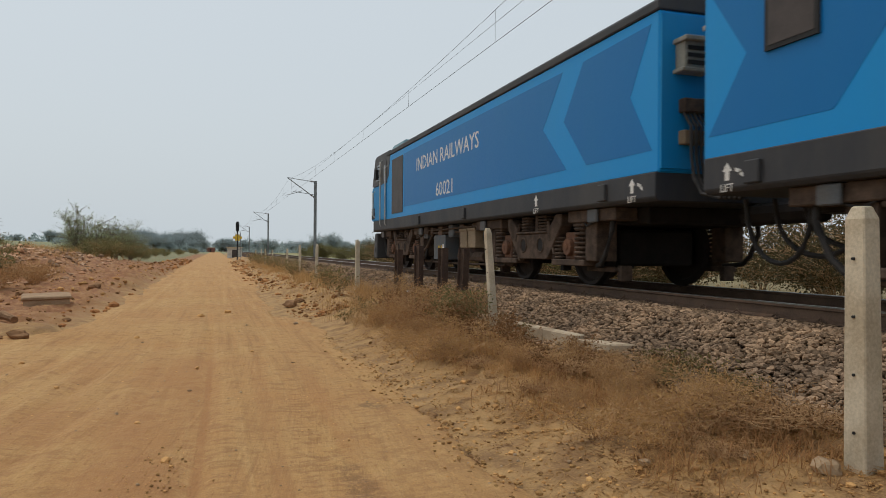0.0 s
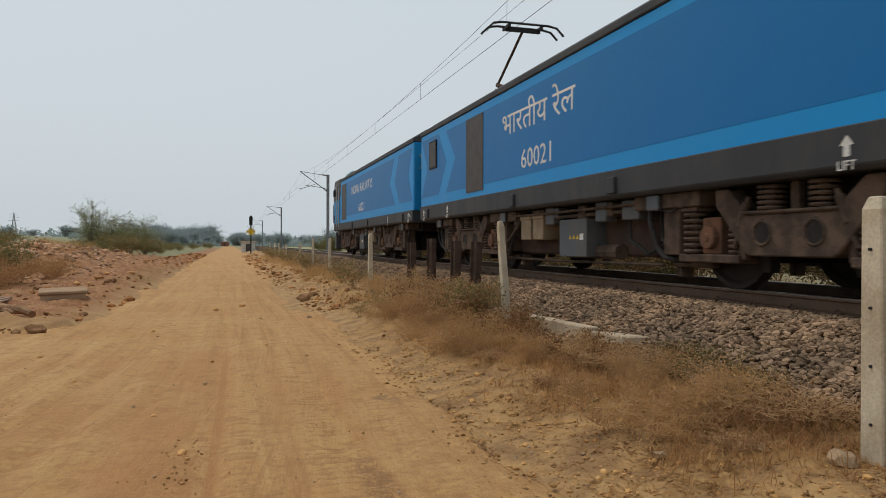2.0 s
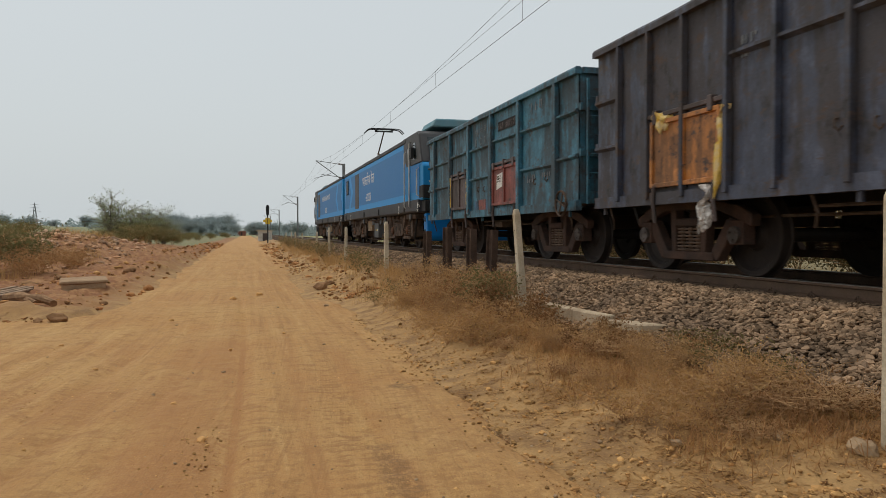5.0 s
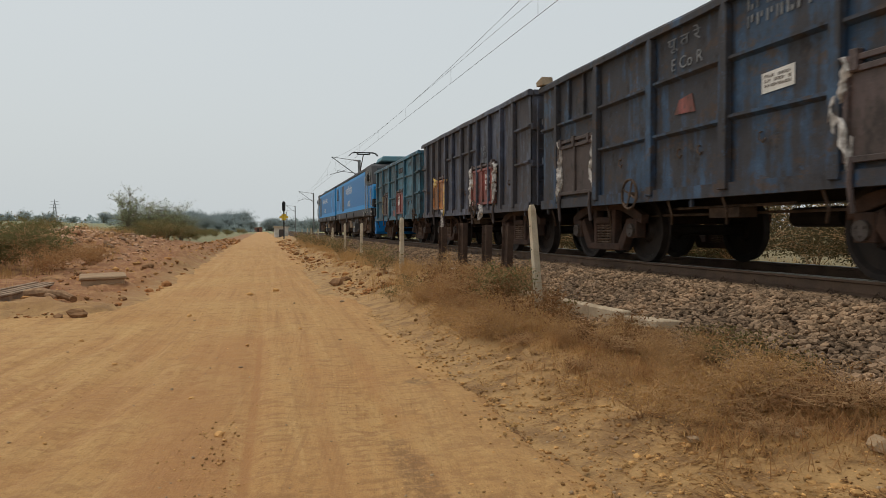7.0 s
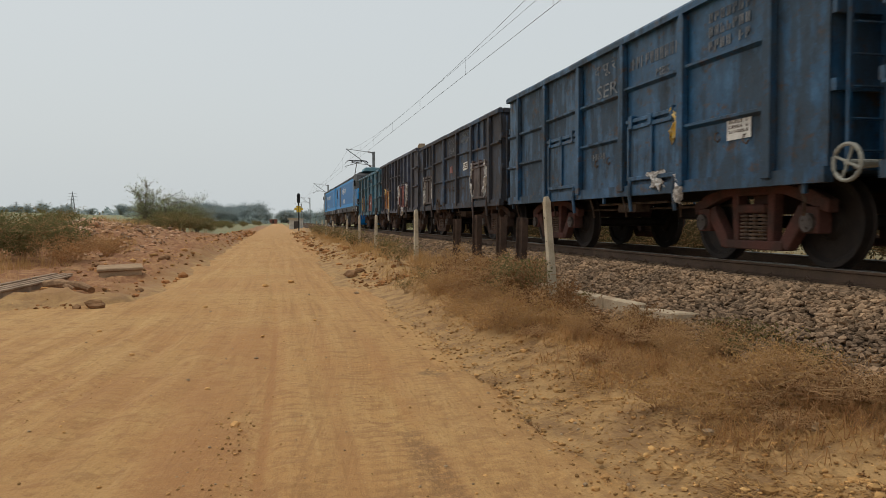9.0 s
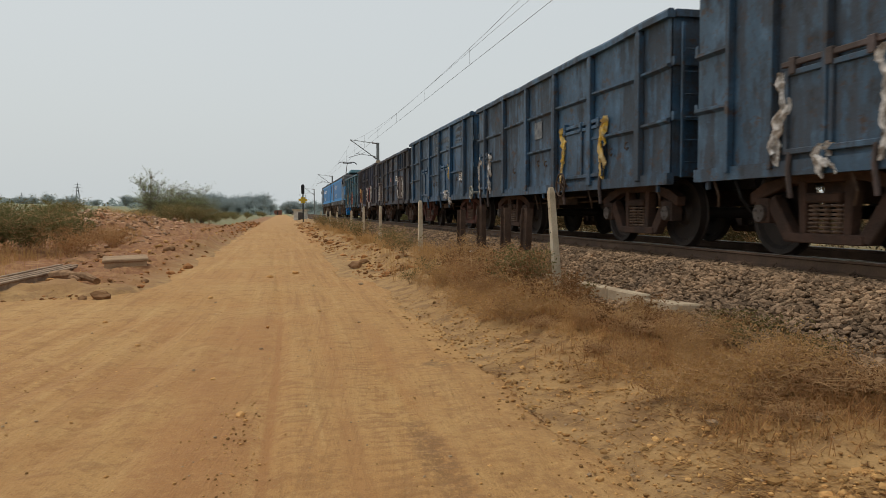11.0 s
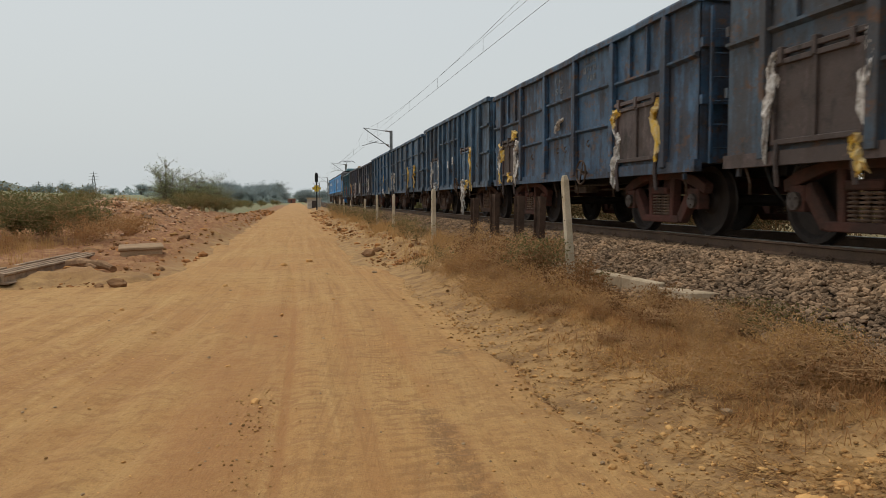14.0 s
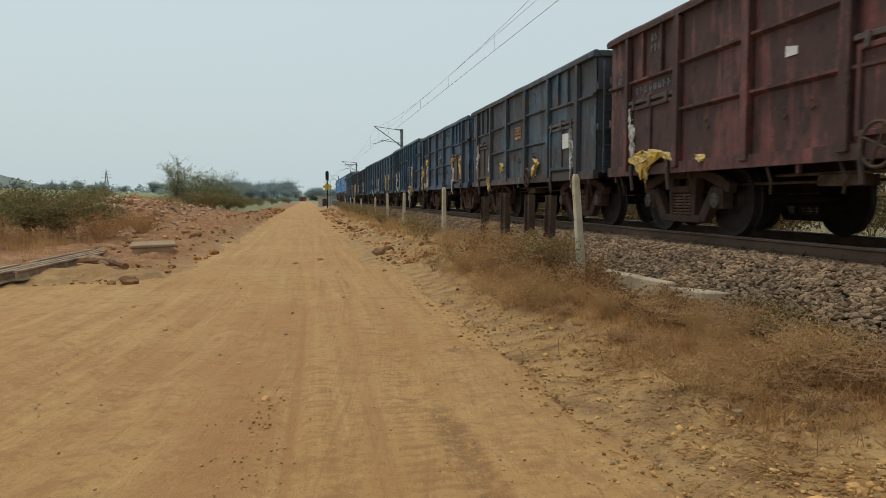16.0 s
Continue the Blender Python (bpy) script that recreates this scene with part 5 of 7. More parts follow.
def rag(parent, x, y, z, w, h, material, seed, label):
    """A torn scrap of plastic sheet, crumpled and caught on the side."""
    nx, nz = 7 + int(w * 16), 17
    rough = min(w, 0.16)
    verts, faces = [], []

    def n3(a, b, c):
        return noise.noise(Vector((a, b, c + seed * 3.7)))
    for side in (0, 1):
        for j in range(nz):
            v = j / (nz - 1)
            q = v * h * 7.0
            half = w * 0.5 * max(0.15, 0.75 + 1.5 * n3(q * 1.3, 0.3, 0.0)) * (1.0 - 0.3 * v) + 0.012
            mid = rough * 1.7 * n3(q * 0.6, 5.1, 1.0)
            for i in range(nx):
                u = 2 * i / (nx - 1) - 1
                g = u * max(1.0, w * 7)
                fold = 0.055 * abs(n3(g * 2.2, q * 1.6, 2.0)) + 0.05 * (1 - u * u) + 0.03 * n3(g * 3, q * 3, 3.0)
                verts.append((x - 0.02 - fold * (0.6 + rough * 4) + 0.016 * side, y + mid + u * half + 0.05 * rough * n3(u * 4, q * 4, 4.0),
                              z + 0.10 * min(1.0, w) * n3(g * 0.9, 7.0, 8.0) - v * h * (1.0 + 0.75 * n3(g * 1.6, 1.0, 5.0)) + 0.025 * n3(g * 2, q * 2, 6.0)))
    n = nx * nz
    for j in range(nz - 1):
        for i in range(nx - 1):
            a = j * nx + i
            faces += [(a, a + 1, a + nx + 1, a + nx), (n + a, n + a + nx, n + a + nx + 1, n + a + 1)]
    for j in range(nz - 1):
        for i in (0, nx - 1):
            a = j * nx + i
            faces.append((a, a + nx, n + a + nx, n + a))
    ob = mesh_ob("plastic_scrap", verts, faces, material, parent)
    tagged(ob, label)


def bars(parent, x, y, z, rows, w, h, material, label=""):
    """Lettering too worn to read: short painted strokes in lines."""
    bm = bmesh.new()
    rng = random.Random(int(y * 100 + z * 1000))
    for r, count in enumerate(rows):
        cw = w / max(rows)
        for i in range(count):
            if rng.random() < 0.12:
                continue
            a = y - i * cw
            zz = z - r * h * 1.45
            box(bm, x - 0.003, x + 0.002, a - cw * 0.20, a, zz, zz + h)
            low = h * rng.choice((0.45, 0.6, 1.0))
            box(bm, x - 0.003, x + 0.002, a - cw * 0.60, a - cw * 0.40, zz + (h - low) * rng.choice((0, 1)), zz + h if rng.random() < 0.5 else zz + low)
    return part("worn_lettering", bm, material, parent, label)


def wagon(index, kind, paint, bogie_paint, label, doors, extra):
    th = tagged(new("open_wagon"), label, "freight wagon", "open wagons of the train")
    L = 10.06
    X = 1.52
    rng = random.Random(index)
    bm = bmesh.new()
    box(bm, -X + 0.03, X - 0.03, -L + 0.05, -0.05, 1.02, 1.10)
    part("floor", bm, paint, th)
    for s in (-1, 1):
        bm = bmesh.new()
        cols, rows = 60, 8
        dent = lambda y, z: -s * (0.022 * abs(noise.noise(Vector((y * 1.1, z * 1.6, index * 3.0)))) * min(1.0, (3.2 - z) * 3, (z - 1.0) * 3))
        grid = [[[bm.verts.new((s * (X - th_) + dent(y, z), y, z)) for z in (1.02 + 2.18 * j / rows for j in range(rows + 1))] for y in (-0.02 - (L - 0.04) * i / cols for i in range(cols + 1))] for th_ in (0, 0.03)]
        for g in grid:
            for i in range(cols):
                for j in range(rows):
                    bm.faces.new((g[i][j], g[i + 1][j], g[i + 1][j + 1], g[i][j + 1]))
        for i in range(cols):
            for j in (0, rows):
                bm.faces.new((grid[0][i][j], grid[0][i + 1][j], grid[1][i + 1][j], grid[1][i][j]))
        part("side_sheet", bm, paint, th, "dented steel side sheet")
    for y in (-0.02, -L + 0.05):
        bm = bmesh.new()
        box(bm, -X + 0.03, X - 0.03, y - 0.03, y, 1.02, 3.20)
        part("end_wall", bm, paint, th)
    bm = bmesh.new()
    for s in (-1, 1):
        x0, x1 = sorted((s * (X - 0.04), s * (X + 0.085)))
        rings = []
        for i in range(31):
            y = 0.02 - (L + 0.04) * i / 30
            dx, dz = 0.022 * noise.noise(Vector((y * 0.9, index * 5.0, s))), 0.018 * noise.noise(Vector((y * 0.7, index * 9.0, s + 3)))
            rings.append([bm.verts.new((px + dx, y, pz + dz)) for px, pz in ((x0, 3.14), (x1, 3.14), (x1, 3.22), (x1 - 0.03, 3.26), (x0 + 0.03, 3.26), (x0, 3.22))])
        for a, b in zip(rings, rings[1:]):
            for k in range(6):
                bm.faces.new((a[k], a[(k + 1) % 6], b[(k + 1) % 6], b[k]))
        bm.faces.new(rings[0]), bm.faces.new(rings[-1][::-1])
    for y0, y1 in ((-0.08, 0.04), (-L - 0.04, -L + 0.08)):
        box(bm, -X + 0.05, X - 0.05, y0, y1, 3.15, 3.25)
    part("top_rail", bm, paint, th)
    for s in (-1, 1):
        bm = bmesh.new()
        x0, x1 = sorted((s * (X - 0.06), s * (X + 0.05)))
        box(bm, x0, x1, -L + 0.01, -0.01, 0.90, 1.06)
        part("sole_bar", bm, DOOR_BROWN if index == 8 else paint, th)
    bm = bmesh.new()
    box(bm, -0.25, 0.25, -L - 0.1, 0.1, 0.85, 1.05)
    part("centre_sill", bm, GREASE_DARK, th)
    if kind == "A":
        posts = [(0.78, 0.10), (2.40, 0.15), (4.08, 0.15), (5.75, 0.15), (7.45, 0.15), (9.20, 0.15)]
        bays = [(0.02, 0.74, (2.45, 1.75)), (0.83, 2.33, (2.45, 1.80)), (2.47, 4.0, (2.52,)), (4.15, 5.68, (2.50, 1.80)), (5.82, 7.38, (2.52,)), (7.52, 9.12, (2.53, 1.77))]
        if index % 2 == 1:
            bays.append((9.27, L - 0.02, (2.53, 1.8)))
        if index in (3, 7, 8, 9):
            bays = [(0.02, 0.74, (2.42,)), (0.83, 2.33, (2.42,)), (2.47, 4.0, (2.48, 1.80)), (4.15, 5.68, (2.50, 1.80)), (5.82, 7.38, (2.50, 1.80)), (7.52, 9.12, (2.45,)), (9.27, L - 0.02, (2.45,))]
    else:
        posts = [(v, 0.07) for v in (0.75, 1.54, 2.35, 3.21, 3.99, 4.94, 5.73, 6.44, 7.39, 8.30)] + [(9.12, 0.13)]
        bays = [(0.02, 0.74, (2.5, 1.8)), (3.2, 6.42, (2.55,)), (9.18, L, (2.62, 1.88))]
    for s in (-1, 1):
        for v, w in posts:
            bm = bmesh.new()
            x0, x1 = sorted((s * X, s * (X + 0.09)))
            h = w / 2
            prism(bm, [(-v - h, 0.98), (-v + h, 0.98), (-v + h, 3.05), (-v + h * 0.5, 3.15), (-v - h * 0.5, 3.15), (-v - h, 3.05)], "x", x0, x1)
            part("stanchion", bm, paint, th, bevel=0.008)
        for v in ((1.27, 1.88, 8.05, 8.62) if index in (3, 7, 8, 9) else ()):
            bm = bmesh.new()
            x0, x1 = sorted((s * X, s * (X + 0.05)))
            box(bm, x0, x1, -v - 0.035, -v + 0.035, 2.44, 3.15)
            part("short_post", bm, paint, th)
        for a, b, zs in bays:
            for z in zs:
                bm = bmesh.new()
                x0, x1 = s * X, s * (X + 0.06)
                dz = rng.uniform(-0.015, 0.015)
                prism(bm, [(x0, z - 0.05), (x1, z - 0.015), (x1, z + 0.02), (x0, z + 0.035)], "y", -b, -a)
                for v in bm.verts:
                    v.co.z += dz + 0.01 * math.sin(v.co.y * 3)
                part("rib", bm, paint, th)
        for a, b, top, dm in doors:
            x0, x1 = sorted((s * (X + 0.004), s * (X + 0.035)))
            bm = bmesh.new()
            box(bm, x0, x1, -b, -a, 1.14, top)
            d = part("door", bm, dm, th, "drop door in the wagon side")
            bm = bmesh.new()
            x2, x3 = sorted((s * (X + 0.02), s * (X + 0.07)))
            for v in (a, (a + b) / 2 - 0.03, b - 0.06):
                box(bm, x2, x3, -v - 0.06, -v, 1.14, top)
            box(bm, x2, x3, -b, -a, top - 0.06, top)
            box(bm, x2, x3, -b, -a, 1.12, 1.18)
            part("door_frame", bm, dm, d, bevel=0.006)
            bm = bmesh.new()
            box(bm, x2, x3 + 0.02 * s if s > 0 else x3, -b - 0.05, -a + 0.05, top + 0.04, top + 0.10)
            for v in (a + 0.15, (a + b) / 2, b - 0.15):
                box(bm, x2 - 0.02, x3 + 0.02, -v - 0.03, -v + 0.03 + 0.05 * rng.random(), top - 0.05, top + 0.10 + 0.06 * rng.random())
            part("hinge_bar", bm, paint if index in (4, 5) else DOOR_BROWN, d, bevel=0.008)
            for v in (a + 0.1, b - 0.1):
                bm = bmesh.new()
                x4 = s * (X + 0.06)
                tube(bm, [(x4, -v, 1.14), (x4 + s * 0.02, -v, 0.95), (x4, -v - 0.03, 0.66)], 0.028, 6)
                part("door_latch", bm, paint if index == 4 else DOOR_BROWN, d)
        for a, b in ((5.0, 5.05), (0.25, 0.3), (9.7, 9.75)):
            bm = bmesh.new()
            prism(bm, [(-a, 1.02), (-b, 1.02), (-b, 0.80), (-a, 0.80)], "x", s * X - 0.02, s * X + 0.02)
            part("bracket", bm, paint, th)
    for s in (-1, 1):
        for v in (3.15, 4.75, 5.2, 6.35, 8.2, 8.75):
            if any(a - 0.1 < v < b + 0.1 for a, b, _t, _m in doors):
                continue
            bm = bmesh.new()
            q, zz = s * (X + 0.03), 1.42 + 0.1 * rng.random()
            tube(bm, [(s * X, -v, zz + 0.10), (q, -v, zz + 0.09), (q + s * 0.02, -v - 0.01, zz + 0.02), (q, -v - 0.05, zz - 0.02), (q, -v - 0.09, zz + 0.02)], 0.012, 5)
            part("lashing_hook", bm, GREASE, th)
        for v in (0.35, 2.6, 4.4, 5.6, 7.2, 9.6):
            bm = bmesh.new()
            q = s * (X - 0.02)
            tube(bm, [(q, -v, 0.95), (q - s * 0.05, -v - 0.05, 0.72), (q - s * 0.12, -v + 0.06, 0.58)], 0.018, 5)
            part("hanger_rod", bm, GREASE, th)
    # ends: ribs, ladder
    for y, d in ((0.0, 1), (-L, -1)):
        for z in (2.6, 1.85):
            bm = bmesh.new()
            y0, y1 = sorted((y, y + d * 0.07))
            prism(bm, [(y0, z - 0.06), (y1, z - 0.06), (y1, z + 0.06), (y0, z + 0.06)], "x", -X, X)
            part("end_rib", bm, paint, th)
        for x in (-0.55, 0.55):
            bm = bmesh.new()
            y0, y1 = sorted((y, y + d * 0.09))
            box(bm, x - 0.06, x + 0.06, y0, y1, 1.0, 3.1)
            part("end_post", bm, paint, th)
    lad = new("ladder")
    lad.parent = th
    for x in (-1.42, -1.02):
        bm = bmesh.new()
        box(bm, x - 0.02, x + 0.02, -L - 0.15, -L - 0.11, 1.0, 3.05)
        part("ladder_rail", bm, paint, lad)
    for k in range(6):
        bm = bmesh.new()
        tube(bm, [(-1.42, -L - 0.13, 1.2 + 0.31 * k), (-1.02, -L - 0.13, 1.2 + 0.31 * k)], 0.014, 6)
        part("rung", bm, paint, lad)
    for y, d in ((0, 1), (-L, -1)):
        bm = bmesh.new()
        tube(bm, [(0, y - d * 0.2, 0.95), (0, y + d * 0.30, 0.95)], 0.09, 8)
        y0, y1 = sorted((y + d * 0.2, y + d * 0.36))
        box(bm, -0.17, 0.17, y0, y1, 0.8, 1.12)
        part("coupler", bm, GREASE_DARK, th, bevel=0.03)
        bm = bmesh.new()
        tube(bm, [(-0.5, y, 0.95), (-0.5, y + d * 0.15, 0.7), (-0.35, y + d * 0.25, 0.45), (-0.2, y + d * 0.32, 0.6)], 0.025, 6)
        part("brake_hose", bm, RUBBER, th)
    bm = bmesh.new()
    cy = -{1: 9.72, 2: 6.45, 3: 3.72, 4: L + 0.42, 6: 6.51, 8: 6.3, 9: 6.32}.get(index, 6.4)
    cr = 0.17 if index == 4 else 0.21
    ring(bm, (-X - 0.17, cy, 1.02 if index != 4 else 1.06), cr, 0.02, "x", 20, 6)
    cz = 1.02 if index != 4 else 1.06
    for a in range(4):
        q = a * math.pi / 2 + 0.4
        tube(bm, [(-X - 0.16, cy, cz), (-X - 0.17, cy + cr * 0.96 * math.cos(q), cz + cr * 0.96 * math.sin(q))], 0.013, 6)
    tube(bm, [(-X - 0.18, cy, cz), (-X + 0.3, cy + 0.02, cz), (-X + 0.32, cy + (0.5 if index == 4 else 0.05), cz)], 0.03, 8)
    part("handbrake_wheel", bm, VENT_TAN if index == 4 else GREASE, th)
    bm = bmesh.new()
    tube(bm, [(-0.35, -6.3, 0.66), (-0.35, -5.5, 0.66)], 0.12, 12)
    part("brake_cylinder", bm, GREASE_DARK, th)
    bm = bmesh.new()
    tube(bm, [(-1.2, -4.2, 0.80), (-1.2, -6.5, 0.80)], 0.02, 6)
    tube(bm, [(-0.9, -2.5, 0.72), (-0.9, -7.8, 0.72)], 0.02, 6)
    box(bm, -1.25, -1.0, -5.6, -5.0, 0.66, 0.78)
    part("brake_rigging", bm, GREASE, th)
    wagon_bogie(th, -1.88, bogie_paint)
    wagon_bogie(th, -8.40, bogie_paint)
    rise = {2: 0.09, 4: 0.10, 5: 0.06, 6: 0.12}.get(index, 0.0)
    for o in th.children_recursive:
        if rise and o.type == "MESH" and o.name.split(".")[0] not in ("wheel", "axle"):
            for v in o.data.vertices:
                if v.co.z > 2.95:
                    v.co.z += rise
    extra(th, -X - 0.006)
    return th


def marks_1(th, x):
    writing("lettering", "पू म रे", FADED, th, 0.85, 0.2, side_plane(x, -4.48, 2.80), "faded painted Devanagari letters")
    writing("lettering", "E  C  R", FADED, th, 0.8, 0.17, side_plane(x, -4.5, 2.58), "faded painted letters")
    flat_panel("dark_plate", [(6.1, 2.72), (7.2, 2.72), (7.2, 2.92), (6.1, 2.92)], th, GREASE_DARK, x, 0.003)
    bars(th, x - 0.004, -6.15, 2.76, (9,), 1.0, 0.12, DOOR_BROWN)
    bars(th, x, -8.0, 2.85, (3,), 0.6, 0.16, FADED)
    bars(th, x, -7.8, 1.5, (5,), 1.2, 0.14, FADED)
    rag(th, x, -2.50, 1.98, 0.06, 0.8, RAG_YELLOW, 3, "strip of yellow plastic caught on the door")
    rag(th, x, -4.00, 2.05, 0.07, 0.75, RAG_YELLOW, 4, "strip of yellow plastic caught on the door")
    flat_panel("paper_notice", [(6.10, 1.46), (6.46, 1.52), (6.48, 1.82), (6.13, 1.78)], th, WHITE, x - 0.035, 0.003)
    bars(th, x - 0.040, -6.16, 1.72, (6, 6, 6), 0.27, 0.035, GREASE, "faint printed lines")
    for a, b, z0, z1, m in ((4.45, 4.7, 1.06, 1.28, WAGON_PAINT[3]), (5.3, 5.55, 1.06, 1.28, WAGON_PAINT[3])):
        flat_panel("paint_patch", [(a, z0), (b, z0), (b, z1), (a, z1)], th, m, x, 0.002)
    flat_panel("paint_patch", [(4.75, 1.04), (5.25, 1.04), (5.25, 1.3), (4.75, 1.3)], th, DOOR_RED, x, 0.002)


def marks_2(th, x):
    bars(th, x, -6.6, 2.45, (4, 5, 5), 0.55, 0.11, FADED)
    bars(th, x, -3.4, 2.6, (2, 2), 0.3, 0.1, FADED)
    for y in (-5.86, -7.9):
        rag(th, x, y, 2.05, 0.14, 0.95, RAG_WHITE, int(-y * 10), "strip of dirty white plastic round the door")
    rag(th, x, -1.9, 2.08, 0.3, 0.2, RAG_YELLOW, 8, "yellow plastic scrap on top of the door")
    rag(th, x, -3.1, 1.98, 0.11, 0.75, RAG_YELLOW, 9, "strip of yellow plastic caught on the door")
    rag(th, x, -2.8, 1.10, 0.25, 0.5, RAG_WHITE, 10, "dirty white plastic hanging below the door")
    rag(th, x, -6.7, 1.12, 0.25, 0.3, RAG_WHITE, 11, "dirty white plastic hanging below the door")
    bars(th, x - 0.045, -7.1, 1.75, (3, 3, 3), 0.4, 0.1, WHITE)


def marks_3(th, x):
    writing("lettering", "पू त रे", FADED, th, 0.75, 0.24, side_plane(x, -4.45, 2.84), "faded painted Devanagari letters")
    writing("lettering", "E Co R", FADED, th, 0.7, 0.16, side_plane(x, -4.55, 2.60), "faded painted letters")
    bars(th, x, -6.1, 2.95, (7, 7), 1.1, 0.13, FADED)
    flat_panel("paper_notice", [(6.35, 1.98), (6.85, 2.0), (6.85, 2.22), (6.35, 2.20)], th, WHITE, x, 0.003)
    bars(th, x - 0.004, -6.40, 2.14, (8, 8, 8), 0.42, 0.035, GREASE, "faint printed lines")
    rag(th, x, -0.95, 2.1, 0.11, 0.95, RAG_WHITE, 12, "strip of dirty white plastic round the door")
    rag(th, x, -2.30, 2.05, 0.08, 0.8, RAG_WHITE, 13, "thin strip of dirty white plastic round the door")
    rag(th, x, -7.55, 2.1, 0.14, 0.95, RAG_WHITE, 14, "strip of dirty white plastic round the door")
    rag(th, x, -8.9, 2.1, 0.14, 0.9, RAG_WHITE, 15, "strip of dirty white plastic round the door")
    flat_panel("paint_patch", [(4.62, 2.02), (5.1, 2.0), (5.02, 2.24), (4.74, 2.2)], th, DOOR_RED, x, 0.002)
    bm = bmesh.new()
    prism(bm, [(-0.28, 3.25), (0.05, 3.27), (0.09, 3.36), (-0.22, 3.42)], "x", -1.64, -1.42)
    part("wooden_board", bm, BOX_TAN, th, "tan board lying on the wagon's top corner", bevel=0.01)


def marks_4(th, x):
    writing("lettering", "SER", FADED, th, 0.75, 0.22, side_plane(x, -4.75, 2.55), "painted letters")
    writing("lettering", "द पू रे", FADED, th, 0.8, 0.26, side_plane(x, -4.65, 2.90), "painted Devanagari letters")
    bars(th, x, -6.0, 2.80, (10,), 1.35, 0.17, FADED)
    writing("lettering", "MBS", FADED, th, 0.36, 0.12, side_plane(x, -6.7, 2.57), "painted letters")
    bars(th, x, -8.0, 2.98, (7, 7, 7), 0.85, 0.12, FADED)
    flat_panel("paper_notice", [(8.4, 1.48), (8.85, 1.48), (8.85, 1.75), (8.4, 1.75)], th, WHITE, x, 0.003)
    bars(th, x, -4.6, 1.55, (5,), 0.5, 0.1, FADED)
    bars(th, x - 0.004, -8.44, 1.67, (7, 7, 7), 0.38, 0.04, GREASE, "faint printed lines")
    rag(th, x, -7.3, 2.05, 0.12, 0.4, RAG_YELLOW, 16, "yellow plastic scrap caught on the door hinge")
    rag(th, x, -6.8, 1.22, 0.55, 0.22, RAG_WHITE, 17, "crumpled white plastic on the door sill")
    rag(th, x, -7.35, 1.15, 0.12, 0.3, RAG_WHITE, 18, "torn grey-white plastic below the door")


def marks_5(th, x):
    flat_panel("paper_notice", [(4.5, 2.05), (4.95, 2.05), (4.95, 2.4), (4.5, 2.4)], th, FADED, x, 0.003)
    for y in (-6.2, -8.0):
        rag(th, x, y, 2.1, 0.14, 0.95, RAG_YELLOW, int(-y * 7), "strip of yellow plastic round the door")
    for y in (-0.3, -1.2):
        rag(th, x, y, 2.0, 0.10, 0.9, RAG_WHITE, int(-y * 9), "strip of white plastic round the door")


def marks_6(th, x):
    for y in (-1.7, -3.1):
        rag(th, x, y, 2.0, 0.14, 0.95, RAG_WHITE, int(-y * 9), "strip of dirty white plastic round the door")
    rag(th, x, -2.3, 1.2, 0.4, 0.25, RAG_WHITE, 5, "crumpled white plastic below the door")
    rag(th, x, -8.1, 2.12, 0.26, 1.05, RAG_YELLOW, 23, "long torn strip of yellow plastic on the door")
    rag(th, x, -7.05, 1.16, 0.6, 0.95, RAG_WHITE, 24, "torn white plastic sheet hanging below the door")
    rag(th, x, -7.5, 1.15, 0.2, 0.25, RAG_YELLOW, 25, "yellow plastic scrap below the door")
    flat_panel("paper_notice", [(4.36, 1.66), (4.52, 1.64), (4.58, 1.74), (4.78, 1.78), (4.75, 1.95), (4.58, 1.93), (4.40, 1.88)], th, WHITE, x, 0.003, "torn white paper notice")
    flat_panel("paper_notice", [(5.10, 1.74), (5.58, 1.80), (5.60, 2.05), (5.12, 1.98)], th, WHITE, x, 0.003, "white paper notice")
    bars(th, x - 0.004, -5.16, 1.90, (8, 8, 8), 0.38, 0.035, GREASE, "faint printed lines")
    bars(th, x, -7.9, 2.75, (3, 3, 3), 0.3, 0.1, FADED)
    bars(th, x, -4.7, 1.9, (2, 2), 0.3, 0.1, FADED)


def marks_7(th, x):
    rag(th, x, -0.74, 1.98, 0.22, 0.85, RAG_YELLOW, 31, "torn yellow and white plastic strip round the door")
    rag(th, x - 0.03, -0.80, 1.85, 0.16, 0.55, RAG_WHITE, 36, "torn white plastic strip round the door")
    rag(th, x, -1.90, 2.20, 0.42, 0.22, RAG_YELLOW, 32, "yellow plastic sheet caught on the door hinge")
    rag(th, x, -2.08, 1.95, 0.26, 0.85, RAG_WHITE, 33, "torn white plastic strip round the door")
    rag(th, x, -1.5, 1.2, 0.35, 0.2, RAG_YELLOW, 34, "yellow plastic scrap on the door sill")
    rag(th, x, -4.9, 2.15, 0.2, 0.2, RAG_WHITE, 35, "pale plastic scrap on a rib")
    rag(th, x, -7.6, 2.0, 0.3, 0.25, RAG_YELLOW, 37, "yellow plastic sheet caught on the door")
    rag(th, x, -9.0, 2.0, 0.16, 0.7, RAG_YELLOW, 38, "strip of yellow plastic round the door")
    rag(th, x, -7.6, 1.75, 0.13, 0.8, RAG_WHITE, 39, "strip of white plastic round the door")
    writing("lettering", "S E", FADED, th, 0.45, 0.13, side_plane(x, -4.6, 2.66), "faded painted letters")
    bars(th, x, -4.6, 2.88, (2,), 0.4, 0.13, FADED)
    bars(th, x, -6.1, 3.0, (4, 4, 4), 0.6, 0.11, FADED)


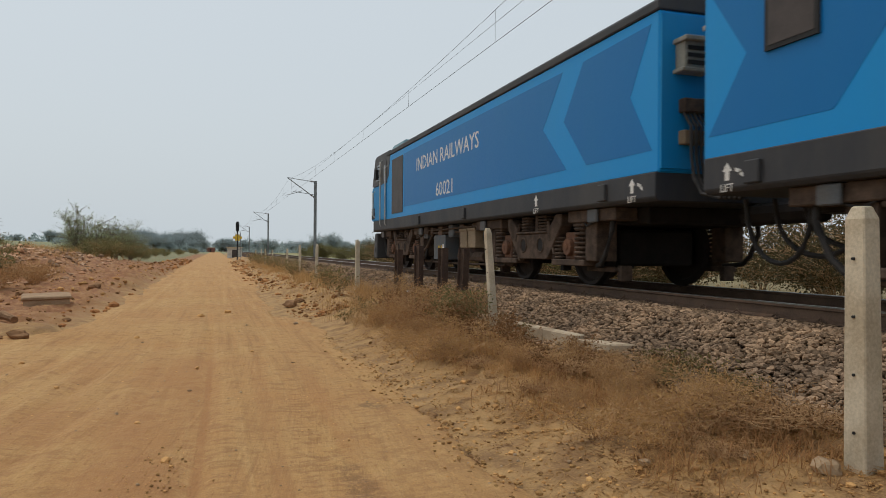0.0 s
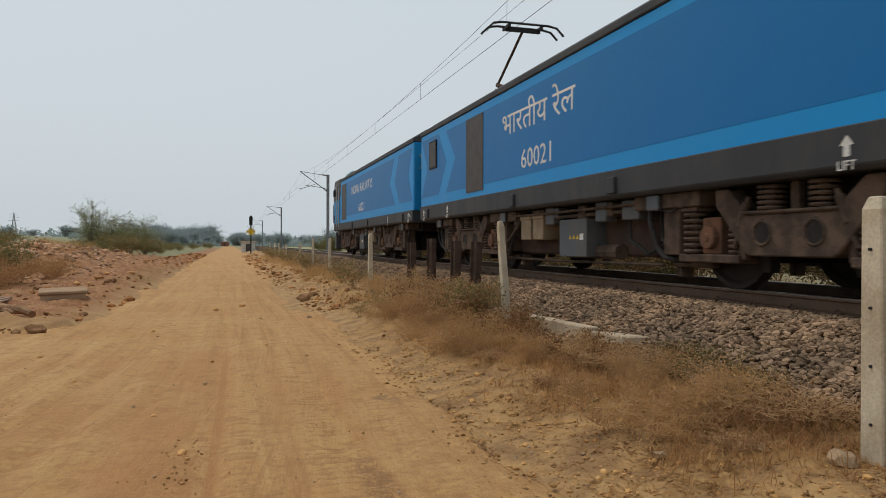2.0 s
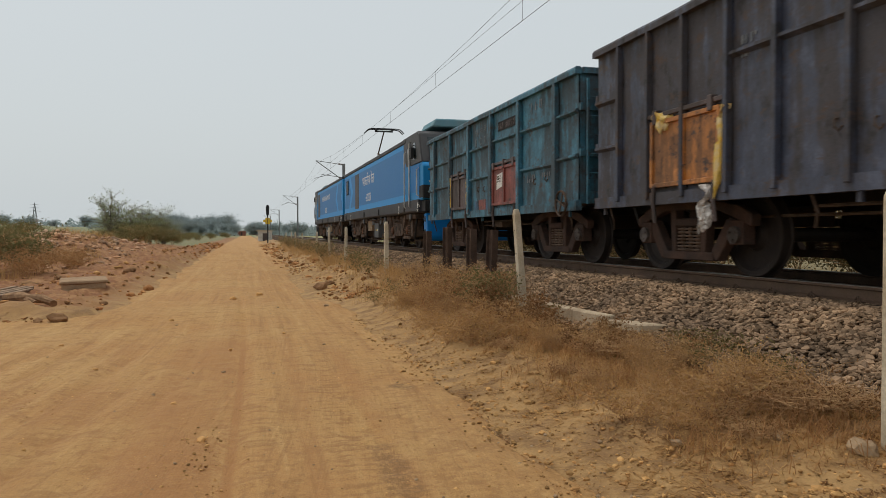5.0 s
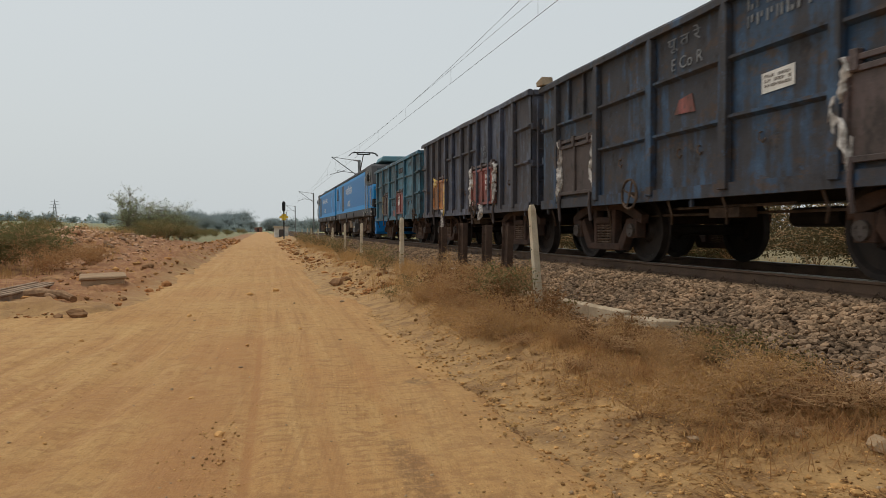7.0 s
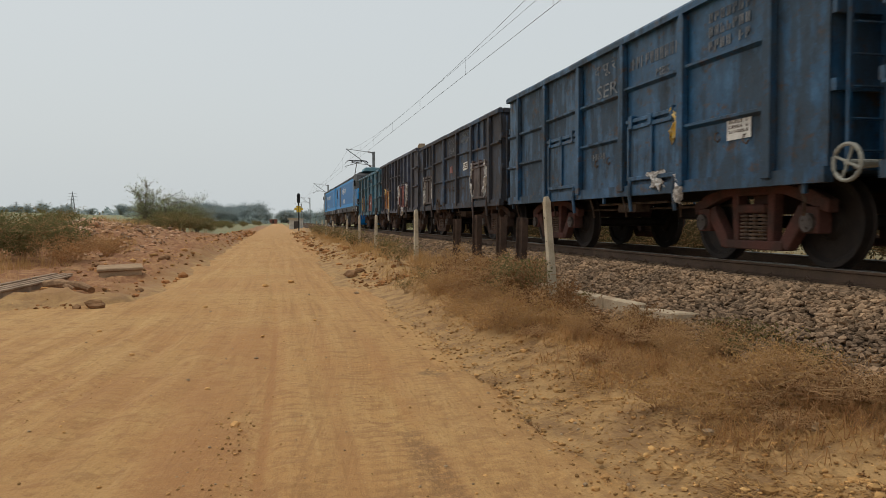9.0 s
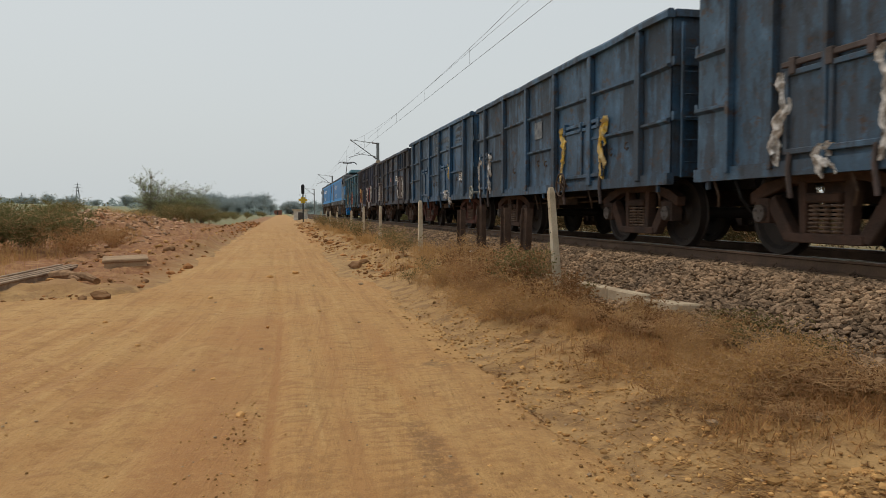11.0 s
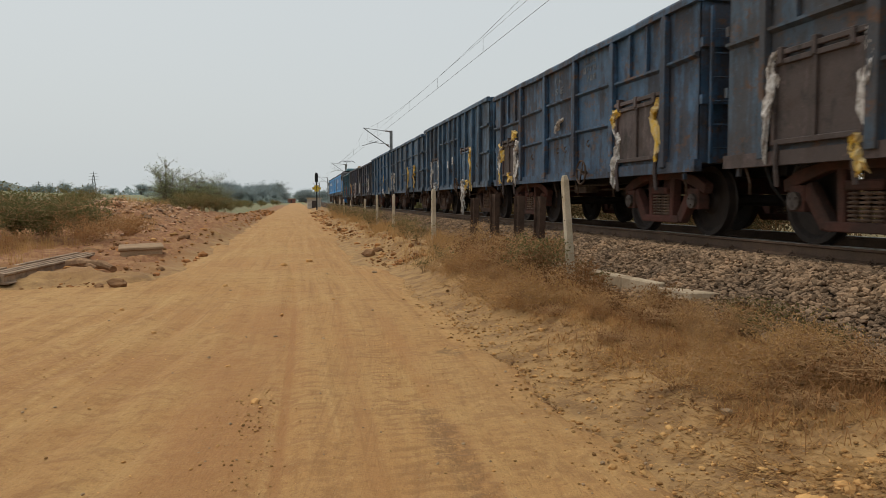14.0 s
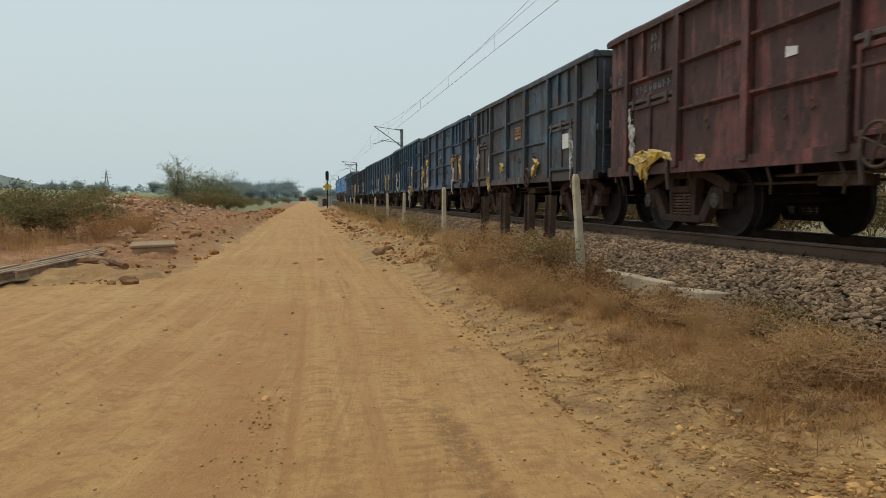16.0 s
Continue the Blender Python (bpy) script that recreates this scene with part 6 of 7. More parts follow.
def marks_8(th, x):
    rag(th, x, -0.95, 2.15, 0.16, 0.95, RAG_WHITE, 41, "torn white plastic strip round the door")
    rag(th, x, -2.35, 2.1, 0.08, 0.6, RAG_WHITE, 42, "torn white plastic strip round the door")
    rag(th, x, -2.2, 1.15, 0.2, 0.35, RAG_YELLOW, 43, "yellow plastic scrap below the door")
    rag(th, x, -3.6, 1.5, 0.25, 0.25, RAG_YELLOW, 44, "yellow plastic scrap on the side")
    rag(th, x, -6.6, 1.45, 0.2, 0.4, RAG_YELLOW, 46, "yellow plastic scrap on the side")
    rag(th, x, -8.95, 1.95, 0.09, 0.85, RAG_WHITE, 45, "torn white plastic strip round the door")
    flat_panel("paint_patch", [(4.74, 2.02), (5.24, 2.03), (5.22, 2.34), (4.75, 2.33)], th, DOOR_ORANGE, x, 0.002, "faded orange paint block")
    bars(th, x - 0.003, -4.78, 2.25, (6, 6, 6), 0.44, 0.055, GREASE)
    bars(th, x, -5.95, 2.9, (4, 4), 0.5, 0.12, FADED)
    flat_panel("paper_notice", [(8.45, 1.55), (8.8, 1.55), (8.8, 1.85), (8.45, 1.85)], th, WHITE, x - 0.07, 0.003)


def marks_9(th, x):
    bars(th, x, -1.5, 2.95, (2, 3), 0.35, 0.11, FADED)
    bars(th, x, -1.0, 2.2, (8,), 1.2, 0.11, FADED)
    bars(th, x, -0.2, 2.6, (3, 3, 3), 0.3, 0.1, FADED)
    flat_panel("paper_notice", [(4.75, 2.10), (4.95, 2.10), (4.95, 2.19), (4.75, 2.22)], th, WHITE, x, 0.003)
    rag(th, x - 0.03, -1.5, 1.26, 0.85, 0.36, RAG_YELLOW, 51, "crumpled yellow plastic sheet on the door sill")
    rag(th, x, -2.2, 1.2, 0.3, 0.12, RAG_YELLOW, 52, "yellow plastic scrap on the sill")
    rag(th, x, -3.0, 1.13, 0.14, 0.09, RAG_YELLOW, 53, "yellow plastic scrap on the sill")
    rag(th, x, -0.95, 2.0, 0.10, 0.8, RAG_WHITE, 54, "thin strip of white plastic on the door edge")


def train_way(t):
    """How far the train's front has come."""
    return 25.35 + 6.51349 * t + 0.053099 * t ** 2 + -0.0043929 * t ** 3 + 0.00015961 * t ** 4


CARS = [(loco_section(False), 0.0), (loco_section(True), SECTION_2)]
PLAIN = "weathered open steel wagon, "
SPEC = [
    ("A", BOGIE_BROWN, "grimy teal with a red door", ((2.55, 4.0, 1.95, DOOR_BROWN), (5.85, 7.35, 1.95, DOOR_RED)), marks_1),
    ("B", BOGIE_BROWN, "slate grey with orange and red doors", ((1.62, 3.1, 2.0, DOOR_ORANGE), (5.9, 7.85, 2.0, DOOR_RED)), marks_2),
    ("A", BOGIE_BROWN, "sooty brown-grey over old blue", ((0.85, 2.3, 2.0, DOOR_BROWN), (7.55, 9.1, 2.0, DOOR_BROWN)), marks_3),
    ("A", BOGIE_RED, "blue with faded white lettering", ((2.6, 4.0, 2.0, WAGON_PAINT[3]), (5.95, 7.4, 1.95, WAGON_PAINT[3])), marks_4),
    ("A", BOGIE_BROWN, "dull blue with yellow door strips", ((0.3, 1.2, 1.95, WAGON_PAINT[4]), (6.2, 8.0, 2.0, WAGON_PAINT[4])), marks_5),
    ("B", BOGIE_BROWN, "dark blue with torn plastic at doors", ((1.75, 3.1, 2.0, WAGON_PAINT[5]), (6.7, 8.1, 2.05, WAGON_PAINT[5])), marks_6),
    ("A", BOGIE_RED, "navy with rust and plastic scraps", ((0.86, 2.0, 1.92, DOOR_BROWN), (7.6, 9.1, 2.0, DOOR_BROWN)), marks_7),
    ("A", BOGIE_DUSTY, "grey-blue with rust and white strips", ((0.95, 2.3, 2.05, DOOR_BROWN), (7.6, 9.1, 2.0, WAGON_PAINT[7])), marks_8),
    ("A", BOGIE_BROWN, "oxide red with yellow plastic on sill", ((0.9, 2.3, 2.0, WAGON_PAINT[8]), (5.9, 7.4, 2.0, WAGON_PAINT[8])), marks_9),
]
for i, (kind, bogie, text, doors, extra) in enumerate(SPEC):
    CARS.append((wagon(i + 1, kind, WAGON_PAINT[i], bogie, PLAIN + text, doors, extra), WAGON_1 + PITCH * i))

# ---------------------------------------------------------------- overhead line
def overhead():
    spans = [(-72, 1), (1, 72.4), (72.4, 140), (140, 221), (221, 300)]
    mast = None
    for y in (72.4, 140.0, 221.0, 300.0):
        if mast is None:
            mast = tagged(new("catenary_mast"), "grey steel catenary mast with a cantilever over the track", "mast", "catenary masts along the line")
            bm = bmesh.new()
            w, t = 0.13, 0.02
            prism(bm, [(-w, -w), (w, -w), (w, -w + t), (t, -w + t), (t, w - t), (w, w - t), (w, w), (-w, w), (-w, w - t), (-t, w - t), (-t, -w + t), (-w, -w + t)], "z", -0.6, 8.1)
            part("column", bm, GALV, mast)
            bm = bmesh.new()
            box(bm, -0.4, 0.4, -0.4, 0.4, -0.6, 0.25)
            part("footing", bm, PALE_CONCRETE, mast, bevel=0.03)
            for nm, pts, r in (("top_tie", [(0, 0, 8.0), (-2.75, 0, 8.35)], 0.03), ("bracket_tube", [(0, 0, 6.4), (-2.75, 0, 8.35)], 0.045),
                               ("steady_arm", [(-1.3, 0, 7.1), (-2.0, 0, 6.85), (-2.9, 0, 6.6)], 0.03), ("register_arm", [(-0.2, 0, 6.75), (-2.2, 0, 7.0)], 0.03)):
                bm = bmesh.new()
                tube(bm, pts, r, 6)
                part(nm, bm, GALV, mast)
            for p0, p1 in (((-0.15, 0, 8.02), (-0.6, 0, 8.08)), ((-0.15, 0, 6.5), (-0.5, 0, 6.75))):
                bm = bmesh.new()
                a, b = Vector(p0), Vector(p1)
                for k in range(5):
                    tube(bm, [a.lerp(b, k / 5), a.lerp(b, k / 5 + 0.1)], 0.085, 8)
                part("insulator", bm, RAIL, mast)
            mast.matrix_basis = pose(9.4, y, 0.25)
        else:
            copy_thing(mast, pose(9.4, y, 0.25))
    line = tagged(new("overhead_line"), "copper contact wire and catenary above the track", "overhead line")
    bm = bmesh.new()
    tube(bm, [(TRACK_X, y, 6.84) for y in range(-72, 301, 12)], 0.007, 5)
    part("contact_wire", bm, WIRE, line)
    bm = bmesh.new()
    tube(bm, [(TRACK_X + 0.25, y, 7.56) for y in range(-72, 301, 12)], 0.005, 5)
    part("auxiliary_wire", bm, WIRE, line)

    def sag(y):
        for a, b in spans:
            if a <= y <= b:
                return 7.34 + 1.15 * ((y - (a + b) / 2) / ((b - a) / 2)) ** 2
        return 8.4
    bm = bmesh.new()
    tube(bm, [(TRACK_X, y, sag(y)) for y in steps([(-72, 2.5), (300, 2.5)])], 0.006, 5)
    part("catenary_wire", bm, WIRE, line)
    y = 8.6
    while y < 140:
        bm = bmesh.new()
        tube(bm, [(TRACK_X, y, 6.84), (TRACK_X, y, sag(y))], 0.005, 4)
        part("dropper", bm, WIRE, line)
        y += 8.75


overhead()


def signal():
    s = tagged(new("railway_signal"), "black colour-light railway signal on a tall post with a yellow board", "signal")
    s.matrix_basis = pose(2.6, 95, 0.3)
    bm = bmesh.new()
    tube(bm, [(0, 0, -0.2), (0, 0, 3.7)], 0.07, 8)
    part("post", bm, BLACK, s)
    bm = bmesh.new()
    prism(bm, [(-0.2, 3.5), (0.2, 3.5), (0.22, 4.5), (0.1, 4.72), (-0.1, 4.72), (-0.22, 4.5)], "y", -0.08, 0.08)
    part("signal_head", bm, BLACK, s)
    for k in range(3):
        bm = bmesh.new()
        tube(bm, [(0, -0.08, 3.72 + 0.3 * k), (0, -0.24, 3.72 + 0.3 * k)], 0.1, 8)
        part("lamp_hood", bm, BLACK, s)
    bm = bmesh.new()
    box(bm, -0.55, 0.55, -0.05, 0.02, 2.55, 2.85)
    box(bm, -0.28, 0.28, -0.06, 0.02, 2.3, 3.1)
    part("yellow_board", bm, YELLOW, s)
    bm = bmesh.new()
    for k in range(10):
        tube(bm, [(0.1, 0.2, 0.3 + 0.3 * k), (0.4, 0.2, 0.3 + 0.3 * k)], 0.012, 5)
    tube(bm, [(0.1, 0.2, 0), (0.1, 0.2, 3.5)], 0.018, 5)
    tube(bm, [(0.4, 0.2, 0), (0.4, 0.2, 3.5)], 0.018, 5)
    part("ladder", bm, GALV, s)


signal()


def hut(name, x, y, w, d, h, material, label):
    t = tagged(new(name), label, "hut")
    t.matrix_basis = pose(x, y, land(x, y) - 0.1)
    bm = bmesh.new()
    box(bm, -w / 2, w / 2, -d / 2, d / 2, 0, h)
    part("wall", bm, material, t, bevel=0.02)
    bm = bmesh.new()
    prism(bm, [(-w / 2 - 0.2, h), (w / 2 + 0.2, h), (w / 2 + 0.2, h + 0.12), (-w / 2 - 0.2, h + 0.2)], "y", -d / 2 - 0.2, d / 2 + 0.2)
    part("roof", bm, CONCRETE, t)
    bm = bmesh.new()
    box(bm, -0.4, 0.4, -d / 2 - 0.03, -d / 2 + 0.02, 0.05, h * 0.8)
    part("door", bm, SHUTTER, t)


hut("relay_hut", 2.9, 122, 2.2, 3, 1.6, WHITEWASH, "small whitewashed relay hut beside the signal")
hut("brick_shed", -2.6, 410, 4.5, 5, 2.6, BRICK_RED, "small faded red brick shed far along the road")


def pylon(x, y, h):
    p = tagged(new("transmission_tower"), "distant grey steel lattice transmission tower", "pylon", "transmission towers")
    p.matrix_basis = pose(x, y, land(x, y) - 0.5, 0, 0, 25)
    legs = [(sx * 3.0, sy * 3.0) for sx, sy in ((-1, -1), (1, -1), (1, 1), (-1, 1))]
    for lx, ly in legs:
        bm = bmesh.new()
        tube(bm, [(lx, ly, 0), (lx * 0.25, ly * 0.25, h * 0.65), (0, 0, h)], 0.16, 4)
        part("leg", bm, GALV, p)
    bm = bmesh.new()
    for k in range(7):
        a, b = k / 8, (k + 1) / 8
        fa, fb = 1 - 0.95 * a, 1 - 0.95 * b
        for i in range(4):
            (x0, y0), (x1, y1) = legs[i], legs[(i + 1) % 4]
            tube(bm, [(x0 * fa, y0 * fa, h * a), (x1 * fb, y1 * fb, h * b)], 0.07, 3)
            tube(bm, [(x1 * fa, y1 * fa, h * a), (x0 * fb, y0 * fb, h * b)], 0.07, 3)
    part("lattice", bm, GALV, p)
    for z, w in ((0.68, 4.5), (0.80, 4.0), (0.91, 3.2)):
        bm = bmesh.new()
        tube(bm, [(-w, 0, h * z), (0, 0, h * z + 0.6), (w, 0, h * z)], 0.12, 4)
        part("cross_arm", bm, GALV, p)


pylon(-177.5, 700, 24)
pylon(-286.5, 900, 20)

# ---------------------------------------------------------------- distant hill


def hill():
    verts, faces = [], []
    nx, ny = 60, 14
    for j in range(ny):
        for i in range(nx):
            x, y = -900 + 640 * i / (nx - 1), 820 + 260 * j / (ny - 1)
            u = (x + 265) / -635
            prof = 35 * min(1.0, max(0.0, u / 0.2)) ** 0.9 * math.sin(math.pi * min(1, max(0, j / (ny - 1))))
            verts.append((x, y, 3 + prof * (1 + 0.12 * fbm(x, y, 0.012)) + 2.5 * fbm(x, y, 0.05)))
    for j in range(ny - 1):
        for i in range(nx - 1):
            a = j * nx + i
            faces.append((a, a + 1, a + nx + 1, a + nx))
    tagged(mesh_ob("hill", verts, faces, HILL, smooth=True), "distant hazy grey-green scrub hill", "hill", kind="structure")


hill()

# ---------------------------------------------------------------- plants


def leaves_at(rng, centres, n, size, spread, flat=1.0):
    """Many small pointed leaves round the given points."""
    c = centres[rng.integers(0, len(centres), n)] + np.clip(rng.normal(0, 1, (n, 3)), -1.5, 1.5) * spread * np.array([1, 1, flat])
    d = rng.normal(0, 1, (n, 3))
    d /= np.linalg.norm(d, axis=1)[:, None]
    e = np.cross(d, rng.normal(0, 1, (n, 3)))
    e /= np.linalg.norm(e, axis=1)[:, None]
    s = size * rng.uniform(0.6, 1.4, (n, 1))
    v = np.stack([c - d * s, c + e * s * 0.42, c + d * s, c - e * s * 0.42], 1).reshape(-1, 3)
    return v, np.arange(n * 4).reshape(n, 4)


def grow(rng, h, r, stems, twigs, lean=0.5):
    """Stems that fork into twigs; gives the bars and the points where leaves sit."""
    bars_, tips = [], []
    for s in range(stems):
        a = rng.uniform(0, 2 * math.pi)
        out = r * rng.uniform(0.3, 1.0)
        top = h * rng.uniform(0.6, 1.0)
        p = np.array([0.12 * r * math.cos(a), 0.12 * r * math.sin(a), 0.0])
        pts = [p]
        for k in range(1, 5):
            u = k / 4
            q = np.array([math.cos(a) * out * u ** 1.3, math.sin(a) * out * u ** 1.3, top * u]) + rng.normal(0, 0.05 * r, 3) * u
            pts.append(q)
        bars_.append(pts)
        for k in range(twigs):
            b = pts[1 + rng.integers(1, 4)]
            q = b + np.array([rng.normal(0, 0.35 * r), rng.normal(0, 0.35 * r), abs(rng.normal(0.12 * h, 0.1 * h))])
            bars_.append([b, (b + q) / 2 + rng.normal(0, 0.03 * r, 3), q])
            tips += [q, (b + q) / 2]
        tips += pts[2:]
    return bars_, np.array(tips)


def bush(name, seed, h, r, stems, twigs, n, leaf, spread, leaf_material, wood, label, category, stem=0.012, trunk=None):
    rng = np.random.default_rng(seed)
    th = tagged(new(name), label, category)
    bars_, tips = grow(rng, h, r, stems, twigs)
    bm = bmesh.new()
    if trunk:
        tube(bm, [(0, 0, -0.2), (0.03 * h, 0, h * trunk * 0.5), (0, 0.02 * h, h * trunk)], stem * 3.0, 7, stem * 1.8)
        bars_ = [[np.array((q[0], q[1], max(0.0, q[2]) * (1 - trunk) + h * trunk)) for q in b] for b in bars_]
        tips = np.array([q for b in bars_ for q in b[1:]])
    for b in bars_:
        tube(bm, [tuple(q) for q in b], stem * (1.0 if len(b) > 3 else 0.55), 4, stem * 0.3)
    part("trunk" if trunk else "stem", bm, wood, th)
    v, f = leaves_at(rng, tips, n, leaf, spread, 0.8)
    v[:, 2] = np.maximum(v[:, 2], 0.01)
    mesh_ob("crown" if trunk else "foliage", v.tolist(), f.tolist(), leaf_material, th)
    return th


def place(th, spots, sink=0.03):
    """Puts the plant at the first spot and copies at the rest: x, y, scale, turn."""
    base = None
    for x, y, k, a in spots:
        m = pose(x, y, land(x, y) - sink * (k if sink > 0.1 else 1), 0, 0, a)
        o = th if base is None else copy_thing(th, m)
        base = th
        o.matrix_basis = m @ Matrix.Diagonal((k, k, k, 1))


rnd = random.Random(11)
# dry weeds between the road and the fence
w1 = bush("dry_weed", 1, 0.52, 0.40, 13, 9, 520, 0.018, 0.05, DRY_BROWN, TWIG, "dry reddish-brown weed with thin stems and shrivelled leaves", "weed", 0.006)
spots = [(rnd.uniform(2.4, 3.6), rnd.uniform(8.2, 13.5), rnd.uniform(0.35, 0.95), rnd.uniform(0, 360)) for _ in range(24)]
place(w1, [q for q in spots if 0.245 < q[0] / q[1] < 0.355])
w2 = bush("dry_weed", 2, 0.5, 0.4, 14, 12, 520, 0.021, 0.04, OLIVE, TWIG, "half-dry weed with dull olive leaves", "weed", 0.004)
place(w2, [(3.3, 9.4, 1.1, 0), (3.45, 9.75, 1.1, 40), (3.1, 9.6, 0.9, 80), (3.75, 5.4, 0.6, 10), (3.5, 10.2, 1.0, 200), (2.6, 12.5, 0.8, 20), (2.3, 13.2, 0.6, 60),
           (2.9, 17.5, 1.2, 90), (3.2, 21.5, 1.3, 33), (3.5, 24.0, 1.3, 120), (3.0, 29.0, 1.5, 10), (3.4, 34.0, 1.6, 50), (3.2, 41.0, 1.6, 70), (3.3, 46.0, 1.7, 7),
           (3.0, 52.0, 1.6, 7), (3.3, 58.0, 1.8, 40), (3.1, 64.0, 1.8, 80)])
w3 = bush("dry_weed", 3, 0.28, 0.34, 13, 8, 500, 0.012, 0.04, DRY, TWIG, "low tangle of straw-brown weed stems", "weed", 0.0025)
spots = [(rnd.uniform(2.3, 3.8), 4.0 + 9 * rnd.random(), rnd.uniform(0.7, 1.2), rnd.uniform(0, 360)) for _ in range(70)]
place(w3, [q for q in spots if not (q[0] / q[1] > 0.36 and 4.8 < q[1] < 9.6)])

w7 = bush("straw_weed", 41, 0.55, 0.30, 22, 10, 900, 0.010, 0.03, DRY, TWIG, "upright straw-yellow weed with thin feathery stems", "weed", 0.0028)
place(w7, [(rnd.uniform(2.35, 3.55), rnd.uniform(9.3, 13.5), rnd.uniform(0.4, 1.15), rnd.uniform(0, 360)) for _ in range(16)]
      + [(rnd.uniform(2.7, 3.7), rnd.uniform(4.2, 7.0), rnd.uniform(0.4, 0.65), rnd.uniform(0, 360)) for _ in range(16)])
w8 = bush("tangled_weed", 42, 0.24, 0.36, 20, 12, 240, 0.016, 0.03, WEED_BROWN, TWIG, "low dark tangle of bare brown weed stems", "weed", 0.0035)
place(w8, [(rnd.uniform(2.5, 3.9), rnd.uniform(3.6, 8.6), rnd.uniform(0.5, 1.0), rnd.uniform(0, 360)) for _ in range(18)])

# leafier weeds by the posts and along the edge of the ballast
w5 = bush("withered_weed", 31, 0.46, 0.34, 10, 9, 420, 0.028, 0.05, WEED_BROWN, TWIG, "withered weed with curled dark brown leaves", "weed", 0.005)
place(w5, [(3.25, 10.6, 1.0, 0), (3.4, 9.9, 1.1, 60), (3.0, 11.2, 1.0, 120), (3.15, 9.3, 0.9, 200), (2.85, 10.0, 0.8, 15), (3.5, 8.6, 0.8, 300), (3.3, 7.7, 0.7, 45),
           (3.05, 8.4, 0.7, 80), (3.7, 6.9, 0.7, 140), (3.45, 6.3, 0.6, 10), (3.8, 5.6, 0.6, 70), (3.2, 6.9, 0.6, 33), (2.9, 12.1, 0.9, 99), (3.3, 12.6, 1.0, 240)])
w6 = bush("green_weed", 32, 0.30, 0.26, 8, 7, 220, 0.022, 0.04, WEED_GREEN, TWIG, "small dull green weed at the ballast edge", "weed", 0.004)
place(w6, [(4.05, 5.75, 0.9, 0), (4.2, 6.15, 0.8, 80), (4.1, 5.2, 0.9, 150), (4.3, 6.7, 0.6, 20), (3.9, 7.0, 0.7, 220), (3.75, 8.9, 0.9, 50), (3.7, 9.7, 1.0, 10), (4.25, 7.6, 0.5, 90), (3.95, 4.7, 0.8, 300)])

# shrubs beyond the left edge of the road
g1 = bush("olive_shrub", 4, 1.5, 1.3, 16, 14, 3600, 0.055, 0.15, OLIVE, TWIG, "dusty olive-green shrub on rough ground", "shrub", 0.014)
place(g1, [(-7.4, 23.6, 0.8, 0), (-8.4, 24.5, 0.9, 120), (-6.9, 25.2, 0.75, 220), (-9.6, 25.2, 0.85, 20), (-8.0, 26.8, 0.9, 70), (-9.0, 22.6, 0.75, 200), (-10.7, 27, 0.8, 15), (-11.8, 44, 0.8, 50), (-17.5, 62, 1.1, 50)])
g4 = bush("brown_shrub", 14, 0.9, 0.9, 14, 10, 1200, 0.035, 0.12, DRY_BROWN, TWIG, "dry brown shrub at the edge of the rubble", "shrub", 0.008)
place(g4, [(-5.9, 22.3, 0.8, 0), (-6.0, 24.2, 0.9, 50), (-5.5, 26.0, 0.8, 90), (-7.4, 20.6, 0.7, 10), (-8.4, 21.0, 0.8, 100), (-5.9, 27.5, 0.9, 30)])
g5 = bush("olive_shrub", 15, 1.5, 1.4, 14, 12, 2200, 0.06, 0.2, OLIVE, TWIG, "low olive-brown scrub below the thicket", "shrub", 0.01)
place(g5, [(-6.6, 50, 0.8, 0), (-7.4, 56, 1.0, 60), (-6.3, 57, 0.8, 140), (-8.6, 55, 0.9, 10), (-9.8, 55.5, 0.8, 30), (-5.9, 63, 0.8, 20)] + [(rnd.uniform(-16, -4.6), rnd.uniform(75, 190), rnd.uniform(0.4, 0.9), rnd.uniform(0, 360)) for _ in range(26)])
g2 = bush("green_shrub", 5, 3.0, 2.1, 15, 16, 4200, 0.058, 0.20, GREEN, BARK, "dusty green shrub thicket beside the road", "shrub", 0.03)
place(g2, [(-8.4, 58.5, 0.98, 0), (-9.7, 59.5, 0.82, 130), (-7.4, 60.0, 0.84, 200), (-6.4, 61.5, 0.6, 60), (-15.8, 70, 0.45, 10), (-16.6, 70, 0.5, 70)])
t1 = bush("small_tree", 6, 4.2, 1.0, 7, 11, 700, 0.07, 0.14, GREEN, BARK, "thin young tree with open feathery foliage", "tree", 0.035, trunk=0.35)
place(t1, [(-9.75, 58.0, 1.02, 0)])
w4 = bush("brown_shrub", 7, 1.7, 1.5, 16, 12, 5200, 0.04, 0.2, DARK_SCRUB, TWIG, "dry brown scrub on the far side of the track", "shrub", 0.014)
place(w4, [(10.9 + 3 * rnd.random(), y + rnd.uniform(-1, 1), rnd.uniform(0.8, 1.15), rnd.uniform(0, 360)) for y in range(2, 54, 2)] + [(14.2 + 3 * rnd.random(), y + rnd.uniform(-1, 1), rnd.uniform(1.0, 1.4), rnd.uniform(0, 360)) for y in range(3, 60, 2)])
g3 = bush("green_shrub", 8, 2.0, 1.8, 16, 14, 3000, 0.08, 0.24, OLIVE, BARK, "olive-green scrub on the far side of the track", "shrub", 0.02)
place(g3, [(12.5 + 5 * rnd.random(), y + rnd.uniform(-2, 2), rnd.uniform(0.6, 0.95), rnd.uniform(0, 360)) for y in range(5, 130, 5)])

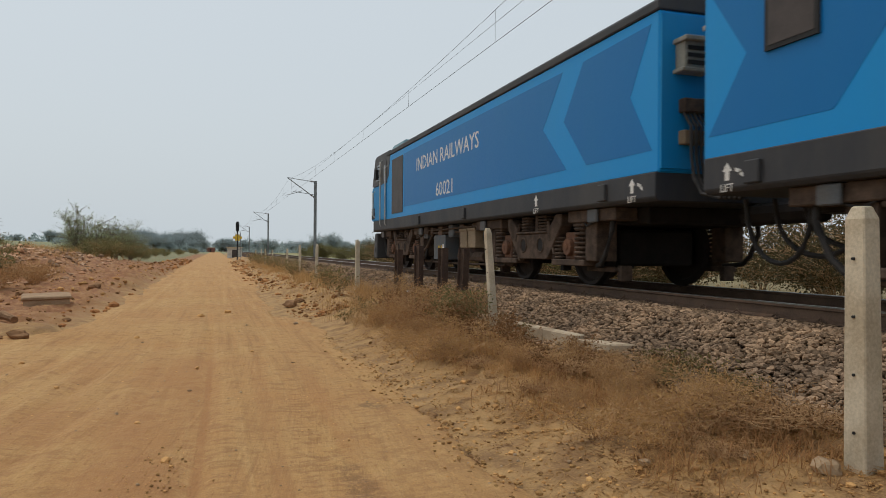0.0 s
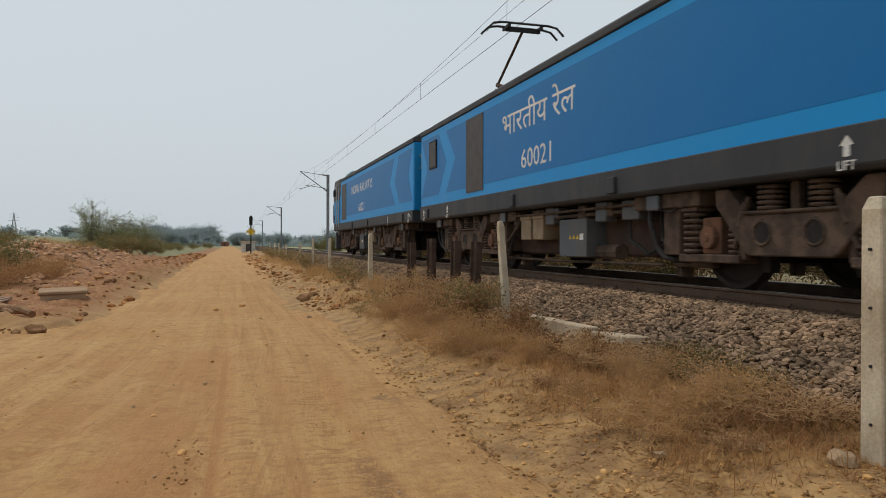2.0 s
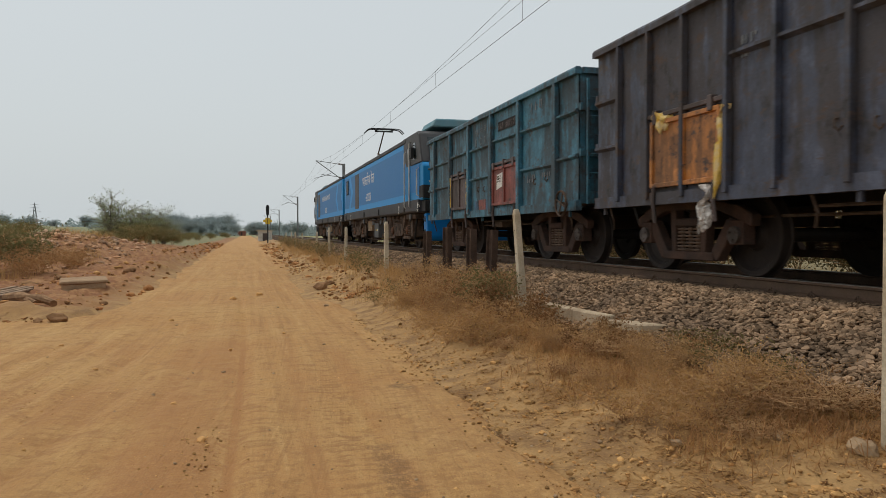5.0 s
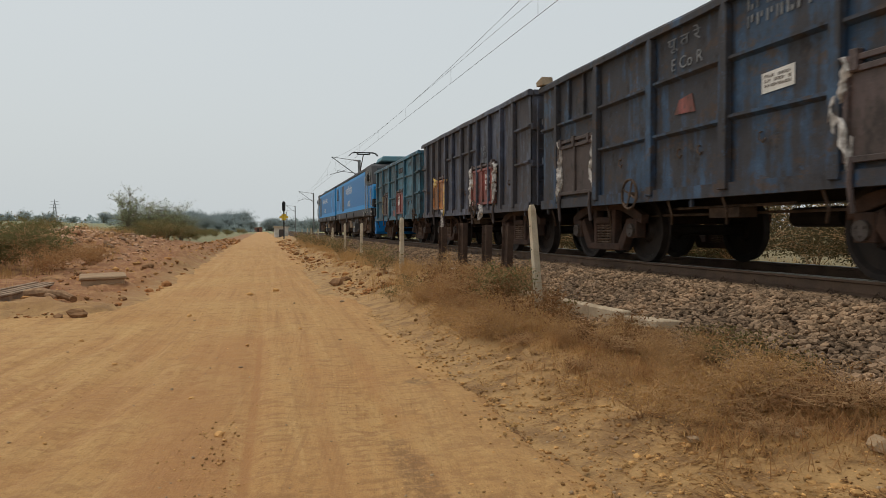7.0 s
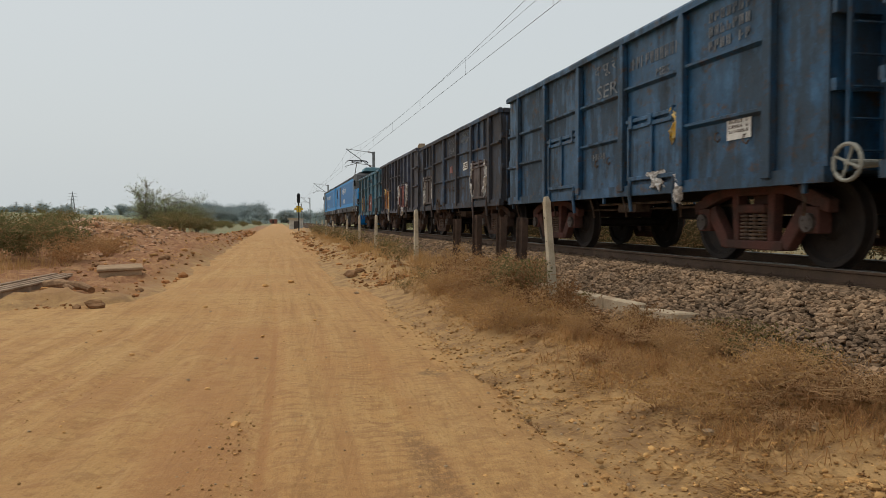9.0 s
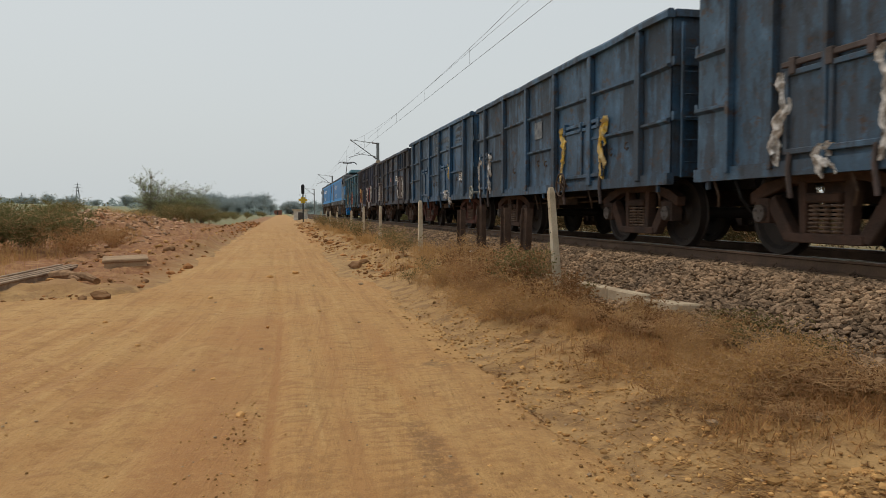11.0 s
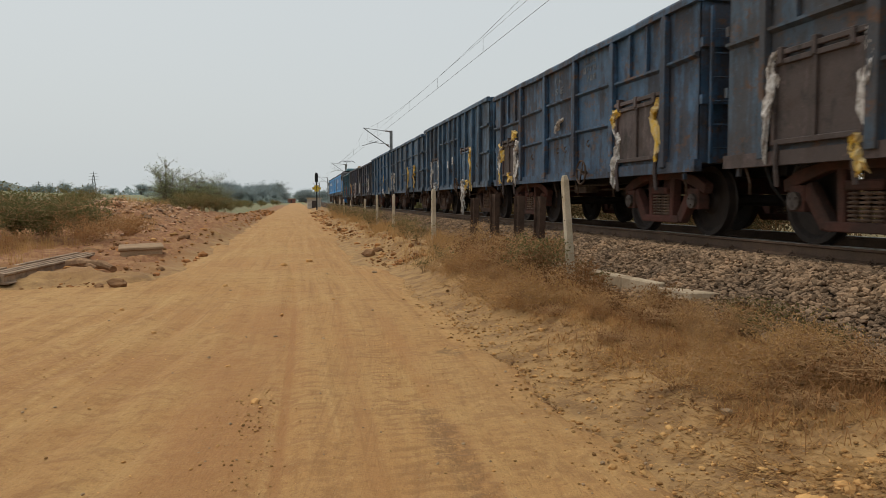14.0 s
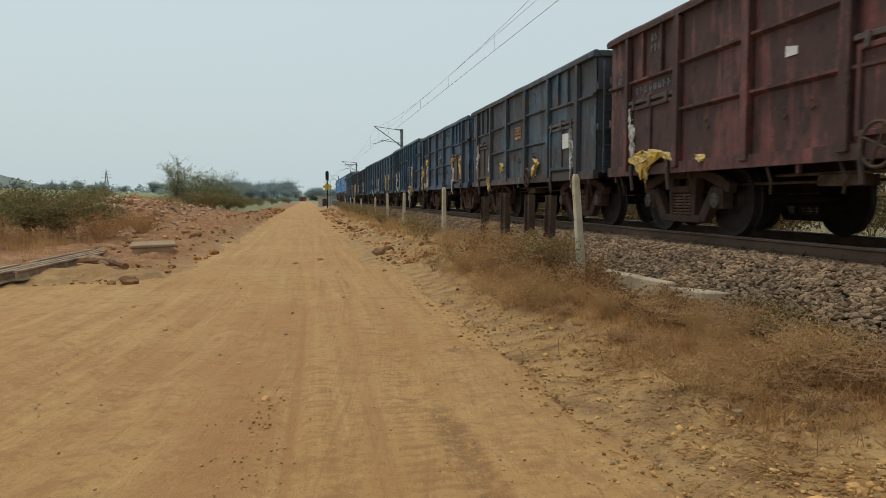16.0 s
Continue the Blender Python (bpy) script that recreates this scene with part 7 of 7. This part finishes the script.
# trees in the distance, haze painted into their leaf colour
far = [bush("distant_tree", 20 + i, 8.6, 3.6 + 0.6 * i, 16, 12, 5200, 0.24, 0.75, HAZE_GREEN, BARK, "distant hazy broad-leaved tree", "tree", 0.10, trunk=0.10) for i in range(4)]
for i, th in enumerate(far):
    tagged(th, group="trees on the skyline")
    spots = []
    for k in range(14):
        spots.append((rnd.uniform(-46, -5), rnd.uniform(330, 460), 0.48 + 0.72 * rnd.random() ** 2.0, rnd.uniform(0, 360)))
    for k in range(14):
        spots.append((rnd.uniform(-190, -40), rnd.uniform(380, 560), rnd.uniform(0.4, 0.75), rnd.uniform(0, 360)))
    for k in range(20):
        y = rnd.uniform(240, 460)
        spots.append((rnd.uniform(14, 120) * y / 330, y, rnd.uniform(0.45, 0.8), rnd.uniform(0, 360)))
    for k in range(4):
        spots.append((rnd.uniform(2.5, 14), rnd.uniform(360, 520), rnd.uniform(0.6, 0.8), rnd.uniform(0, 360)))
    place(th, spots, 0.7)


def far_woods():
    rng = np.random.default_rng(77)
    c = []
    for i in range(900):
        y = rng.uniform(560, 950)
        x = rng.uniform(-0.62, 0.75) * y
        c.append((x, y, land(x, y) + rng.uniform(1.0, 8.5) * (0.7 + 0.3 * math.sin(x * 0.05))))
    v, f = leaves_at(rng, np.array(c), 16000, 1.5, 2.4, 0.8)
    c = []
    for i in range(1100):
        y = rng.uniform(330, 480)
        x = rng.uniform(-70, -5) if i % 2 else rng.uniform(12, 75)
        c.append((x, y, land(x, y) + 2.6 * rng.random() ** 1.5 * (1 + fbm(x, y, 0.05, 4.0))))
    v2, f2 = leaves_at(rng, np.array(c), 22000, 0.5, 1.0, 0.6)
    v, f = np.concatenate((v, v2)), np.concatenate((f, f2 + len(v)))
    o = mesh_ob("far_woods", v.tolist(), f.tolist(), HAZE_GREEN)
    tagged(o, "hazy grey-green woods along the horizon", "woods", kind="stuff")


far_woods()


def grass(name, seed, n, area, length, material, label, keep, lean=0.6, flat=1.0, wide=1.0):
    rng = np.random.default_rng(seed)
    x0, x1, y0, y1 = area
    V, F, k = [], [], 0
    while k < n:
        cx, cy = rng.uniform(x0, x1), y0 + (y1 - y0) * rng.random() ** 1.4
        if rng.random() > keep(cx, cy):
            k += 2
            continue
        m = rng.integers(8, 20)
        for b in range(m):
            x, y = cx + rng.normal(0, 0.09), cy + rng.normal(0, 0.09)
            z = land(x, y) - 0.01
            h = length * rng.uniform(0.4, 1.2)
            a = rng.uniform(0, 2 * math.pi)
            dx, dy = math.cos(a), math.sin(a)
            w = (0.0022 + 0.0011 * h) * wide
            o = h * lean * rng.uniform(0.1, 1.3)
            i = len(V)
            V += [(x - dy * w, y + dx * w, z), (x + dy * w, y - dx * w, z), (x + dx * o * 0.35 + dy * w, y + dy * o * 0.35 - dx * w, z + h * 0.6 * flat),
                  (x + dx * o * 0.35 - dy * w, y + dy * o * 0.35 + dx * w, z + h * 0.6 * flat), (x + dx * o, y + dy * o, z + max(0.012, h * flat * (0.95 - 0.35 * o / h)))]
            F += [(i, i + 1, i + 2, i + 3), (i + 3, i + 2, i + 4)]
        k += m
    ob = mesh_ob(name, V, F, material)
    tagged(ob, label, "grass", kind="stuff")


def near_keep(x, y):
    e = 2.35 + 0.3 * fbm(x, y, 0.8, 6.0)
    low = 0.5 if x / y > 0.37 and 5.0 < y < 9.4 else 1.0
    low *= 0.25 if x > 3.65 and 6.6 < y < 10.5 else 1.0
    return low * smooth_step(2.9, 5.4, y) * smooth_step(e, e + 0.9, x) * (1 - smooth_step(3.7, 4.2, x + 0.55 * fbm(x, y, 1.6, 1.0))) * (0.2 + 0.8 * smooth_step(-0.25, 0.25, fbm(x, y, 0.9, 8.0)))


grass("dry_grass", 3, 34000, (1.9, 4.6, 2.8, 13.0), 0.12, DRY, "straw-coloured dry grass between road and ballast", near_keep, 2.2, 0.8)
grass("straw_litter", 31, 24000, (1.3, 4.3, 2.7, 12.0), 0.10, DRY, "straw litter and short dead stems on the verge", lambda x, y: smooth_step(1.5, 2.6, x) * smooth_step(-0.2, 0.3, fbm(x, y, 1.1, 3.0)), 2.0, 0.15, 1.3)
grass("leaf_litter", 33, 30000, (1.2, 4.2, 2.6, 12.5), 0.05, WEED_BROWN, "dark brown dead stems and leaf litter on the verge", lambda x, y: smooth_step(1.5, 2.5, x + 0.5 * fbm(x, y, 0.9, 17.0)) * smooth_step(-0.15, 0.25, fbm(x, y, 1.4, 7.0)), 1.6, 0.12, 2.6)
grass("brown_grass", 4, 16000, (2.2, 4.3, 3.0, 12.5), 0.20, DRY_BROWN, "brown dead weeds among dry grass", near_keep, 1.9)
grass("verge_grass", 5, 14000, (2.0, 4.2, 12.0, 70.0), 0.35, DRY, "dry grass along the fence line", lambda x, y: smooth_step(2.0, 3.2, x) * smooth_step(-0.3, 0.3, fbm(x, y, 0.5, 2.0)))
grass("rough_grass", 6, 22000, (-14, -4.6, 17, 60), 0.45, DRY, "rough dry grass and stems beyond the road", lambda x, y: smooth_step(-5.2, -7.5, x + 0.8 * fbm(x, y, 0.4, 3.0)) * smooth_step(-0.2, 0.25, fbm(x, y, 0.3, 9.0)))
grass("field_grass", 7, 14000, (-70, -12, 30, 130), 0.5, OLIVE, "pale green and straw field grass", lambda x, y: 0.9)
grass("trackside_grass", 8, 9000, (10.2, 18, 3, 60), 0.5, DRY, "dry grass on the far side of the track", lambda x, y: 0.9)

# ---------------------------------------------------------------- stones, rubble and left things


def lumpy(name, seed, r, material, squash=0.6):
    rng = np.random.default_rng(seed)
    bm = bmesh.new()
    bmesh.ops.create_icosphere(bm, subdivisions=2, radius=1.0)
    for v in bm.verts:
        k = 0.8 + 0.35 * noise.fractal(v.co * 1.3 + Vector((seed, 0, 0)), 1.0, 2.0, 3)
        v.co = Vector((v.co.x * k * rng.uniform(0.92, 1.08), v.co.y * k, v.co.z * k * squash)) * r
    return part(name, bm, material)


ROCKS = [(-2.95, 12.9, 0.19, ROCK), (-3.25, 12.9, 0.09, ROCK), (-2.75, 15.6, 0.10, ROCK), (-3.9, 16.6, 0.10, ROCK), (-0.29, 16.3, 0.085, CLOD), (0.28, 17.1, 0.10, CLOD), (-0.31, 5.24, 0.042, CLOD),
         (2.87, 5.30, 0.055, PALE_STONE), (-3.5, 24.0, 0.22, ROCK), (-5.4, 20.6, 0.30, ROCK), (-4.9, 20.9, 0.18, ROCK), (-5.0, 22.0, 0.16, ROCK), (1.78, 18.2, 0.22, ROCK), (2.05, 18.9, 0.16, ROCK),
         (-1.55, 8.3, 0.035, CLOD), (-2.3, 10.2, 0.04, CLOD), (2.55, 3.9, 0.05, PALE_STONE), (3.25, 3.2, 0.10, PALE_STONE), (3.05, 3.6, 0.06, PALE_STONE), (2.0, 4.7, 0.03, CLOD), (1.5, 14.3, 0.06, PALE_STONE),
         (-0.2, 9.2, 0.03, CLOD), (0.5, 10.5, 0.03, CLOD), (-1.2, 12.6, 0.05, CLOD), (-0.6, 6.4, 0.03, CLOD), (3.5, 6.6, 0.05, PALE_STONE), (2.4, 6.9, 0.04, CLOD)]
for i, (x, y, r, m) in enumerate(ROCKS):
    o = lumpy("rock" if m is not CLOD else "dirt_lump", i, r, m)
    z = max(land(x, y), road_z(x, y) if -2.9 < x < 1.7 else 0)
    o.matrix_basis = pose(x, y, z + r * 0.25, 0, 0, 40 * i)
    tagged(o, {"brown_rock": "rough brown rock lying on bare earth", "dirt_clod": "small lump of dry earth on the dirt road", "pale_stone": "pale stone lying in dry grass"}[m.name], "rock" if m is not CLOD else "dirt lump")


def scatter(name, seed, material, label, groups):
    rng = np.random.default_rng(seed)
    ico = bmesh.new()
    bmesh.ops.create_icosphere(ico, subdivisions=1, radius=1.0)
    bv = np.array([v.co for v in ico.verts])
    bf = np.array([[v.index for v in f.verts] for f in ico.faces])
    ico.free()
    V, F, n0 = [], [], 0
    for count, x0, x1, y0, y1, r0, power, fn in groups:
        for i in range(count):
            x, y = rng.uniform(x0, x1), y0 + (y1 - y0) * rng.random() ** power
            if fn and rng.random() > fn(x, y):
                continue
            r = r0 * rng.lognormal(0, 0.45)
            lo, hi = road_edges(y)
            z = max(land(x, y), road_z(x, y)) if lo < x < hi else land(x, y)
            s = bv * rng.uniform(0.7, 1.25, (len(bv), 1)) * r * np.array([rng.uniform(0.8, 1.3), 1, 0.65])
            a = rng.uniform(0, 6.28)
            s = s @ np.array([[math.cos(a), -math.sin(a), 0], [math.sin(a), math.cos(a), 0], [0, 0, 1]])
            V.append(s + [x, y, z + r * 0.15])
            F.append(bf + n0)
            n0 += len(bv)
    ob = mesh_ob(name, np.concatenate(V).tolist(), np.concatenate(F).tolist(), material)
    tagged(ob, label, "stones", kind="stuff")


def edge_right(x, y):
    return smooth_step(1.2, 2.0, x) * 0.8


scatter("road_grit", 21, CLOD, "small lumps of earth and grit strewn over the dirt road",
        [(4200, -4, 1.9, 2.6, 24, 0.0045, 1.4, lambda x, y: 0.3 + 0.7 * smooth_step(0.0, 0.4, fbm(x, y, 0.7, 4.0))),
         (9000, 1.0, 3.7, 2.6, 12, 0.007, 1.3, edge_right), (4200, 1.5, 3.7, 2.7, 9.5, 0.012, 1.2, lambda x, y: smooth_step(1.4, 2.4, x) * smooth_step(-0.1, 0.3, fbm(x, y, 1.0, 16.0))), (1300, -0.9, 0.2, 3.0, 6.6, 0.006, 1.0, lambda x, y: math.exp(-((x + 0.33) / 0.17) ** 2 - ((y - 4.6) / 1.1) ** 2)), (350, 1.7, 3.0, 14, 24, 0.02, 1.0, lambda x, y: math.exp(-((x - 2.2) / 0.5) ** 2 - ((y - 19) / 3.5) ** 2)),
         (4500, -6.5, -2.8, 13, 48, 0.012, 1.0, lambda x, y: smooth_step(-2.7, -3.4, x) * (0.3 + 0.7 * smooth_step(-0.1, 0.2, fbm(x, y, 0.5, 4.0)))),
         (160, -4.4, -3.0, 20, 90, 0.05, 1.0, None), (500, 1.6, 3.0, 24, 90, 0.03, 1.0, None)])
scatter("earth_clods", 24, ROCK_EARTH, "dark red-brown clods of turned earth along the road edges",
        [(3600, -6.5, -2.2, 13, 55, 0.024, 1.2, lambda x, y: smooth_step(-2.3, -3.0, x) * smooth_step(0.05, 0.3, fbm(x, y, 0.6, 14.0))),
         (420, -5.4, -2.4, 13.5, 30, 0.05, 1.0, lambda x, y: 0.6 * smooth_step(0.0, 0.35, fbm(x, y, 0.5, 19.0))),
         (2000, 1.5, 3.3, 15, 32, 0.030, 1.2, lambda x, y: math.exp(-((x - 2.3) / 0.7) ** 2) * smooth_step(-0.1, 0.25, fbm(x, y, 0.8, 15.0))),
         (260, 1.3, 2.8, 30, 90, 0.06, 1.0, None), (420, -4.6, -2.6, 40, 95, 0.07, 1.0, None)])
scatter("verge_pebbles", 22, PALE_STONE, "pale pebbles on the verge", [(500, 1.6, 4.0, 2.8, 12, 0.007, 1.3, None), (200, -2.8, 1.4, 3, 20, 0.007, 1.3, None)])
scatter("rubble_heap", 23, RUBBLE, "heap of red earth and broken stone", [(3200, -13, -5.2, 30, 50, 0.08, 1.0, lambda x, y: math.exp(-((x + 9) / 3.6) ** 2 - ((y - 39) / 7.0) ** 2)), (300, -12, -5, 26, 34, 0.05, 1.0, None)])


def left_slab():
    s = tagged(new("concrete_slab"), "raised flat concrete slab on earth beside the road", "slab")
    s.matrix_basis = pose(-3.72, 18.7, 0.11, 1.0, -1.5, 12)
    bm = bmesh.new()
    box(bm, -0.50, 0.50, -0.66, 0.66, 0.20, 0.27)
    part("cover", bm, SLAB, s, bevel=0.015)
    bm = bmesh.new()
    box(bm, -0.46, 0.46, -0.62, 0.62, -0.25, 0.20)
    part("wall", bm, SLAB, s, bevel=0.01)


left_slab()


def old_rail(x0, y0, x1, y1, z):
    L = math.hypot(x1 - x0, y1 - y0)
    bm = bmesh.new()
    prism(bm, [(-0.09, 0), (0.09, 0), (0.09, 0.02), (0.02, 0.04), (0.02, 0.13), (0.05, 0.15), (0.05, 0.18), (-0.05, 0.18), (-0.05, 0.15), (-0.02, 0.13), (-0.02, 0.04), (-0.09, 0.02)], "y", 0, L)
    o = part("old_rail", bm, TIMBER, None, bevel=0.004)
    o.matrix_basis = pose(x0, y0, z, 0, 0, math.degrees(math.atan2(x0 - x1, y1 - y0)))
    tagged(o, "rusty old rail length lying on the ground", "rail length", "old rails lying beside the road")


for x0, y0, x1, y1, up in ((-5.0, 12.4, -4.72, 18.3, 0.0), (-5.22, 12.7, -4.95, 18.7, 0.0), (-5.5, 12.4, -5.2, 18.9, 0.0), (-4.78, 13.1, -4.52, 17.5, 0.0)):
    old_rail(x0, y0, x1, y1, up - 0.03 + sum(land(x0 + (x1 - x0) * k / 6, y0 + (y1 - y0) * k / 6) for k in range(7)) / 7)


def dead_log():
    """A weathered stump of wood with a stub of a branch."""
    z = max(land(-4.4, 15.5), land(-3.6, 15.0)) + 0.08
    bm = bmesh.new()
    tube(bm, [(-4.45, 15.6, z), (-4.2, 15.45, z + 0.05), (-3.95, 15.25, z + 0.04), (-3.7, 15.05, z + 0.02), (-3.5, 14.95, z - 0.05)], 0.12, 9, 0.07)
    tube(bm, [(-4.1, 15.4, z), (-3.9, 15.0, z + 0.02), (-3.75, 14.8, z - 0.02)], 0.06, 7, 0.03)
    for v in bm.verts:
        v.co += 0.05 * Vector((noise.noise(v.co * 4.0), noise.noise(v.co * 4.0 + Vector((9, 0, 0))), noise.noise(v.co * 4.0 + Vector((0, 9, 0)))))
    tagged(part("dead_log", bm, BARK_BROWN, None), "weathered brown dead log lying by the old rails", "log")


dead_log()


def white_litter():
    """Two scraps of white litter by the weeds."""
    for x, y in ((3.75, 14.2), (3.9, 14.5)):
        o = lumpy("white_litter", int(y * 10), 0.07, RAG_WHITE, 0.5)
        o.matrix_basis = pose(x, y, land(x, y) + 0.25)
        tagged(o, "scrap of white litter caught in weeds", "litter")


white_litter()


# ---------------------------------------------------------------- movement
def motions():
    """The train draws away along the track and its wheels turn with it."""
    for car, back in CARS:
        walk(car, [(t, pose(TRACK_X, train_way(t) - back, RAIL_Z)) for t in (0, 2, 4, 6, 8, 10, 12, 14, 16)])
    for a, y, r in ROLLING:
        walk(a, [(k * 0.1, pose(0, y, r, -math.degrees((train_way(k * 0.1) - train_way(0)) / r), 0, 0)) for k in range(161)])


motions()
